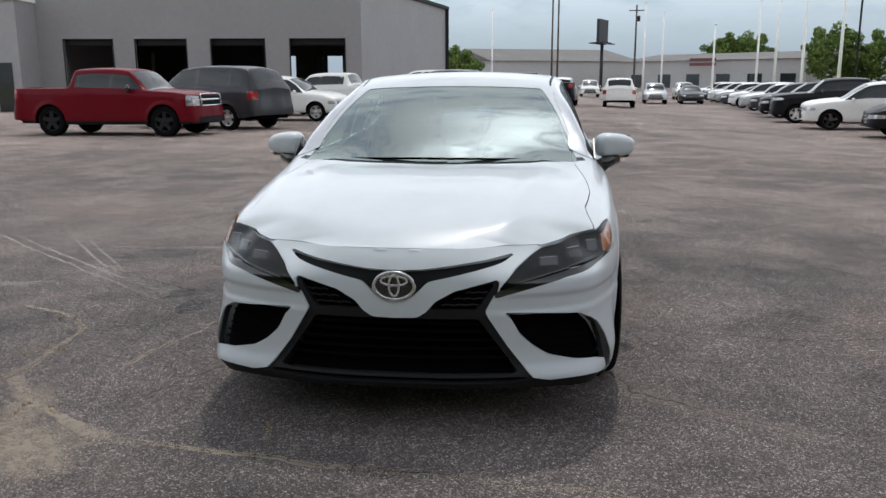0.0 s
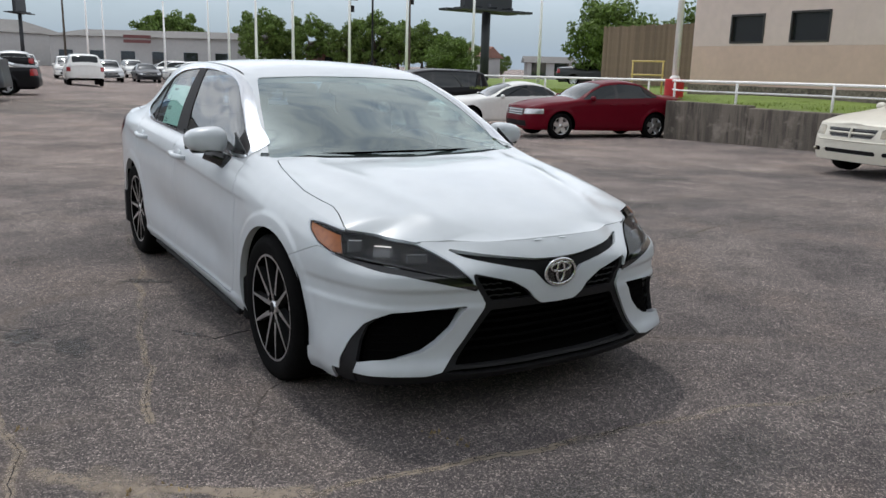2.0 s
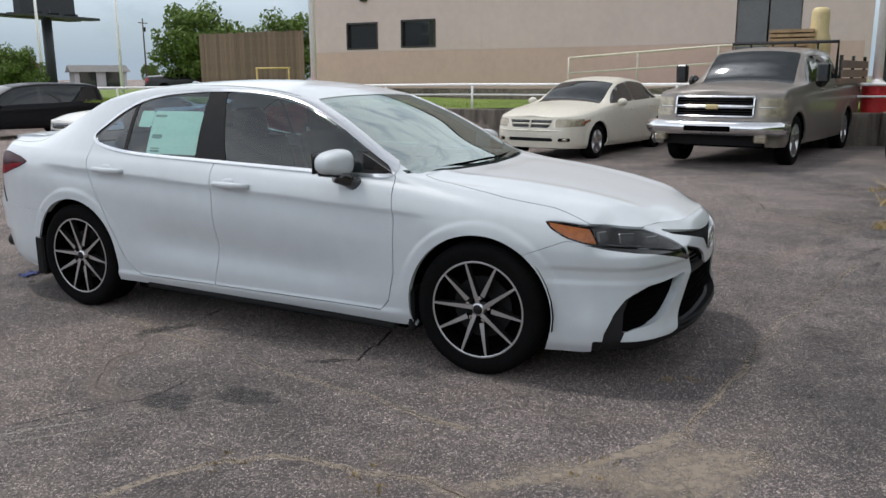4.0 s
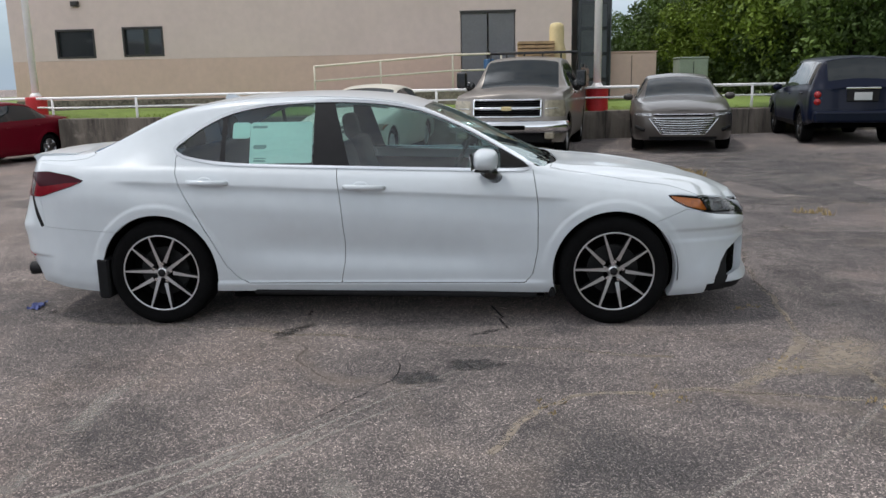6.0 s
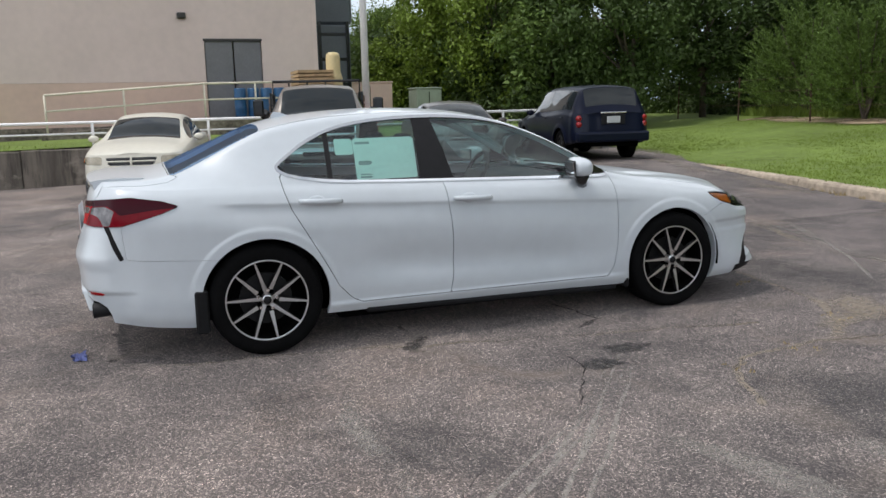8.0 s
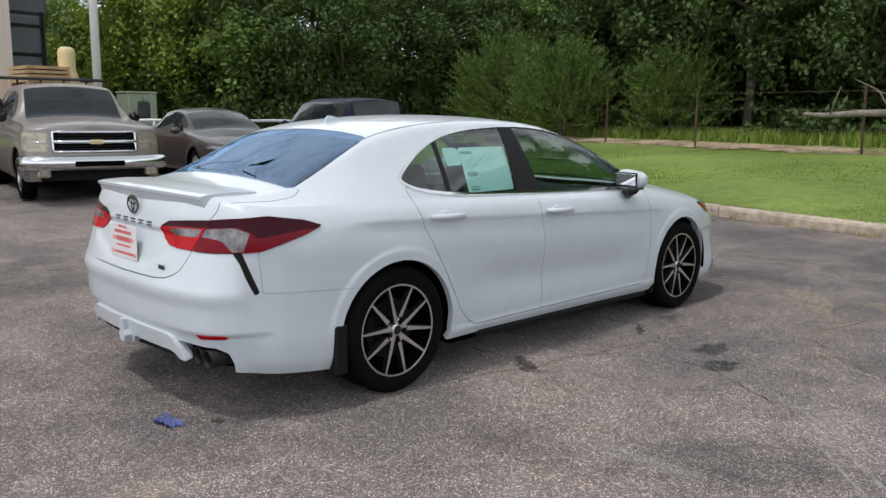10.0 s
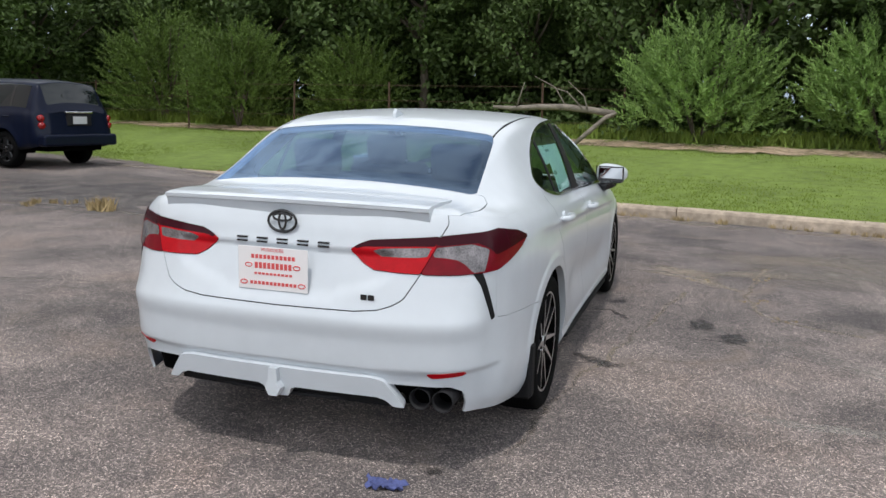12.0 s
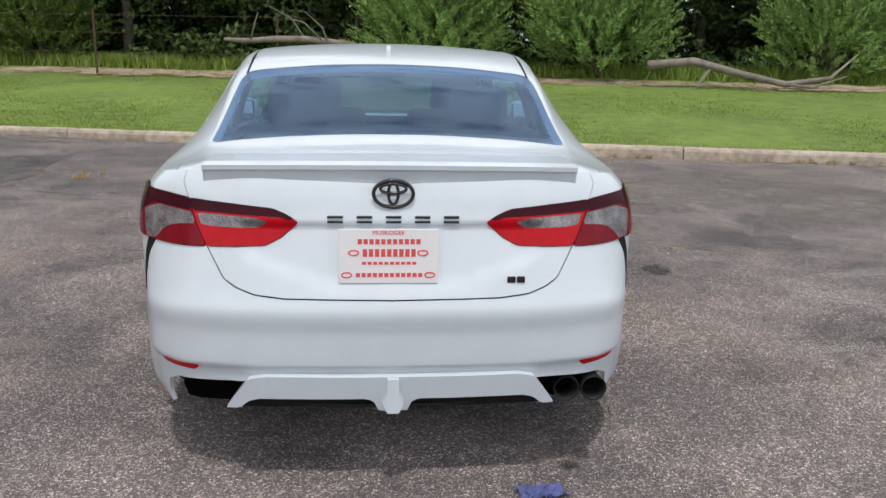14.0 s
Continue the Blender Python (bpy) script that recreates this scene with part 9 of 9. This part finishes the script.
def make_service_building():
    """Local x to the right along the front, y into the building."""
    o = F_EYE + F_DIR * 43
    base = Matrix(((F_RIGHT.x, F_DIR.x, 0, o.x), (F_RIGHT.y, F_DIR.y, 0, o.y), (0, 0, 1, 0), (0, 0, 0, 1)))
    hold = empty("service_building", base, "grey metal service building with open bay doors", "building")
    bays = [(-19.6, -17.0), (-15.9, -13.2), (-12.0, -9.15), (-7.9, -5.0)]
    top, zb = 6.3, 3.63
    edges = [-20.9] + [v for b in bays for v in b] + [-4.18]
    for a, b in zip(edges[::2], edges[1::2]):
        part("wall_pier", box_bm(a, b, 0, 0.25, 0, zb), GREYWALL, hold)
    part("wall_upper", box_bm(-20.9, -4.18, 0, 0.25, zb, top), GREYWALL, hold)
    for x0, x1 in bays:
        for xx in (x0 - 0.0, x1 - 0.06):
            part("bay_jamb", box_bm(xx, xx + 0.06, -0.03, 0.0, 0, zb), GREYP, hold)
        part("rolled_door", box_bm(x0, x1, 0.3, 0.6, zb - 0.35, zb + 0.2, 0.05), GREYP, hold, "rolled-up bay door")
    # angled side wall
    n = 12
    d = Vector((0.24 + 4.18, 15, 0))
    bm = bmesh.new()
    v = [bm.verts.new(p) for p in ((-4.18, 0.0, 0), (0.24, 15, 0), (0.24, 15, top), (-4.18, 0.0, top), (-4.43, 0.1, 0), (0.0, 15.1, 0), (0.0, 15.1, top), (-4.43, 0.1, top))]
    for f in ((0, 1, 2, 3), (5, 4, 7, 6), (3, 2, 6, 7), (1, 5, 6, 2), (0, 3, 7, 4)):
        bm.faces.new([v[i] for i in f])
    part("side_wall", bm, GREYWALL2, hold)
    part("corner_post", box_bm(0.1, 0.45, 14.9, 15.2, 0, top + 0.1), GREYP, hold)
    part("roof", prism_bm([(-22.4, -0.1), (-4.1, -0.1), (0.5, 15.2), (-22.4, 15.2)], 0.2, m=Matrix.Translation((0, 0, top))), GREYP, hold)
    # rear wall with daylight openings
    backs = [(-12.2, -10.2), (-8.0, -6.9), (-5.3, -4.4)]
    e = [-22.2] + [v for b in backs for v in b] + [-0.3]
    for a, b in zip(e[::2], e[1::2]):
        part("rear_pier", box_bm(a, b, 14.7, 14.95, 0, 3.2), SHOP_SHADE, hold)
    part("rear_upper", box_bm(-22.2, -0.3, 14.7, 14.95, 3.2, top), SHOP_SHADE, hold)
    part("left_wall", box_bm(-22.2, -21.95, 0.25, 14.7, 0, top), SHOP_SHADE, hold)
    part("shop_ceiling", box_bm(-22.0, -4.2, 0.25, 14.7, 4.4, 4.5), SHOP_SHADE, hold)
    for x in (-18.5, -11.0, -7.2):
        part("lift_post", box_bm(x - 0.12, x + 0.12, 6, 6.3, 0, 3.2), BLACK, hold)
        part("lift_post", box_bm(x + 1.3, x + 1.5, 6, 6.3, 0, 3.2), BLACK, hold)
    # lower wing, nearer
    w = empty("office_wing", base, "low pale grey wing with a dark doorway", "building")
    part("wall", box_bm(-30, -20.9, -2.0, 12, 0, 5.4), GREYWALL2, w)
    part("eave", box_bm(-30.2, -20.8, -2.15, 12, 5.4, 5.6), WHITEPAINT, w)
    part("doorway", box_bm(-22.1, -21.3, -2.04, -2.0, 0, 2.4), BLACK, w, "dark doorway")


make_service_building()

WHITEWALL = mat("far_white_wall", (0.42, 0.42, 0.42), 0.7, noise_scale=0.2, noise_amount=0.06)
ROOFGREY = mat("far_roof", (0.14, 0.135, 0.13), 0.8, noise_scale=0.2, noise_amount=0.15)
SIGNRED = mat("sign_red", (0.14, 0.05, 0.05), 0.6)
BRICK = mat("far_brick", (0.22, 0.10, 0.075), 0.85, noise_scale=0.4, noise_amount=0.2)


def spot(px_x, depth):
    """A place by its bearing at the walk's start: lateral share and depth."""
    return F_EYE + F_DIR * depth + F_RIGHT * (px_x * depth)


def far_block(name, a, b, depth_m, h, wall, roof, label, ridge=0.0, windows=0):
    """A long low building from a to b."""
    a, b = Vector(a), Vector(b)
    d = (b - a)
    ln = d.length
    d.normalize()
    n = Vector((-d.y, d.x, 0))
    base = Matrix(((d.x, n.x, 0, a.x), (d.y, n.y, 0, a.y), (0, 0, 1, 0), (0, 0, 0, 1)))
    t = empty(name, base, label, "building")
    part("wall", box_bm(0, ln, 0, depth_m, -0.6, h), wall, t)
    bm = bmesh.new()
    v = [bm.verts.new(p) for p in ((-0.6, -0.6, h), (ln + 0.6, -0.6, h), (ln + 0.6, depth_m + 0.6, h), (-0.6, depth_m + 0.6, h), (-0.6, depth_m / 2, h + 0.3 + ridge), (ln + 0.6, depth_m / 2, h + 0.3 + ridge))]
    for f in ((0, 1, 5, 4), (2, 3, 4, 5), (0, 4, 3), (1, 2, 5), (0, 3, 2, 1)):
        bm.faces.new([v[i] for i in f])
    part("roof", bm, roof, t)
    for k in range(windows):
        x = ln * (k + 0.5) / windows
        part("window", box_bm(x - 1.2, x + 1.2, -0.05, 0.0, 0.3, 2.6), WINDARK, t)
    return t


def make_far_side():
    p = spot
    far_block("long_warehouse", p(0.06, 165), p(0.235, 175), 30, 5.6, WHITEWALL, ROOFGREY, "long pale warehouse with a dark roof across the road", 2.6)
    s = far_block("store_building", p(0.22, 150), p(0.44, 128), 26, 4.9, WHITEWALL, ROOFGREY, "long white store with a red sign", 1.2, 6)
    sg = empty("store_sign", pose(0, 0, 0), "red unreadable sign on the store wall", "sign")
    c = p(0.318, 138) + Vector((-0.7, -0.7, 0))
    for k in range(2):
        part("sign_bar", box_bm(-2.1, 2.1, -0.1, 0.1, 3.9 + k * 0.75, 4.4 + k * 0.75), SIGNRED, sg, m=Matrix.Translation((c.x, c.y - 0.4, 0)) @ Matrix.Rotation(-0.35, 4, "Z"))
    far_block("brick_house", p(0.56, 118), p(0.66, 115), 12, 3.4, BRICK, ROOFGREY, "low brick building beyond the road", 1.4, 3)
    far_block("brick_house", p(0.74, 112), p(0.84, 104), 12, 3.2, WHITEWALL, BRICK, "low white building with a red-brown roof", 1.6, 3)
    far_block("shed", p(0.95, 100), p(1.06, 95), 10, 2.6, WHITEWALL, ROOFGREY, "small white shed beyond the field", 0.8, 2)
    # poles
    rng = random.Random(6)
    for k, (lat, dep, h) in enumerate(((0.06, 95, 9.8), (0.243, 78, 8.9), (0.265, 88, 8.8), (0.327, 70, 6.4), (0.38, 66, 8.0), (0.402, 60, 8.6), (0.435, 55, 8.6), (0.48, 48, 8.6), (0.57, 50, 8.8), (0.66, 44, 8.8), (0.78, 40, 8.8), (0.92, 37, 8.8))):
        q = p(lat, dep)
        t = empty("light_pole", pose(q.x, q.y, -0.35), "slim white pole along the lot's edge", "pole", "lot poles")
        part("shaft", tube_bm([(0, 0, 0), (0, 0, h)], [0.11, 0.06], 10), WHITEPAINT, t, smooth=True)
        part("cap", lathe_bm([(0.0001, h + 0.12), (0.09, h + 0.06), (0.09, h - 0.02), (0.0001, h - 0.03)], 10, "z"), WHITEPAINT, t, smooth=True)
    TIMBER = mat("pole_timber", (0.09, 0.075, 0.06), 0.9, noise_scale=3, noise_amount=0.2)
    for lat, dep, h in ((0.132, 140, 21), (0.139, 140, 21), (0.232, 125, 13), (0.60, 95, 11), (0.70, 88, 12), (1.12, 110, 13), (1.22, 120, 12)):
        q = p(lat, dep)
        t = empty("utility_pole", pose(q.x, q.y, -0.4), "dark timber utility pole with cross-arms", "utility pole")
        part("shaft", tube_bm([(0, 0, 0), (0, 0, h)], [0.18, 0.11], 8), TIMBER, t, smooth=True)
        part("cross_arm", box_bm(-1.1, 1.1, -0.06, 0.06, h - 0.9, h - 0.75), TIMBER, t)
        part("transformer", lathe_bm([(0.0001, h - 2.4), (0.22, h - 2.4), (0.22, h - 1.6), (0.0001, h - 1.55)], 10, "z"), GREYP, t, m=Matrix.Translation((0.35, 0, 0)))
    for lat, dep, h, hd in ((0.50, 72, 9.5, 1), (0.62, 62, 10, 1)):
        q = p(lat, dep)
        t = empty("street_lamp", pose(q.x, q.y, -0.4), "dark street lamp with a flat box head", "street lamp")
        part("shaft", tube_bm([(0, 0, 0), (0, 0, h)], 0.09, 8), GREYP, t)
        part("head", box_bm(-1.3, 0.1, -0.2, 0.2, h - 0.05, h + 0.15), GREYP, t)
    # billboards
    DARKSTEEL = mat("dark_painted_steel", (0.022, 0.025, 0.03), 0.6, noise_scale=2, noise_amount=0.1)
    for q, h, w, ph, ang in ((p(0.192, 150), 8.9, 2.6, 3.7, 1.2), (Vector((30.5, 42.5, 0)), 6.0, 2.1, 3.6, 0.10)):
        t = empty("billboard", pose(q.x, q.y, -0.3, 0, 0, math.degrees(ang)), "dark steel billboard seen from behind on one post", "billboard")
        part("post", tube_bm([(0, 0, 0), (0, 0, h)], 0.30, 14), DARKSTEEL, t, smooth=True)
        part("panel", box_bm(-w, w, -0.25, 0.25, h - 0.3, h + ph), DARKSTEEL, t)
        part("catwalk", box_bm(-w - 1.0, w + 1.0, 0.3, 1.3, h - 0.55, h - 0.4), DARKSTEEL, t)
        part("catwalk", box_bm(-w - 1.0, w + 1.0, -1.3, -0.3, h - 0.55, h - 0.4), DARKSTEEL, t)
        for x in (-w * 0.6, 0.0, w * 0.6):
            part("strut", box_bm(x - 0.1, x + 0.1, -1.2, 1.2, h - 0.4, h - 0.25), DARKSTEEL, t)


make_far_side()


def make_far_trees():
    lf = [
        make_tree("tree", 8.0, 4.0, 41, LEAF_MID, 120, 80, 0.24, 0.22, "round green tree beyond the lot", 0.12, group="far trees"),
        make_tree("tree", 9.0, 4.6, 42, LEAF_MID, 120, 85, 0.26, 0.25, "dark green tree beyond the lot", 0.12, group="far trees"),
        make_tree("tree", 6.2, 2.4, 43, LEAF_MID, 150, 70, 0.17, 0.15, "young green street tree beside the fence", 0.22, group="far trees"),
    ]
    used = set()
    rng = random.Random(8)

    def stand(i, q, s):
        m = pose(q[0], q[1], -0.4, 0, 0, rng.uniform(0, 360)) @ Matrix.Diagonal((s, s, s, 1))
        if i not in used:
            used.add(i)
            lf[i].matrix_basis = m
        else:
            copy_thing(lf[i], m).matrix_basis = m

    for lat, dep, i, s in ((0.015, 105, 0, 0.85), (0.03, 110, 1, 0.6), (0.345, 165, 0, 1.5), (0.37, 168, 1, 1.35), (0.40, 172, 0, 1.1), (0.47, 120, 1, 1.15), (0.505, 122, 0, 1.0), (0.54, 118, 1, 1.1), (0.60, 112, 0, 1.05), (0.645, 108, 1, 1.15), (0.685, 104, 0, 1.15), (0.73, 102, 1, 1.0), (0.77, 100, 0, 0.95), (0.81, 98, 1, 0.7), (0.90, 140, 0, 0.7), (1.15, 150, 1, 0.7), (1.35, 160, 0, 0.8), (1.6, 150, 1, 0.8)):
        stand(i, spot(lat, dep), s)
    stand(2, Vector((24.5, 37.5)), 0.60)
    stand(2, Vector((30.5, 30.2)), 0.98)
    stand(2, Vector((36.0, 28.5)), 0.95)
    stand(0, Vector((42.0, 22.0)), 0.8)


make_far_trees()
vehicle("sedan", "sedan", P_GREY, pose(31.0, 31.5, 0.55, 0, 0, 40), 4.7, 1.8, 1.46, "dark grey sedan parked by the board fence")
vehicle("sport_utility", "suv", P_GREY, pose(33.5, 29.0, 0.55, 0, 0, 40), 4.8, 1.9, 1.72, "grey sport utility parked by the board fence")
